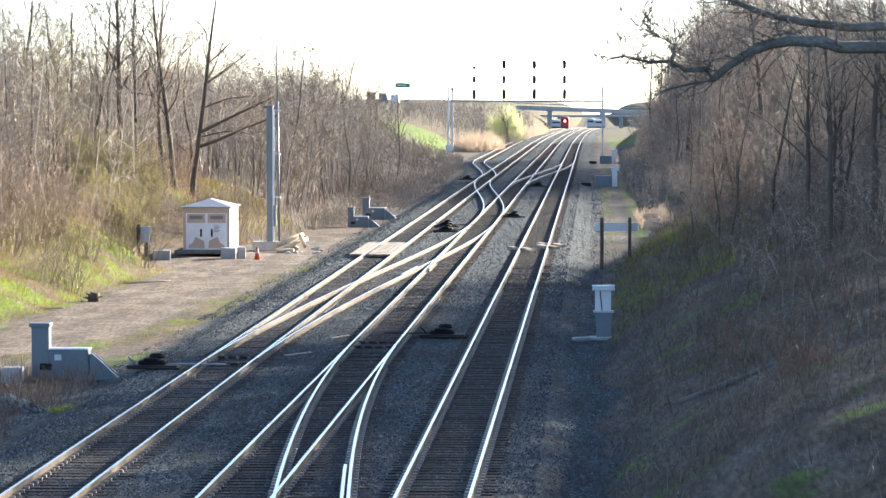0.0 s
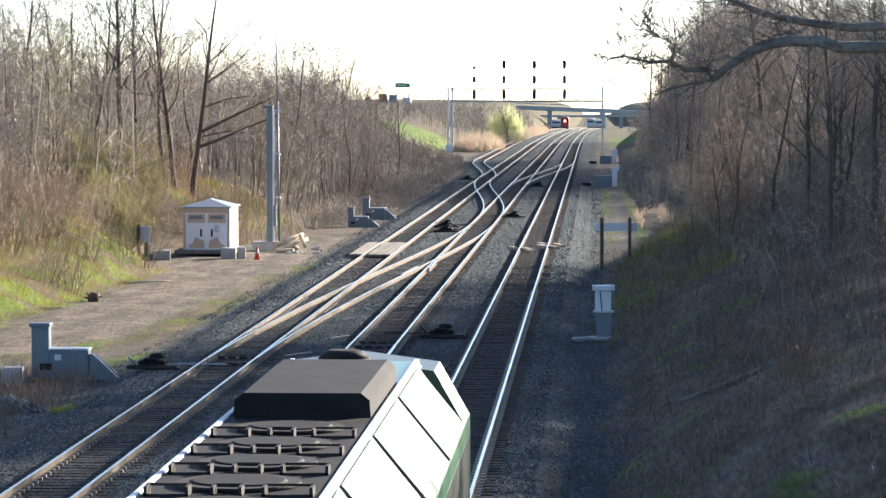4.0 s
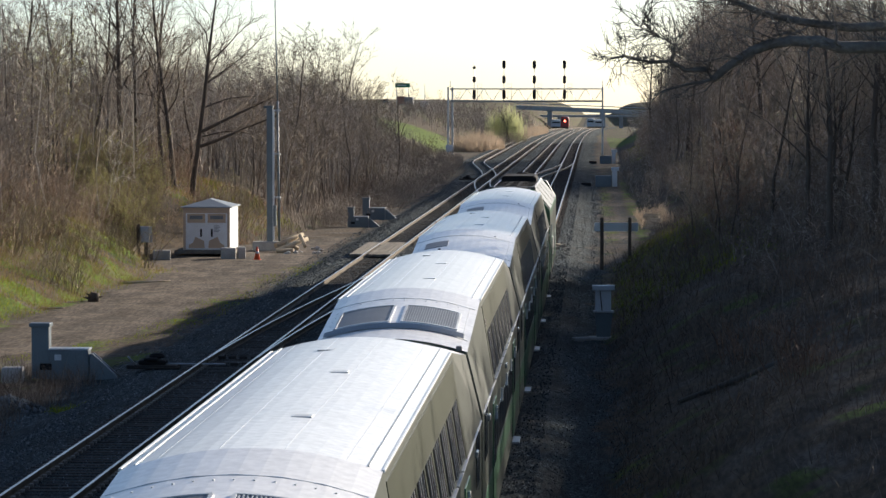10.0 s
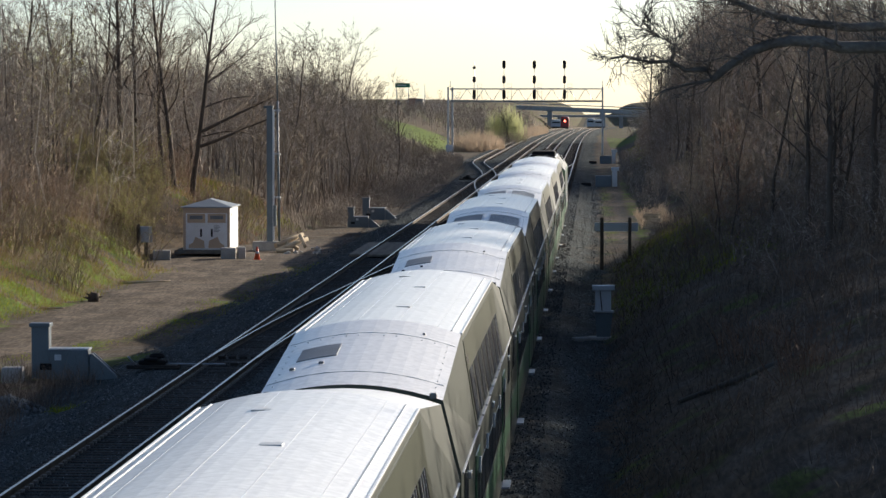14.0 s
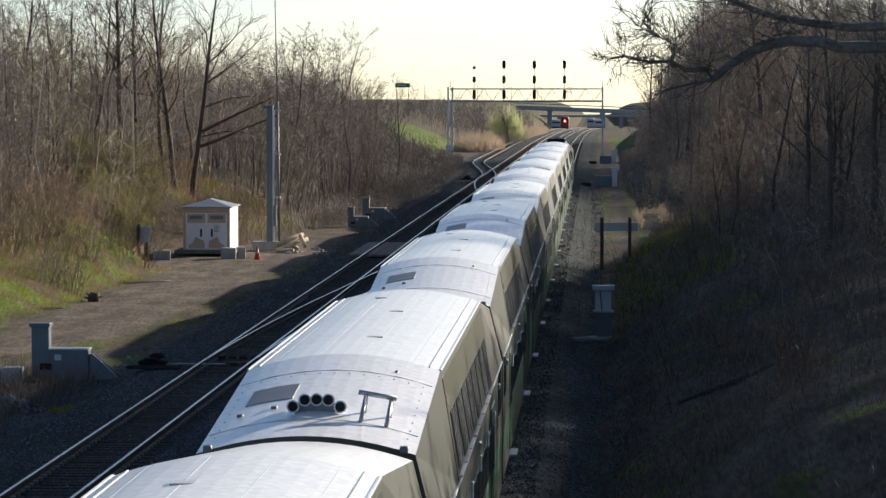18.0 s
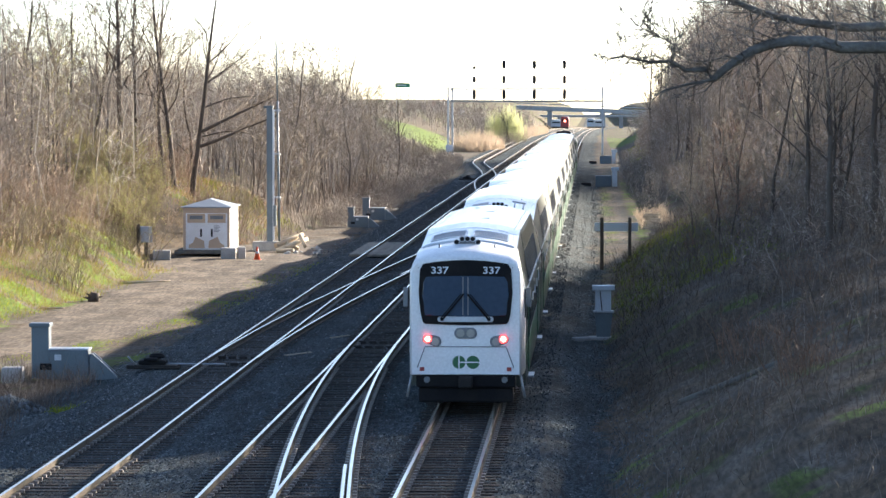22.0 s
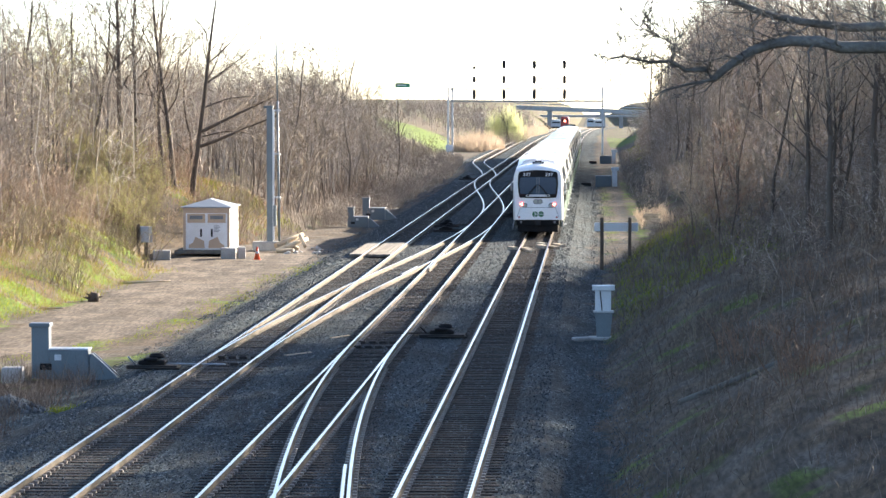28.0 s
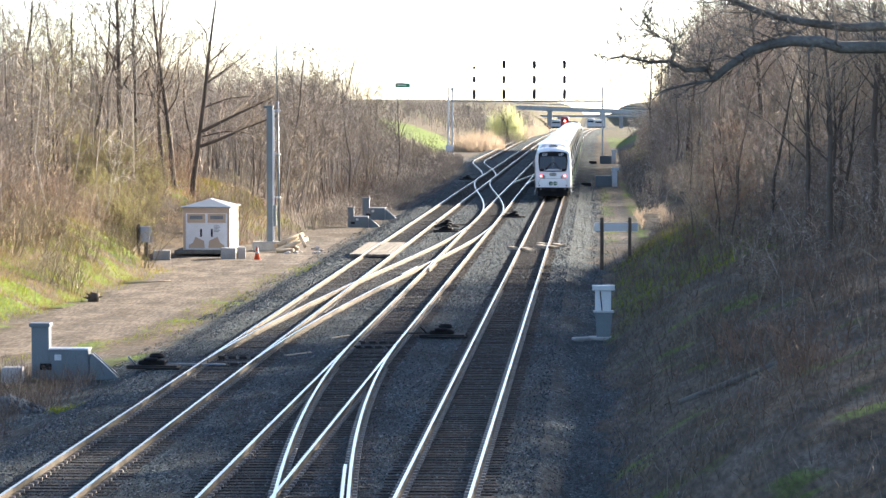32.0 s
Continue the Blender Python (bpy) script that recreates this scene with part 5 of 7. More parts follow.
part("eaves", boxed(-1.44, 1.44, -0.14, 4.14, 2.55, 2.61, 0.01), HUT_ROOF, r)
part("side_plate", boxed(1.30, 1.32, 0.5, 0.75, 2.05, 2.25), GRILLE, c)

for x, y, w, h, lb in ((-23.3, 169.0, 0.95, 0.55, "low grey concrete block by the hut"), (-19.75, 169.6, 0.8, 0.62, "squat pale concrete block by the hut"), (-19.15, 170.6, 0.45, 0.66, "rough pale concrete block")):
    b = stand("concrete_block", x, y, lb, "concrete block", 8, group="concrete blocks by the hut")
    part("block_body", boxed(-w / 2, w / 2, -0.35, 0.35, 0, h, 0.06), CONCRETE, b)
c = stand("traffic_cone", -18.15, 169.3, "faded orange traffic cone", "traffic cone")
part("cone", cyl(bmesh.new(), (0, 0, 0.04), (0.02, 0, 0.72), 0.17, 0.04, 16), ORANGE, c)
part("cone_band", cyl(bmesh.new(), (0.008, 0, 0.36), (0.012, 0, 0.48), 0.114, 0.092, 16), CASE_LIGHT, c)
part("cone_foot", boxed(-0.22, 0.22, -0.22, 0.22, 0, 0.05, 0.02), ORANGE, c)
c = stand("meter_cabinet", -24.6, 171.5, "grey meter cabinet on a timber post", "cabinet", 18)
part("cabinet_post", boxed(-0.42, -0.24, -0.1, 0.1, -0.1, 1.85, 0.01), POST_WOOD, c)
part("cabinet_box", boxed(-0.26, 0.38, -0.32, 0.22, 0.85, 1.72, 0.03), GALV, c)
part("cabinet_leg", boxed(0.0, 0.2, -0.12, 0.1, -0.1, 0.85, 0.01), POST_WOOD, c)

# radio mast with its square column
c = stand("radio_mast", -18.35, 180.0, "slender pale radio mast beside a square steel column", "mast")
part("mast_footing", boxed(-1.15, 0.35, -0.6, 0.5, 0, 0.52, 0.03), CONCRETE, c)
part("column", boxed(-0.36, 0.0, -0.18, 0.18, 0.5, 8.2, 0.02), CASE_GREY, c, "square blue-grey steel column")
part("column_cap", boxed(-0.52, 0.02, -0.2, 0.2, 8.2, 8.32, 0.02), CASE_GREY, c)
part("column_strip", boxed(-0.02, 0.09, -0.23, -0.17, 0.6, 8.1, 0.01), CASE_LIGHT, c)
part("ladder_box", boxed(0.02, 0.2, -0.25, -0.05, 1.4, 2.6, 0.02), CASE_GREY, c)
bm = bmesh.new()
cyl(bm, (0.34, 0.1, 0.5), (0.25, 0.1, 8.6), 0.065, 0.06, 10)
cyl(bm, (0.25, 0.1, 8.6), (0.12, 0.1, 14.4), 0.045, 0.03, 8)
cyl(bm, (0.12, 0.1, 14.4), (0.05, 0.1, 19.0), 0.03, 0.012, 8)
part("whip", bm, CASE_GREY, c)
for z in (3.0, 5.5, 8.0):
    part("clamp", boxed(-0.05, 0.42, -0.02, 0.16, z, z + 0.1, 0.01), GALV, c)

# heap of split timber and rubble
rr = random.Random(9)
for k, (x0, y0, z0, x1, y1, z1, r) in enumerate(((-18.05, 178.3, 0.35, -16.6, 179.6, 0.95, 0.16), (-17.9, 178.0, 0.1, -16.3, 179.2, 0.72, 0.15), (-17.5, 178.6, 0.45, -16.8, 178.9, 0.15, 0.13), (-17.9, 177.6, 0.12, -16.9, 177.2, 0.14, 0.15), (-16.7, 179.1, 0.85, -16.35, 178.2, 0.25, 0.13))):
    lg = thing("log", pose((x0 + x1) / 2, (y0 + y1) / 2, gz(x0, y0)), "pale split log in a heap", "log", "heap of logs")
    mid = Vector(((x0 + x1) / 2, (y0 + y1) / 2, 0))
    part("log_body", cyl(bmesh.new(), Vector((x0, y0, z0)) - mid, Vector((x1, y1, z1)) - mid, r, r * 0.75, 9), LOG, lg)
for k in range(14):
    x, y = -16.6 + rr.uniform(-1.2, 1.6), 178.0 + rr.uniform(-2.5, 2.5)
    s = rr.uniform(0.1, 0.28)
    b = stand("rubble_stone", x, y, "pale broken stone by the log heap", "stone", rr.uniform(0, 90), group="loose stones")
    t = bmesh.new()
    bmesh.ops.create_icosphere(t, subdivisions=1, radius=s)
    for v in t.verts:
        v.co *= rr.uniform(0.7, 1.15)
        v.co.z = v.co.z * 0.7 + s * 0.4
    part("stone_body", t, CONCRETE, b)

# timber level crossing in the second track from the left, pale blocks at the nearest
cr = thing("level_crossing", pose(0, 0, 0), "grey plank crossing laid between the rails", "crossing", kind="structure")
for k in range(10):
    x = -12.62 + k * 0.245
    if abs(x - (X3 - GAUGE / 2)) < 0.12 or abs(x - (X3 + GAUGE / 2)) < 0.12:
        continue
    pl = boxed(x - 0.115, x + 0.115, 163.8 + rr.uniform(-0.2, 0.2), 177.8 + rr.uniform(-0.2, 0.2), -0.12, 0.012 + rr.uniform(-0.006, 0.006), 0.015)
    part("plank", pl, PLANK, cr)
for x, y, s in ((-3.62, 172.0, 0.3), (-3.4, 170.0, 0.22), (-4.4, 173.5, 0.25), (-2.2, 174.5, 0.3), (-2.75, 175.5, 0.34), (-1.9, 177.0, 0.3), (-2.85, 178.5, 0.26)):
    b = stand("crossing_block", x, y, "pale broken timber block beside the rail", "timber block", 20, z=-0.2, group="crossing remains")
    part("block_body", boxed(-s * 0.6, s * 0.6, -s * 2.2, s * 2.2, 0, 0.2, 0.03), LOG, b)

# cases by the path on the right
for x, y in ((1.05, 315), (1.75, 432)):
    c = stand("signal_case", x, y, "blue-grey signal cases with a pale pillar", "signal case", group="signal cases")
    part("cabinet", boxed(-0.75, 0.85, -0.4, 0.4, 0, 1.05, 0.03), CASE_GREY, c)
    part("lid", boxed(-0.8, 0.9, -0.45, 0.45, 1.05, 1.12, 0.02), CASE_GREY, c)
    part("pillar", boxed(0.92, 1.42, -0.25, 0.3, 0, 1.6, 0.03), CASE_LIGHT, c)
    part("pillar_cap", boxed(0.82, 1.6, -0.3, 0.36, 1.6, 1.95, 0.02), CASE_LIGHT, c)
    part("low_box", boxed(-2.2, -1.2, -0.3, 0.3, 0, 0.4, 0.03), DARK_STEEL, c)
for k in range(7):
    pz = stand("timber_tie", 4.0 + rr.uniform(-0.15, 0.15), 209 + k * 0.5, "pale stacked timber on the grass", "timber", rr.uniform(-20, 20), group="timber stack")
    part("timber_body", boxed(-0.55, 0.55, -0.12, 0.12, k * 0.14, k * 0.14 + 0.14, 0.02), LOG, pz)
# loose items on the left bank and ground
c = stand("tree_stump", -21.3, 133, "dark uprooted stump on the grass bank", "stump")
bm = cyl(bmesh.new(), (0, 0, -0.1), (0.1, 0, 0.42), 0.28, 0.2, 9)
for k in range(6):
    a = k * 1.05
    cyl(bm, (0, 0, 0.15), (math.cos(a) * 0.42, math.sin(a) * 0.4, 0.25 + 0.15 * math.sin(k * 2)), 0.09, 0.02, 6)
part("stump_body", bm, POST_WOOD, c)
for x, y, ln, a, lb in ((-20.9, 146, 2.4, 8, "pale fallen branch on the grass"), (-22.4, 128, 1.6, -20, "dry fallen branch on the bank")):
    c = stand("fallen_branch", x, y, lb, "branch", a)
    part("branch_body", cyl(bmesh.new(), (-ln / 2, 0, 0.05), (ln / 2, 0, 0.12), 0.06, 0.03, 7), LOG, c)
for x, y, ln, a in ((-9.5, 101, 1.5, 62), (-8.75, 108.5, 1.3, 66)):
    c = stand("scrap_timber", x, y, "thin pale timber lying on ballast", "timber", a, z=-0.2)
    part("timber_body", boxed(-ln / 2, ln / 2, -0.05, 0.05, 0, 0.06, 0.01), LOG, c)
c = stand("fallen_log", 3.55, 76.5, "grey fallen log on the brushy bank", "log", 0, z=gz(3.55, 76.5))
part("log_body", cyl(bmesh.new(), (-1.35, 1.5, gz(2.2, 78) - gz(3.55, 76.5) + 0.02), (1.4, -1.2, gz(4.95, 75.3) - gz(3.55, 76.5) + 0.04), 0.10, 0.06, 8), BOUGH, c)

# signal bridge
GY = 508.0
gb = thing("signal_bridge", pose(0, GY, 0), "grey lattice signal bridge with four signal masts", "signal bridge")
for x in (1.6, -23.0):
    zb = gz(x, GY)
    for dx in (-0.35, 0.35) if x < 0 else (0.0,):
        part("bridge_leg", boxed(x + dx - 0.14, x + dx + 0.14, -0.16, 0.16, zb - 0.2, 10.4, 0.02), GALV, gb)
    part("leg_finial", cyl(bmesh.new(), (x, 0, 10.4), (x, 0, 11.4), 0.05, n=6), GALV, gb)
    if x < 0:
        part("leg_case", boxed(x - 0.7, x + 0.5, -0.5, 0.0, zb + 0.5, zb + 1.6, 0.04), CASE_LIGHT, gb)
for z, r in ((8.1, 0.14), (10.1, 0.1)):
    for yy in (-0.7, 0.7):
        part("chord", cyl(bmesh.new(), (-23.0, yy, z), (1.6, yy, z), r, n=8), GALV, gb)
for k in range(18):
    xa, xb = -23.0 + k * 24.6 / 18, -23.0 + (k + 1) * 24.6 / 18
    part("brace", cyl(bmesh.new(), (xa, -0.7, 8.1 if k % 2 else 10.1), (xb, -0.7, 10.1 if k % 2 else 8.1), 0.05, n=5), GALV, gb)
part("walkway", boxed(-23.0, 1.6, -0.9, 0.9, 8.2, 8.26), GRILLE, gb)
for x, top in ((-19.1, 0), (-14.3, 1), (-9.4, 1), (-4.55, 1)):
    part("signal_mast", cyl(bmesh.new(), (x, -0.95, 7.9), (x, -0.95, 14.2), 0.05, n=8), GALV, gb)
    for z, hh in ((9.2, 1.0), (11.6, 0.85 if top else 0.65), (14.0 if top else 13.5, 0.85 if top else 0.3)):
        rad, half = 0.27, hh * 0.78 - 0.27 if hh > 0.4 else 0.0
        pill = [(rad * math.cos(radians(a)), rad * math.sin(radians(a)) + (half if a < 180 else -half)) for a in (0, 30, 60, 90, 120, 150, 180, 180.1, 210, 240, 270, 300, 330, 359.9)]
        h = part("signal_head", prism(bmesh.new(), pill, -1.2, -1.05), DARK_STEEL, gb, "dark signal head with backboard")
        h.location = (x, 0, z)
        for q in ((-0.4, 0.0, 0.4) if hh > 0.7 else (0.0,)):
            part("lens_hood", cyl(bmesh.new(), (0, -1.2, q), (0, -1.45, q + 0.02), 0.13, n=10), BLACK, h)
    for dx in (0.5, 1.2):
        part("ladder_stile", cyl(bmesh.new(), (x + dx, 0, 8.2), (x + dx, 0, 10.9), 0.025, n=5), GALV, gb)
    for z in (8.9, 9.6, 10.3, 10.9):
        part("ladder_rung", cyl(bmesh.new(), (x + 0.5, 0, z), (x + 1.2, 0, z), 0.025, n=5), GALV, gb)

# far road bridge over the line
br = thing("road_bridge", pose(0, 1250, 0), "concrete highway overpass across the line", "bridge")
prof = [(-31, 6.75), (-17, 6.2), (3.6, 5.4), (26, 4.4)]
for (xa, za), (xb, zb) in zip(prof, prof[1:]):
    bm = bmesh.new()
    q = [bm.verts.new(p) for p in ((xa, -8, za), (xb, -8, zb), (xb, -8, zb - 1.7), (xa, -8, za - 1.7), (xa, 8, za), (xb, 8, zb), (xb, 8, zb - 1.7), (xa, 8, za - 1.7))]
    for f in ((0, 1, 2, 3), (7, 6, 5, 4), (0, 4, 5, 1), (3, 2, 6, 7), (0, 3, 7, 4), (1, 5, 6, 2)):
        bm.faces.new([q[i] for i in f])
    bmesh.ops.recalc_face_normals(bm, faces=bm.faces[:])
    d = part("deck", bm, CONCRETE, br)
    rail = cyl(bmesh.new(), (xa, -8.1, za + 0.9), (xb, -8.1, zb + 0.9), 0.18, n=6)
    part("parapet", rail, GALV, d)
for x, w, zt in ((-17.0, 0.9, 4.6), (3.9, 1.1, 3.75)):
    part("pier", boxed(x - w, x + w, -7, 7, -5.5, zt, 0.2), CONCRETE, br)
part("abutment", boxed(-34, -29.5, -8, 8, -4, 5.1, 0.2), CONCRETE, br)
part("abutment", boxed(24.5, 30, -8, 8, -4, 2.7, 0.2), CONCRETE, br)
rear = thing("road_bridge", pose(0, 1330, 0), "second pale concrete overpass behind the first", "bridge")
part("deck", boxed(-40, 34, -5, 5, 1.6, 2.5, 0.1), CONCRETE, rear)
for x in (-38, -14, 12, 32):
    part("pier", boxed(x - 0.8, x + 0.8, -4, 4, -6, 1.6, 0.1), CONCRETE, rear)

# distant standing train with a red front, and pale stock beside it
def far_stock(name, x, y, w, h, material, label, cat):
    o = thing(name, pose(x + float(line_bend(y)), y, float(line_z(y)) - 0.5), label, cat)
    part("body", prism(bmesh.new(), [(-w / 2, 0.9), (w / 2, 0.9), (w / 2, h * 0.8), (w * 0.36, h), (-w * 0.36, h), (-w / 2, h * 0.8)], 0, 18), material, o)
    part("windscreen", boxed(-w * 0.38, w * 0.38, -0.04, 0.02, h * 0.62, h * 0.8, 0.02), GLASS, o)
    part("pilot", boxed(-w * 0.45, w * 0.45, -0.2, 0.6, 0.25, 0.9, 0.05), BLACK, o)
    return o


o = far_stock("locomotive", X3 - 3.7, 1140, 3.0, 4.6, RED_PAINT, "distant red-fronted locomotive with headlight lit", "locomotive")
part("headlight", cyl(bmesh.new(), (0, -0.2, 3.1), (0, -0.05, 3.1), 0.42, n=14), glow("red_headlight_glow", (1.0, 0.16, 0.10), 5), o)
for x, y, w, h in ((X2 + 0.5, 1205, 3.0, 4.0), (X1 - 0.5, 1225, 4.0, 3.6), (X3 - 9, 1215, 4.0, 3.5)):
    far_stock("railcar", x, y, w, h, CASE_LIGHT, "distant pale railcar standing under the bridge", "railcar")

# highway on the skyline: sign, lamp pole, vehicles
c = thing("road_sign", pose(-48.4, 800, gz(-48.4, 800)), "green highway direction sign on posts", "road sign")
zt = 12.8 - gz(-48.4, 800)
part("sign_face", boxed(-1.9, 1.9, -0.08, 0.0, zt - 1.1, zt, 0.02), SIGN_GREEN, c)
part("sign_bar", boxed(-1.4, 0.9, -0.1, -0.08, zt - 0.65, zt - 0.45), LETTER, c)
for x in (-1.5, 1.5):
    part("sign_post", cyl(bmesh.new(), (x, 0.05, -0.5), (x, 0.05, zt), 0.1, n=6), GALV, c)
c = thing("lamp_pole", pose(-43.0, 805, gz(-43.0, 805)), "thin grey highway lamp pole", "lamp pole")
part("pole", cyl(bmesh.new(), (0, 0, -0.5), (0, 0, 12.6 - gz(-43, 805)), 0.11, 0.07, 8), GALV, c)


def road_vehicle(kind, material, label):
    v = thing("truck" if kind == "truck" else "car", pose(0, 0, 0), label, "truck" if kind == "truck" else "car", "vehicles on the highway")
    if kind == "truck":
        part("trailer", boxed(-3.2, 1.6, -1.1, 1.1, 0.8, 2.9, 0.06), material, v)
        part("cab", boxed(1.8, 3.6, -1.0, 1.0, 0.5, 2.3, 0.2), CASE_LIGHT, v)
        ws = (-2.6, -1.7, 2.8)
    else:
        part("body", boxed(-2.1, 2.1, -0.85, 0.85, 0.35, 0.95, 0.15), material, v)
        part("cabin", prism(bmesh.new(), [(-1.5, 0.95), (1.3, 0.95), (0.7, 1.5), (-1.1, 1.5)], -0.75, 0.75), GLASS, v)
        ws = (-1.3, 1.3)
    for x in ws:
        for y in (-0.9, 0.9):
            part("wheel", cyl(bmesh.new(), (x, y - 0.12, 0.4), (x, y + 0.12, 0.4), 0.4, n=12), BLACK, v)
    return v


HIGHWAY = [(road_vehicle("truck", mat("dull_red_trailer", (0.30, 0.13, 0.10), (0.22, 0.11, 0.09), 0.6, 0.0, 1, 15, 0.4, 0.02), "far box truck with reddish trailer"), -59.8, 0.8), (road_vehicle("truck", GRILLE, "far box truck with pale trailer"), -56.6, 0.7), (road_vehicle("car", CASE_LIGHT, "far pale car on the highway"), -50.2, 0.9), (road_vehicle("car", CASE_GREY, "far grey car on the highway"), -64.0, 0.8), (road_vehicle("truck", CASE_LIGHT, "far white truck on the highway"), -53.4, 0.8)]


# ---- grass, thickets, reeds: what nobody could count ----
def ribbons(name, base, way, length, width, material, label, category, bend=0.25, seed=1):
    """Thin tapering strips, each a quad and a tip, from base points along unit ways."""
    rg = np.random.default_rng(seed)
    n = len(base)
    side = np.cross(way, rg.normal(size=(n, 3)))
    side /= np.linalg.norm(side, axis=1, keepdims=True) + 1e-9
    lean = rg.normal(size=(n, 3)) * bend
    lean[:, 2] -= bend * 0.5
    w, ln = width[:, None], length[:, None]
    mid = base + way * ln * 0.55 + lean * ln * 0.12
    tip = base + way * ln + lean * ln * 0.45
    v = np.stack([base - side * w / 2, base + side * w / 2, mid + side * w * 0.36, mid - side * w * 0.36, tip], 1).reshape(-1, 3)
    k = np.arange(n)[:, None] * 5
    loops = np.concatenate([k + 0, k + 1, k + 2, k + 3, k + 3, k + 2, k + 4], 1).ravel()
    me = bpy.data.meshes.new(name)
    me.vertices.add(len(v))
    me.vertices.foreach_set("co", v.astype(np.float32).ravel())
    me.loops.add(len(loops))
    me.loops.foreach_set("vertex_index", loops.astype(np.int32))
    me.polygons.add(2 * n)
    start = (np.arange(n)[:, None] * 7 + np.array([0, 4])).ravel()
    me.polygons.foreach_set("loop_start", start.astype(np.int32))
    me.update(calc_edges=True)
    me.materials.append(material)
    return tagged(new(name, me), label, category, kind="stuff"), mid, tip


def ways(rg, n, spread):
    w = np.stack([rg.normal(size=n) * spread, rg.normal(size=n) * spread, np.ones(n)], 1)
    return w / np.linalg.norm(w, axis=1, keepdims=True)


def place(x, y, sink=0.03):
    return np.stack([x, y, ground_z(x, y) - sink], 1)


def thicket(name, x, y, h, rg, twigs, label, material=None, wide=1.0, lean=0.2):
    n = len(x)
    base = place(x, y, 0.1)
    way = ways(rg, n, lean)
    ribbons(name, base, way, h, wide * (0.008 + 0.0036 * h) * rg.uniform(0.7, 1.4, n), material or THICKET, label, "thicket", 0.15, 3)
    idx = np.repeat(np.arange(n), twigs)
    t = rg.uniform(0.15, 0.95, len(idx))
    tb = base[idx] + way[idx] * (h[idx] * t)[:, None]
    tw = ways(rg, len(idx), 0.9)
    ribbons(name + "_twigs", tb, tw, h[idx] * rg.uniform(0.12, 0.42, len(idx)) * (1.15 - 0.6 * t), wide * rg.uniform(0.008, 0.015, len(idx)), material or THICKET, label, "thicket", 0.5, 4)


def unit(a):
    return a / (np.linalg.norm(a, axis=1, keepdims=True) + 1e-9)


def slivers(name, levels, material, label, category, seed):
    """Branches of several orders in one mesh: thick ones as tapering quads with a tip, twigs as single slivers."""
    rg = np.random.default_rng(seed)
    vs, loops, starts = [], [], []
    nv = nl = 0
    for base, way, length, width, fine in levels:
        n = len(base)
        side = unit(np.cross(way, rg.normal(size=(n, 3))))
        ln, w = length[:, None], width[:, None]
        tip = base + way * ln + rg.normal(size=(n, 3)) * ln * 0.05
        if fine:
            v = np.stack([base - side * w / 2, base + side * w / 2, tip], 1).reshape(-1, 3)
            k = nv + np.arange(n)[:, None] * 3
            lp, st, per = np.concatenate([k, k + 1, k + 2], 1).ravel(), np.arange(n) * 3, 3
        else:
            mid = base + way * ln * 0.5 + rg.normal(size=(n, 3)) * ln * 0.06
            v = np.stack([base - side * w / 2, base + side * w / 2, mid + side * w * 0.36, mid - side * w * 0.36, tip], 1).reshape(-1, 3)
            k = nv + np.arange(n)[:, None] * 5
            lp = np.concatenate([k, k + 1, k + 2, k + 3, k + 3, k + 2, k + 4], 1).ravel()
            st, per = (np.arange(n)[:, None] * 7 + np.array([0, 4])).ravel(), 7
        vs.append(v)
        loops.append(lp)
        starts.append(st + nl)
        nv += len(v)
        nl += n * per
    v, lp, st = np.concatenate(vs), np.concatenate(loops), np.concatenate(starts)
    me = bpy.data.meshes.new(name)
    me.vertices.add(len(v))
    me.vertices.foreach_set("co", v.astype(np.float32).ravel())
    me.loops.add(len(lp))
    me.loops.foreach_set("vertex_index", lp.astype(np.int32))
    me.polygons.add(len(st))
    me.polygons.foreach_set("loop_start", st.astype(np.int32))
    me.update(calc_edges=True)
    me.materials.append(material)
    return tagged(new(name, me), label, category, kind="stuff")


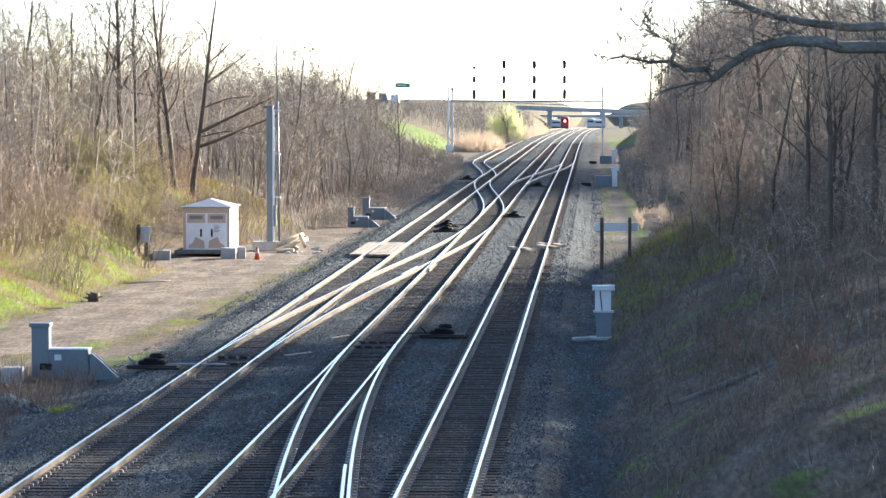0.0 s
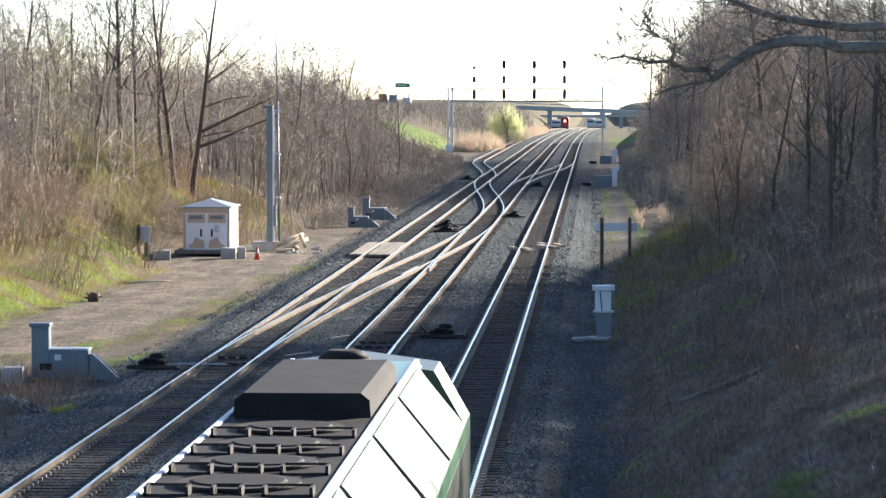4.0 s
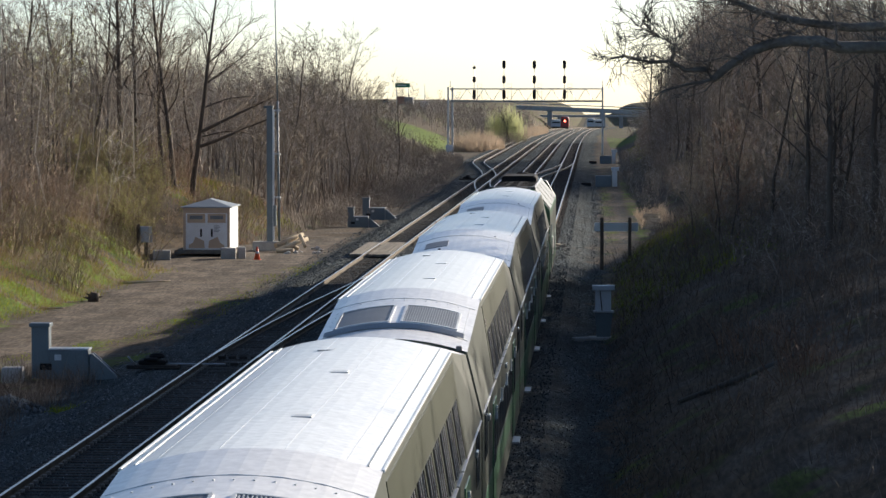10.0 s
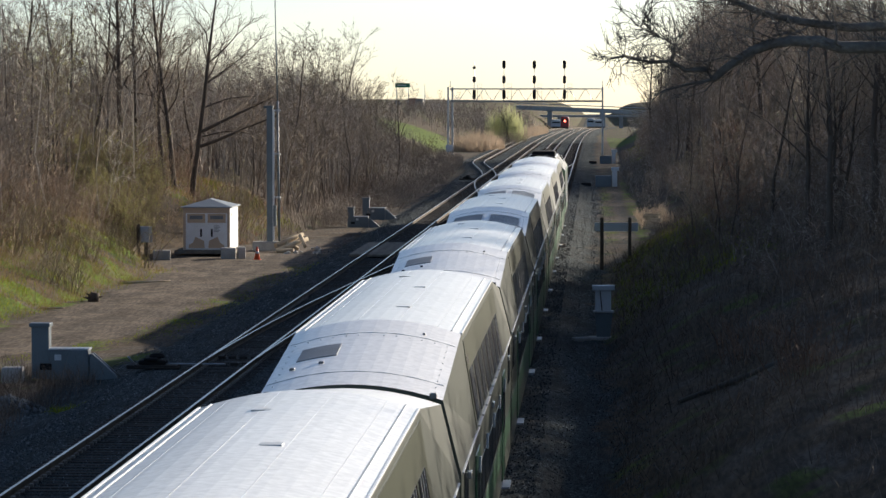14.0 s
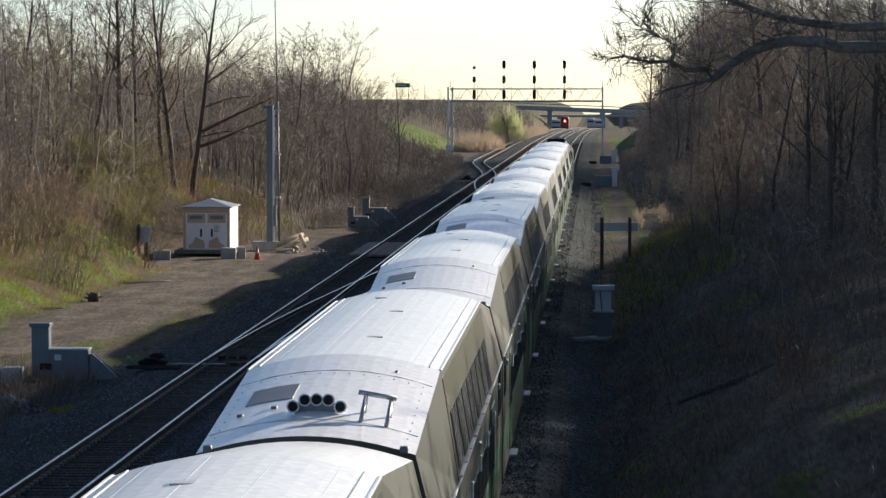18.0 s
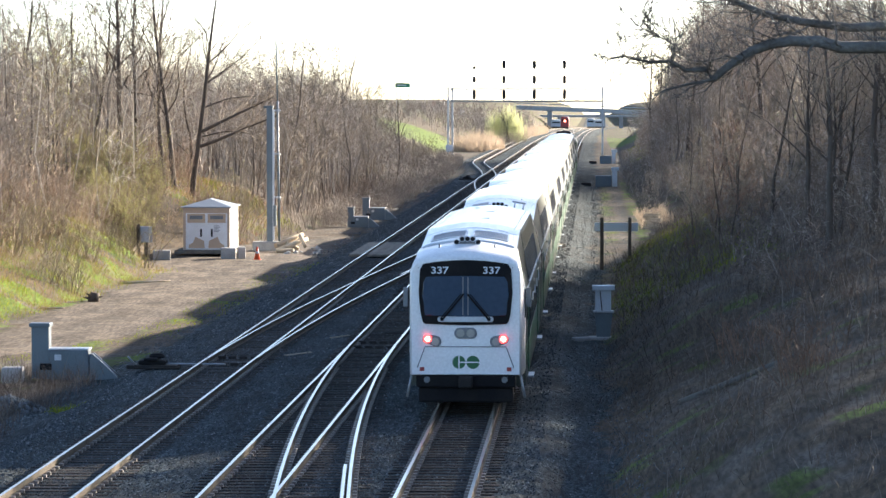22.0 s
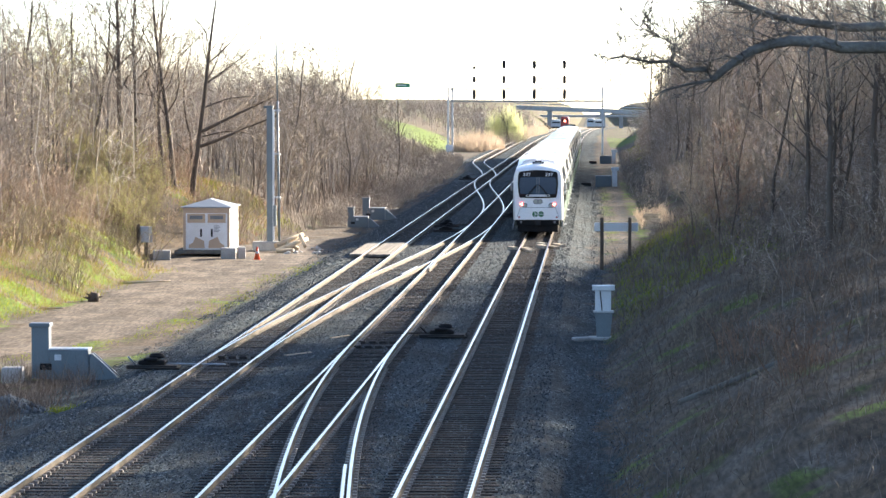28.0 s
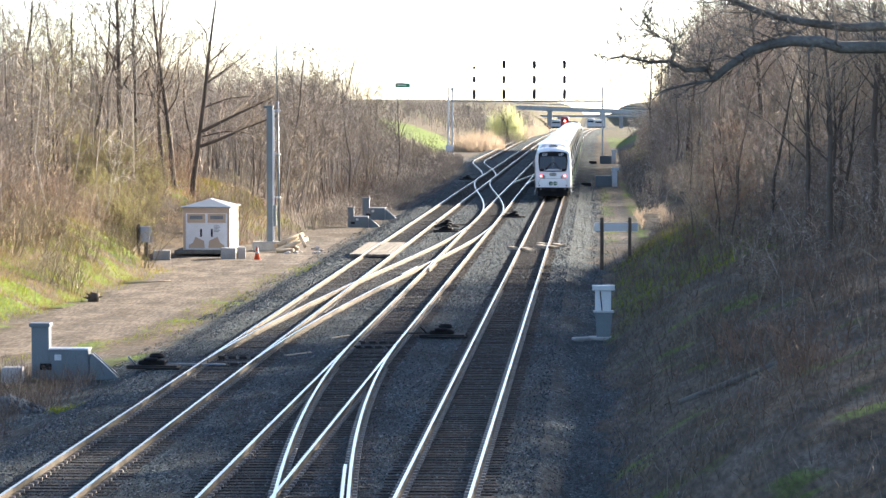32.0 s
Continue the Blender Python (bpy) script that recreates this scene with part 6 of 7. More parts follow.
def wood(name, x, y, h, rg, label, material=None, n1=8, n2=5, n3=3, wide=1.0, lean=0.10, low=0.2, seed=7):
    """A crowd of bare saplings that fork three times."""
    n = len(x)
    b0, w0 = place(x, y, 0.15), ways(rg, n, lean)
    i1 = np.repeat(np.arange(n), n1)
    t1 = low + (0.97 - low) * rg.uniform(0, 1, len(i1)) ** 0.75
    b1 = b0[i1] + w0[i1] * (h[i1] * t1)[:, None]
    w1 = unit(w0[i1] * 0.75 + rg.normal(size=(len(i1), 3)) * np.array([0.55, 0.55, 0.25]))
    l1 = h[i1] * rg.uniform(0.18, 0.42, len(i1)) * (1.1 - 0.5 * t1)
    i2 = np.repeat(np.arange(len(i1)), n2)
    t2 = rg.uniform(0.2, 1.0, len(i2))
    b2 = b1[i2] + w1[i2] * (l1[i2] * t2)[:, None]
    w2 = unit(w1[i2] * 0.7 + rg.normal(size=(len(i2), 3)) * 0.5 + np.array([0, 0, 0.12]))
    l2 = l1[i2] * rg.uniform(0.3, 0.6, len(i2))
    i3 = np.repeat(np.arange(len(i2)), n3)
    t3 = rg.uniform(0.2, 1.0, len(i3))
    b3 = b2[i3] + w2[i3] * (l2[i3] * t3)[:, None]
    w3 = unit(w2[i3] * 0.7 + rg.normal(size=(len(i3), 3)) * 0.6)
    l3 = l2[i3] * rg.uniform(0.35, 0.75, len(i3))
    d0 = wide ** 0.5 * (0.010 + 0.0058 * h) * rg.uniform(0.7, 1.4, n)
    slivers(name, [(b0, w0, h, d0, False), (b1, w1, l1, d0[i1] * 0.36, False), (b2, w2, l2, wide * rg.uniform(0.014, 0.023, len(i2)), True), (b3, w3, l3, wide * rg.uniform(0.010, 0.017, len(i3)), True)], material or THICKET, label, "thicket", seed)


rg = np.random.default_rng(12)
# left wood: high by the hut, sinking to low brush towards the signal bridge
n = 2500
y = rg.uniform(190, 480, n)
x = left_foot(y) - 1.2 - rg.uniform(0, 1, n) ** 1.25 * 42
crest = np.interp(-x / y, [0.040, 0.050, 0.056, 0.065, 0.073, 0.080, 0.088, 0.102, 0.117], [0.0, 1.4, 3.0, 6.0, 9.6, 12.0, 13.4, 14.2, 14.6])
h = np.clip(crest * (0.85 + 0.15 * np.sin(y * 0.21) * np.sin(x * 0.33)) * np.interp(y, [190, 300, 480], [0.92, 1.0, 1.06]) - ground_z(x, y), 0.8, 15) * rg.uniform(0.45, 1.0, n)
ok = ~((y < 206) & (x > -26.0))
wood("left_wood", x[ok], y[ok], h[ok], rg, "dense grey-brown bare wood along the line", n1=8, n3=2, wide=1.7, lean=0.14, seed=8)
n = 760
y = rg.uniform(120, 200, n)
x = left_foot(y) - 5.0 - rg.uniform(0, 1, n) * 26
ok = ~((y > 183) & (x > -25.0))
wood("bank_wood", x[ok], y[ok], rg.uniform(3.0, 12.5, n)[ok], rg, "bare saplings on the grass bank", n1=9, n3=2, wide=1.5, seed=9)
n = 1400
y = np.concatenate([rg.uniform(100, 160, 600), rg.uniform(160, 200, n - 600)])
x = left_foot(y) - np.where(y < 160, 3.6, 0.8) - rg.uniform(0, 1, n) ** 1.3 * 14
ok = ~((y > 184) & (x > -24.5))
wood("bank_brush", x[ok], y[ok], rg.uniform(0.6, 3.2, n)[ok], rg, "tangled reddish-brown brush on the grass bank", RED_BRUSH, n1=8, n2=4, n3=1, wide=1.3, lean=0.3, low=0.05, seed=10)
n = 40
y = rg.uniform(164, 204, n)
x = np.minimum(y * rg.uniform(-0.188, -0.135, n), -26.8)
wood("bank_birches", x, y, rg.uniform(5.0, 11.0, n), rg, "pale thin-stemmed birches among the brush", BIRCH, n1=8, n2=4, n3=1, wide=1.5, lean=0.12, low=0.25, seed=23)
n = 200
y = rg.uniform(173, 187, n)
x = np.minimum(y * rg.uniform(-0.166, -0.138, n), -25.8)
wood("budding_bushes", x, y, rg.uniform(1.2, 3.6, n), rg, "bushes with yellow-green spring shoots behind the hut", SHOOT, n1=9, n2=4, n3=2, wide=1.5, lean=0.25, low=0.08, seed=24)
# low brush and dry grass from the ballast's edge to the wood
n = 1300
y = 212 + 250 * rg.uniform(0, 1, n) ** 1.2
x = np.interp(y, [212, 240, 330, 430, 470], [-16.6, -15.4, -15.4, -17.6, -20]) - rg.uniform(0, 1, n) * 3.4
wood("line_brush", x, y, rg.uniform(0.4, 1.7, n), rg, "low dry brush along the ballast", THICKET, n1=8, n2=3, n3=1, wide=1.9, lean=0.25, low=0.05, seed=25)
# right wood: brush along the bank, thin between, tall in the distance
n = 330
y = rg.uniform(96, 172, n)
x = right_foot(y) + 4.5 + rg.uniform(0, 1, n) * 9
h = rg.uniform(0.5, 1.0, n) * np.interp(x - right_foot(y), [3, 6, 10, 15], [1.2, 2.4, 4.2, 5.0])
wood("right_hedge", x, y, h, rg, "bare brush on the shaded bank", RUDDY, n1=8, n2=5, n3=2, wide=1.7, lean=0.2, low=0.1, seed=11)
n = 640
y = rg.uniform(150, 300, n)
x = right_foot(y) + 3.0 + rg.uniform(0, 1, n) * 12
h = np.clip(sunny(x, y) - ground_z(x, y), 1.1, 12) * np.interp(x - right_foot(y), [3, 4, 8], [0.35, 0.55, 1.0]) * rg.uniform(0.45, 1.0, n)
wood("right_bank_wood", x, y, h, rg, "thin ruddy bare wood on the bank", RUDDY, n1=9, n2=5, n3=2, wide=1.7, lean=0.18, low=0.12, seed=12)
n = 720
y = rg.uniform(290, 480, n)
dx = rg.uniform(0, 1, n) ** 1.1 * 16
x = right_foot(y) + 2.5 + dx
h = rg.uniform(0.5, 1.0, n) * np.interp(dx, [0, 2, 4, 8, 13, 20], [2.5, 6.5, 11.5, 16.5, 19.0, 20.0])
wood("right_far_wood", x, y, h, rg, "dense tall bare wood along the line", RUDDY, n1=10, n2=5, n3=2, wide=2.2, seed=13)
n = 430
y = rg.uniform(330, 440, n)
x = y * rg.uniform(0.07, 0.114, n)
wood("right_back_wood", x, y, rg.uniform(0.75, 1.0, n) * 20 - ground_z(x, y), rg, "tall bare trees behind the bank", n1=12, n2=4, n3=1, wide=3.0, low=0.15, seed=19)
n = 700
y = rg.uniform(235, 470, n)
x = right_foot(y) - 0.3 + rg.uniform(0, 1, n) * 4.5
wood("right_slope_brush", x, y, rg.uniform(0.5, 1.9, n), rg, "low ruddy brush on the slope beside the path", THICKET, n1=8, n2=3, n3=1, wide=2.0, lean=0.3, low=0.05, seed=22)
# unseen wood on top of the bank, added to keep the near line in shade
n = 215
y = rg.uniform(98, 138, n)
x = rg.uniform(14, 24, n)
wood("right_high_wood", x, y, (15.0 - ground_z(x, y)) * rg.uniform(0.7, 1.0, n), rg, "tall bare wood out of view, added for shade", n1=10, n2=4, n3=1, wide=3.0, low=0.35, seed=20)
n = 680
y = 40 + 130 * rg.uniform(0, 1, n) ** 1.15
x = np.maximum(10.0, 0.0945 * y + 0.5) + rg.uniform(0, 1, n) * 10
wood("right_upper_wood", x, y, np.clip(np.minimum(8.4 + 0.42 * (x - 10), sunny(x, y)) - ground_z(x, y), 1.5, 12) * rg.uniform(0.8, 1.0, n), rg, "close bare wood on the bank, out of view, added for shade", RUDDY, n1=12, n2=5, n3=2, wide=2.6, low=0.1, seed=16)
n = 5200
y = 60 + rg.uniform(0, 1, n) ** 1.1 * 170
x = right_foot(y) + 0.3 + rg.uniform(0, 1, n) ** 0.8 * 10
keep = np.sin(x * 1.7 + np.sin(y * 0.33) * 2) * np.sin(y * 0.41 + 1.3) > rg.uniform(-1.2, 0.55, n)
x, y = x[keep], y[keep]
h = rg.uniform(0.5, 1.5, len(x)) * np.interp(x - right_foot(y), [0, 2, 6], [0.5, 1.0, 1.6]) * np.interp(y, [60, 100], [0.5, 1.0])
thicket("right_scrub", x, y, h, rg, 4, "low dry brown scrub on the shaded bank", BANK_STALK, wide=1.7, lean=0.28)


def turf(name, x, y, hmin, hmax, material, label, seed, spread=0.35, width=0.012):
    r = np.random.default_rng(seed)
    n = len(x)
    ribbons(name, place(x, y), ways(r, n, spread), r.uniform(hmin, hmax, n), width * r.uniform(0.7, 1.5, n), material, label, "grass", 0.6, seed)


def clumped(r, n, x0, x1, y0, y1, size, foot):
    cx, cy = r.uniform(x0, x1, n // 14), r.uniform(y0, y1, n // 14)
    k = r.integers(0, len(cx), n)
    y = cy[k] + r.normal(size=n) * size
    return foot(y) + cx[k] + r.normal(size=n) * size * 0.6, y


x, y = clumped(rg, 42000, -11, 0.3, 85, 190, 0.5, left_foot)
turf("left_dry_grass", x, y, 0.15, 0.6, DRY, "dry straw-coloured grass on the sunny bank", 21)
x, y = clumped(rg, 31000, -9, 0.6, 85, 168, 0.45, left_foot)
turf("left_green_grass", x, y, 0.10, 0.38, FRESH, "fresh green grass on the sunny bank", 22)
n = 2600
y = rg.uniform(100, 166, n)
x = left_foot(y) - 2.0 - rg.uniform(0, 1, n) ** 1.2 * 10
thicket("left_tan_scrub", x, y, rg.uniform(0.4, 1.7, n), rg, 3, "dry tan stalks and scrub on the sunny bank", material=DRY, wide=0.9)
n = 4500
y = rg.uniform(186, 210, n)
x = rg.uniform(-30, -20.6, n)
turf("leaf_litter_mound", x, y, 0.1, 0.5, LEAF_LITTER, "reddish-brown leaf litter on the mound", 30, 0.9, 0.05)
x, y = clumped(rg, 6000, -6, -0.2, 186, 208, 0.5, left_foot)
turf("mound_green_grass", x, y, 0.15, 0.45, FRESH, "fresh grass on the mound behind the hut", 34)
for _ in range(16):
    yy = rng.uniform(132, 164)
    plant(BRUSH[3], -22.6 - rng.uniform(0, 4.5), yy, rng.uniform(0.7, 1.2))
for _ in range(30):
    yy = rng.uniform(174, 186)
    plant(BRUSH[3], min(yy * rng.uniform(-0.163, -0.135), -26.2), yy, rng.uniform(0.7, 1.4))
for _ in range(5):
    yy = rng.uniform(168, 186)
    plant(SMALL[3], yy * rng.uniform(-0.19, -0.17), yy, rng.uniform(1.0, 1.35))
for _ in range(34):
    yy = rng.uniform(196, 330)
    plant(rng.choice(SMALL[:3]), min(yy * rng.uniform(-0.14, -0.068), float(left_foot(yy)) - 2.0), yy, rng.uniform(0.75, 1.1) * float(np.interp(yy, [196, 330], [1.0, 1.2])))
x, y = clumped(rg, 30000, -0.1, 11, 45, 225, 0.45, right_foot)
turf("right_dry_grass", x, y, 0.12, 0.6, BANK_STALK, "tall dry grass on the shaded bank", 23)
x, y = clumped(rg, 16000, 0.4, 6.5, 112, 206, 0.55, right_foot)
turf("right_green_grass", x, y, 0.1, 0.35, FRESH, "patches of green grass on the bank", 24)
x, y = clumped(rg, 2400, -1.2, 0.5, 92, 162, 0.35, lambda y: np.interp(y, [60, 100, 107, 115, 150, 170, 190], [-25, -19, -17.2, -15.6, -14.9, -14.0, -12.5]))
turf("verge_green_grass", x, y, 0.06, 0.22, FRESH, "thin green grass along the dirt road", 25)
n = 260
x, y = -14.6 + rg.normal(size=n) * 0.22, 85.4 + rg.normal(size=n) * 0.4
turf("near_green_tuft", x, y, 0.08, 0.22, FRESH, "small tuft of fresh green grass by the ballast", 37)
x, y = clumped(rg, 5000, -3.5, 0.2, 72, 97, 0.4, lambda y: -15.3 + 0 * y)
turf("verge_dry_weeds", x, y, 0.25, 0.9, BANK_STALK, "dry brown weeds beside the ballast", 26)
n = 5200
y = rg.uniform(186, 300, n)
x = left_foot(y) - rg.uniform(-0.8, 3.0, n)
turf("tall_dry_grass", x, y, 0.5, 1.7, BANK_STALK, "tall dry grass below the wood", 27, 0.16, 0.016)
n = 5000
a, r_ = rg.uniform(0, 6.28, n), np.sqrt(rg.uniform(0, 1, n))
x, y = -20.2 + np.cos(a) * r_ * 4.9, 548 + np.sin(a) * r_ * 16
ribbons("reed_bed", place(x, y), ways(rg, n, 0.16), (3.9 - 2.2 * r_ ** 2) * rg.uniform(0.55, 1.05, n), rg.uniform(0.04, 0.09, n), REED, "clump of tall tan reeds", "reeds", 0.4, 28)
n = 1500
y = rg.uniform(690, 860, n)
x = np.interp(y, [690, 860], [-15.5, -13.5]) - rg.uniform(0, 1, n) ** 2 * 5 + line_bend(y)
ribbons("far_reeds", place(x, y), ways(rg, n, 0.15), rg.uniform(1.2, 3.2, n), rg.uniform(0.06, 0.12, n), REED, "distant drift of tan reeds", "reeds", 0.4, 36)
x, y = clumped(rg, 1500, 0.6, 6, 400, 520, 1.2, right_foot)
turf("far_green_grass", x, y, 0.1, 0.22, FRESH, "green grass on the distant bank", 35, 0.5, 0.05)
n = 1000
y = rg.uniform(208, 236, n)
x = right_foot(y) + rg.uniform(-1.3, 0.9, n)
turf("path_reeds", x, y, 0.35, 1.0, REED, "tan reeds beside the path", 29, 0.15, 0.02)

# near weeping willow in the distance, yellow-green
rw = random.Random(33)
wl = thing("willow_tree", pose(-17.4, 650, gz(-17.4, 650) - 0.2), "yellow-green weeping willow by the line", "tree")
tk = Tubes()
tk.limb(crooked(rw, Vector((0, 0, -0.3)), Vector((0, 0, 1)), 5.5, 5, 0.08), 0.45, 0.2, 7)
tips = []
for k in range(16):
    a = k * 2.4
    lp = crooked(rw, Vector((0, 0, 3.5 + 0.1 * k)), Vector((math.cos(a), math.sin(a), 0.9)), rw.uniform(3, 5), 4, 0.15)
    tk.limb(lp, 0.14, 0.03, 5)
    tips += lp[1:]
o = new("trunk", tk.mesh("trunk", BARK))
o.parent = wl
nn = 1000
q = unit(rg.normal(size=(nn, 3)) * np.array([1, 1, 0.8])) * rg.uniform(0.3, 1.0, (nn, 1))
lobe = rg.integers(0, 6, nn)
q = q * np.array([1.0, 0.72, 0.62, 0.8, 0.55, 0.66])[lobe][:, None] + np.array([(0, 0, 0), (-0.5, 0.2, 0.0), (0.5, -0.2, -0.05), (0.1, -0.4, 0.1), (-0.95, 0.1, -0.3), (0.2, 0.5, 0.2)])[lobe]
base = np.stack([q[:, 0] * 3.3, q[:, 1] * 3.9, 4.2 + np.abs(q[:, 2]) * 5.0 - 1.1 * np.abs(q[:, 0])], 1) + rg.normal(size=(nn, 3)) * 0.45
down = ways(rg, nn, 0.12) * np.array([1, 1, -1])
ob, _, _ = ribbons("crown", base, down, np.where(rg.uniform(0, 1, nn) < 0.8, base[:, 2] + 0.6 - rg.uniform(0.0, 1.6, nn), rg.uniform(1.5, 4.0, nn)), np.full(nn, 0.055), WILLOW, "", "", 0.1, 31)
ob.parent = wl
for key in ("label", "category", "kind"):
    if key in ob:
        del ob[key]

# scrub at the willow's foot and along the far line
for _ in range(26):
    yy = rng.uniform(590, 690)
    plant(rng.choice(BRUSH[:3]), -14.0 - rng.uniform(0, 9) + float(line_bend(yy)), yy, rng.uniform(0.7, 1.1), label="tan brush beside the distant line")

# bough of a near tree reaching in from the right
NEAR = 0.55
bt = thing("tree", pose(3.41, 24.2, gz(3.41, 24.2)), "near dark tree with a crooked overhanging bough", "tree")
z0 = gz(3.41, 24.2)
tk, cr = Tubes(), Tubes()
rb = random.Random(77)
tk.limb([Vector((0, 0, -0.3)), Vector((0.1, 0, 3)), Vector((0.0, 0, 6.5)), Vector((0.3, 0, 10)), Vector((0.2, 0.2, 14))], 0.17, 0.06, 9)


def local(x, y, z):
    return Vector((x * NEAR - 3.41, y * NEAR - 24.2, CAM_Z + (z - CAM_Z) * NEAR - z0))


def bough(pts, r0, r1, twigs, tw_len):
    pts = [local(*p) for p in pts]
    r0, r1, tw_len = r0 * NEAR, r1 * NEAR, tw_len * NEAR
    tk.limb(pts, r0, r1, 7)
    for _ in range(twigs):
        q = rb.randrange(len(pts) - 1)
        p = pts[q].lerp(pts[q + 1], rb.random())
        d = (pts[q + 1] - pts[q]).normalized() + Vector((rb.gauss(0, 0.5), rb.gauss(0, 0.8), rb.gauss(0.25, 0.6)))
        l1 = crooked(rb, p, d.normalized(), tw_len * rb.uniform(0.5, 1.2), 4, 0.28)
        cr.limb(l1, min(r1 * 0.35, 0.007) + 0.002, 0.002, 4)
        for _ in range(8):
            s = rb.randrange(1, 4)
            d = (l1[s + 1] - l1[s]).normalized() + Vector((rb.gauss(0, 0.6), rb.gauss(0, 0.6), rb.gauss(0.1, 0.6)))
            cr.limb(crooked(rb, l1[s], d.normalized(), tw_len * rb.uniform(0.2, 0.5), 3, 0.3), 0.003, 0.0014, 3)


bough([(6.2, 44, 8.35), (4.9, 44, 8.62), (4.2, 44, 8.72), (3.45, 44, 8.72), (3.15, 44, 8.80), (2.75, 44, 8.81), (2.45, 44, 8.76), (2.2, 44, 8.66), (2.0, 44, 8.53), (1.82, 44, 8.40), (1.68, 44, 8.27)], 0.10, 0.055, 34, 1.0)
bough([(1.68, 44, 8.27), (1.57, 44, 8.42), (1.3, 44, 8.40), (1.08, 44, 8.53), (0.8, 44, 8.51), (0.45, 44, 8.60), (0.2, 44, 8.55)], 0.045, 0.012, 40, 0.6)
bough([(1.68, 44, 8.27), (1.3, 44, 8.2), (1.0, 44, 8.12), (0.85, 44, 8.05)], 0.025, 0.008, 4, 0.4)
bough([(1.1, 44, 8.5), (1.15, 44, 8.75), (0.85, 44, 8.9), (0.7, 44, 9.1)], 0.03, 0.01, 36, 0.7)
bough([(6.2, 44, 9.0), (4.6, 44.3, 9.05), (3.6, 44.3, 9.0), (2.95, 44.3, 9.08), (2.4, 44.3, 9.2), (1.9, 44.3, 9.4), (1.5, 44.3, 9.8)], 0.085, 0.03, 44, 1.0)
for nm, tb, mm in (("trunk", tk, BOUGH), ("crown", cr, BOUGH)):
    o = new(nm, tb.mesh(nm, mm))
    o.parent = bt

n = 900
y = rg.uniform(640, 860, n)
x = -rg.uniform(17, 46, n) + line_bend(y)
wood("willow_side_wood", x, y, np.clip(8.9 - ground_z(x, y), 1.0, 7.0) * rg.uniform(0.5, 1.0, n), rg, "distant grey-brown trees behind the willow", n1=7, n2=3, n3=1, wide=4.0, low=0.1, seed=17)
n = 620
y = rg.uniform(485, 690, n)
x = y * rg.uniform(0.0145, 0.046, n)
wood("bridge_side_wood", x, y, rg.uniform(0.6, 1.0, n) * np.interp(x / y, [0.0145, 0.02, 0.027, 0.04], [2.5, 6.0, 10.5, 14.0]), rg, "distant bare trees beside the overpass", n1=7, n2=3, n3=1, wide=4.0, low=0.1, seed=18)
n = 1800
y = rg.uniform(600, 1150, n)
left = rg.uniform(0, 1, n) < 0.7
x = np.where(left, -rg.uniform(40, 130, n), rg.uniform(8, 60, n)) + line_bend(y)
wood("far_woods", x, y, np.where(left, np.clip(8.6 - ground_z(x, y), 0.5, 5.0), 5.5) * rg.uniform(0.4, 1.0, n), rg, "distant bare woods on the slopes", n1=6, n2=3, n3=1, wide=4.0, seed=14)


# ---- ties and fastenings: nearest as pieces, the rest joined ----
def tie_mesh(w):
    bm = boxed(-w / 2, w / 2, -0.115, 0.115, -0.20, 0.0)
    me = bpy.data.meshes.new("tie")
    bm.to_mesh(me)
    bm.free()
    me.materials.append(TIE)
    return me


TIE_MESHES = [tie_mesh(2.4), tie_mesh(2.46)]
rt = random.Random(3)


def lay_ties(tr, centre, y0, y1, singles, z=-0.172, skip=None):
    y, k, far = y0, 0, []
    while y < y1:
        if skip is None or not skip(y):
            x = centre(y) + rt.uniform(-0.05, 0.05)
            if k < singles:
                o = new("tie", TIE_MESHES[rt.randrange(2)])
                o.matrix_basis = pose(x, y, z + rt.uniform(-0.008, 0.004) + float(line_z(y)), 0, 0, rt.uniform(-0.7, 0.7))
                o.parent = tr
                k += 1
            else:
                far.append((x, y, float(line_z(y)) + z))
        y += 0.53 * rt.uniform(0.95, 1.05)
    if far:
        v, f = [], []
        for x, y, zz in far:
            n = len(v)
            v += [(x + i * 1.22, y + j * 0.115, zz - d) for d in (0, 0.15) for i, j in ((-1, -1), (1, -1), (1, 1), (-1, 1))]
            f += [(n, n + 1, n + 2, n + 3), (n, n + 4, n + 5, n + 1), (n + 1, n + 5, n + 6, n + 2), (n + 2, n + 6, n + 7, n + 3), (n + 3, n + 7, n + 4, n)]
        me = bpy.data.meshes.new("far_ties")
        me.from_pydata(v, [], f)
        me.materials.append(TIE)
        o = new("far_ties", me)
        o.parent = tr
        tagged(o, kind="stuff")


lay_ties(TRACKS[0][0], TRACKS[0][1], 58, 620, 290)
lay_ties(TRACKS[1][0], TRACKS[1][1], 58, 620, 290)
lay_ties(TRACKS[2][0], TRACKS[2][1], 58, 620, 290, -0.178, skip=lambda y: 163.5 < y < 178)
lay_ties(TRACKS[3][0], TRACKS[3][1], 440, 620, 0)
lay_ties(TRACKS[7][0], near_branch, 58, 92, 70, -0.182)
lay_ties(TRACKS[4][0], crossing_over(X3, 92, X2, 207), 120, 185, 120, -0.182)

# spikes and plates on both sides of the near rails
bm_v, bm_f = [], []
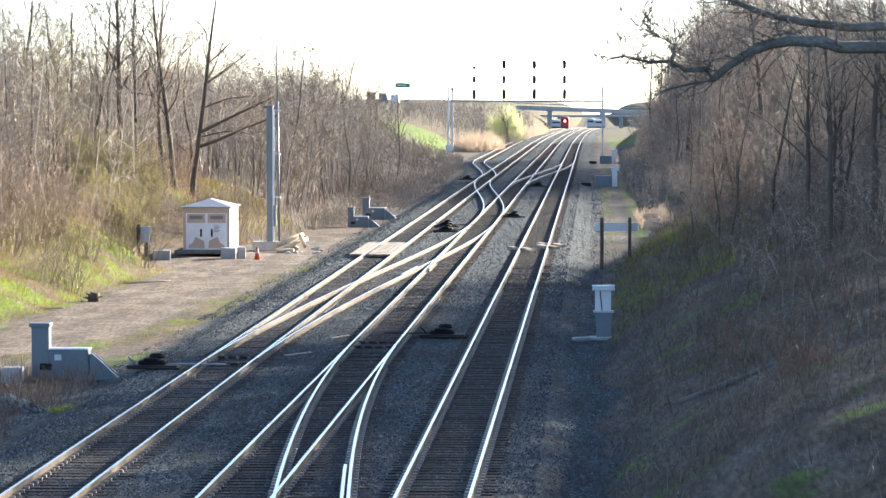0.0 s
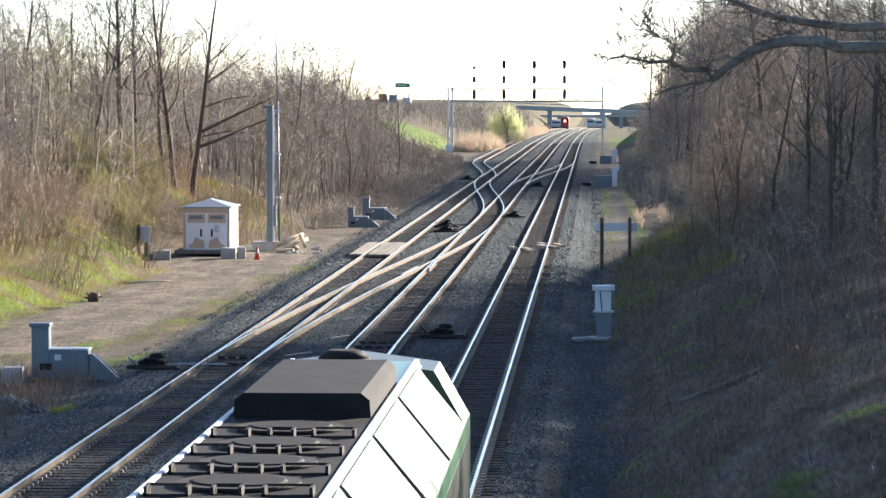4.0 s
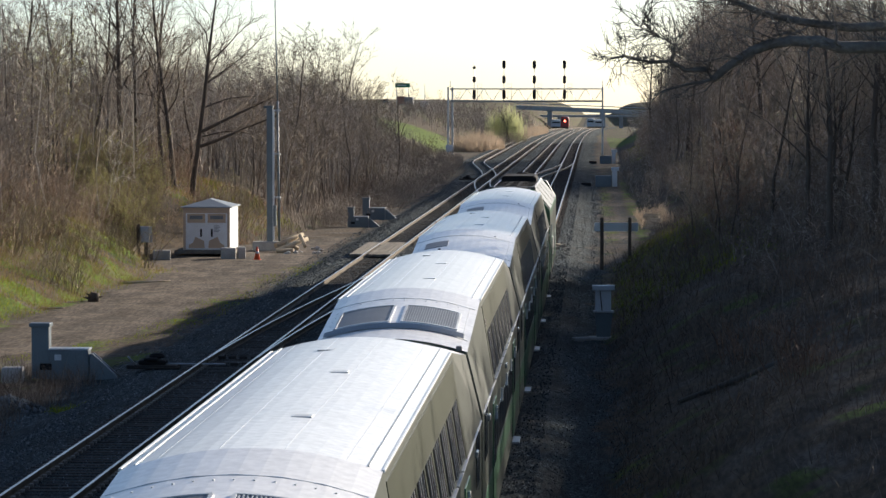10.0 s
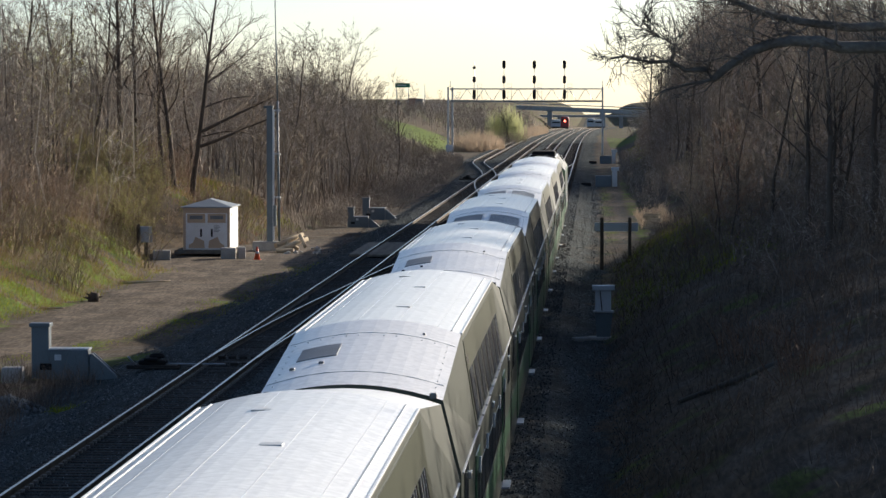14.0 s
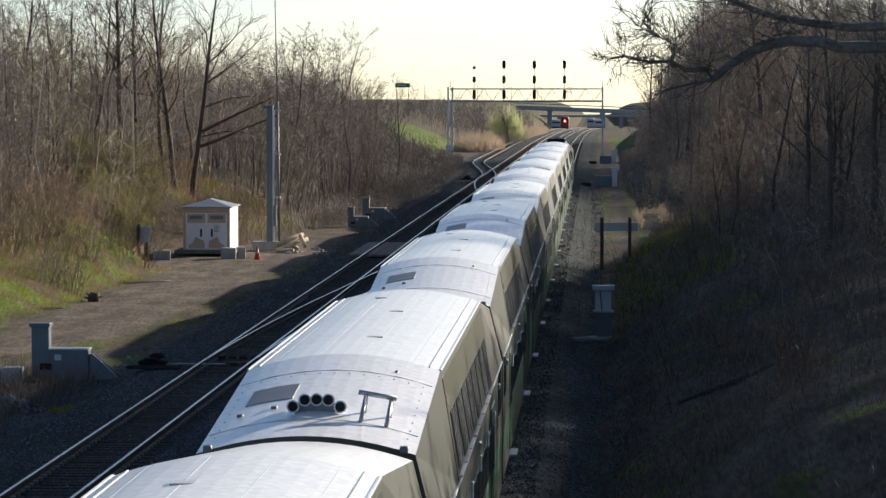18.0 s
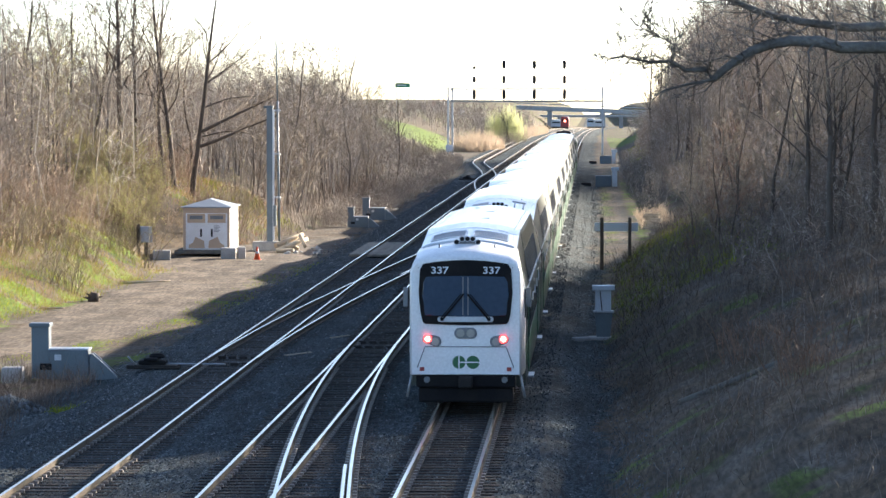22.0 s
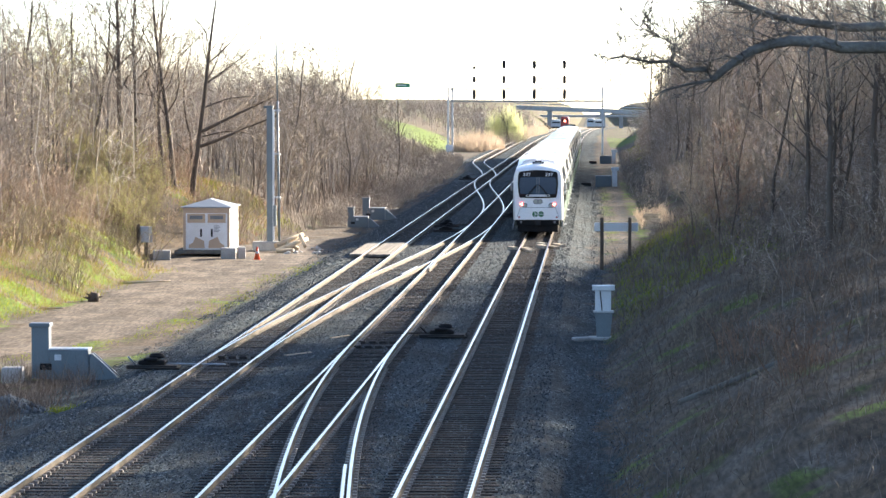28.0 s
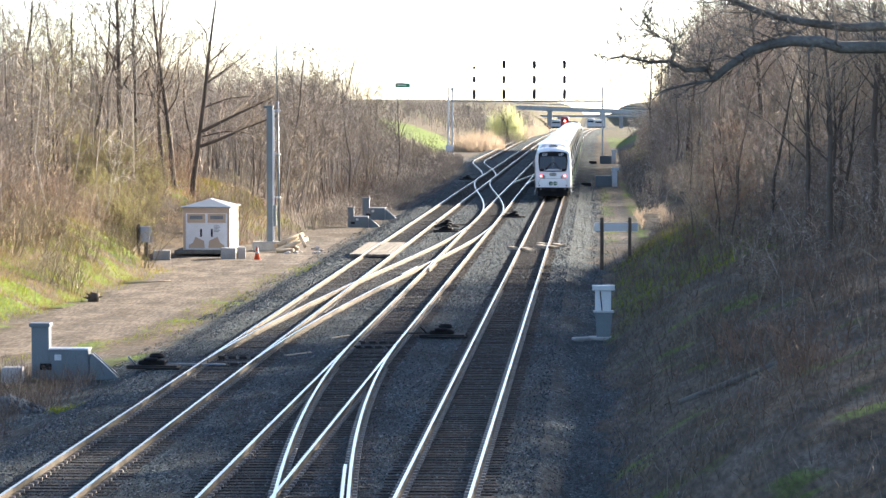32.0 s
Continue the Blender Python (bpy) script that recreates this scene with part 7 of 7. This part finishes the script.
for c, y0, y1 in ((straight(X1), 60, 135), (straight(X2), 60, 130), (straight(X3), 62, 130), (near_branch, 60, 95)):
    y = y0
    while y < y1:
        for off in (-GAUGE / 2, GAUGE / 2):
            for s in (-0.12, 0.12):
                x = c(y) + off + s
                n = len(bm_v)
                a, b, z0, z1 = 0.045, 0.055, -0.175, -0.115
                bm_v += [(x - a, y - b, z0), (x + a, y - b, z0), (x + a, y + b, z0), (x - a, y + b, z0), (x - a, y - b, z1), (x + a, y - b, z1), (x + a, y + b, z1), (x - a, y + b, z1)]
                bm_f += [(n + 4, n + 5, n + 6, n + 7), (n, n + 1, n + 5, n + 4), (n + 1, n + 2, n + 6, n + 5), (n + 2, n + 3, n + 7, n + 6), (n + 3, n, n + 4, n + 7)]
        y += 0.53
me = bpy.data.meshes.new("rail_fastenings")
me.from_pydata(bm_v, [], bm_f)
me.materials.append(SPIKE)
o = new("rail_fastenings", me)
o.parent = TRACKS[0][0]
tagged(o, "steel spikes and clips along the rails", kind="stuff")

# loose ballast stones standing proud of the bed
CRUSHED = blades("crushed_stone", [(0.032, 0.042, 0.05), (0.075, 0.09, 0.10), (0.045, 0.056, 0.065), (0.13, 0.15, 0.16), (0.04, 0.05, 0.058), (0.27, 0.285, 0.29)], 0.85, 0.0)


def loose_stones(name, n, y, smallest, largest, label):
    x = rg.uniform(-15.4, 0.4, n)
    x = x + np.where(x > -1.2, np.abs(rg.normal(size=n)) * 0.8, 0)
    s = rg.uniform(smallest, largest, n)
    a = rg.uniform(0, 6.28, n)
    top = np.stack([x + rg.normal(size=n) * 0.02, y + rg.normal(size=n) * 0.02, ground_z(x, y) + s * rg.uniform(0.5, 1.1, n)], 1)
    ring = [np.stack([x + np.cos(a + k * 2.09) * s, y + np.sin(a + k * 2.09) * s, ground_z(x, y) - 0.01], 1) for k in range(3)]
    v = np.stack([top] + ring, 1).reshape(-1, 3)
    k = np.arange(n)[:, None, None] * 4
    f = (k + np.array([(0, 1, 2), (0, 2, 3), (0, 3, 1)])[None]).reshape(-1, 3)
    me = bpy.data.meshes.new(name)
    me.from_pydata(v.tolist(), [], f.tolist())
    me.materials.append(CRUSHED)
    tagged(new(name, me), label, "ballast", kind="stuff")


loose_stones("ballast_stones", 56000, 60 + rg.uniform(0, 1, 56000) ** 1.6 * 75, 0.018, 0.042, "loose crushed grey ballast stones")
loose_stones("coarse_ballast_stones", 60000, 122 + rg.uniform(0, 1, 60000) ** 1.3 * 200, 0.02, 0.06, "coarse crushed stones on the sunlit ballast")


def front_of_coaches(t):
    """Distance along the line of the plane between locomotive and first coach."""
    s = t - 13
    return 179.3 + (17.26 * s if s < 0 else 17.8 * s)


def motions():
    times = [i * 1.0 for i in range(0, 33)]
    for ob, back in [(LOCO, 0.0)] + TRAIN:
        walk(ob, [(t, pose(X1 - 0.03, front_of_coaches(t) + back, 0)) for t in times])

    for ob, x, v in HIGHWAY:
        y = 850.0
        walk(ob, [(t, pose(x + v * t, y, gz(x + v * t, y) + 0.02, 0, 0, 90)) for t in (0.0, 32.0)])


motions()
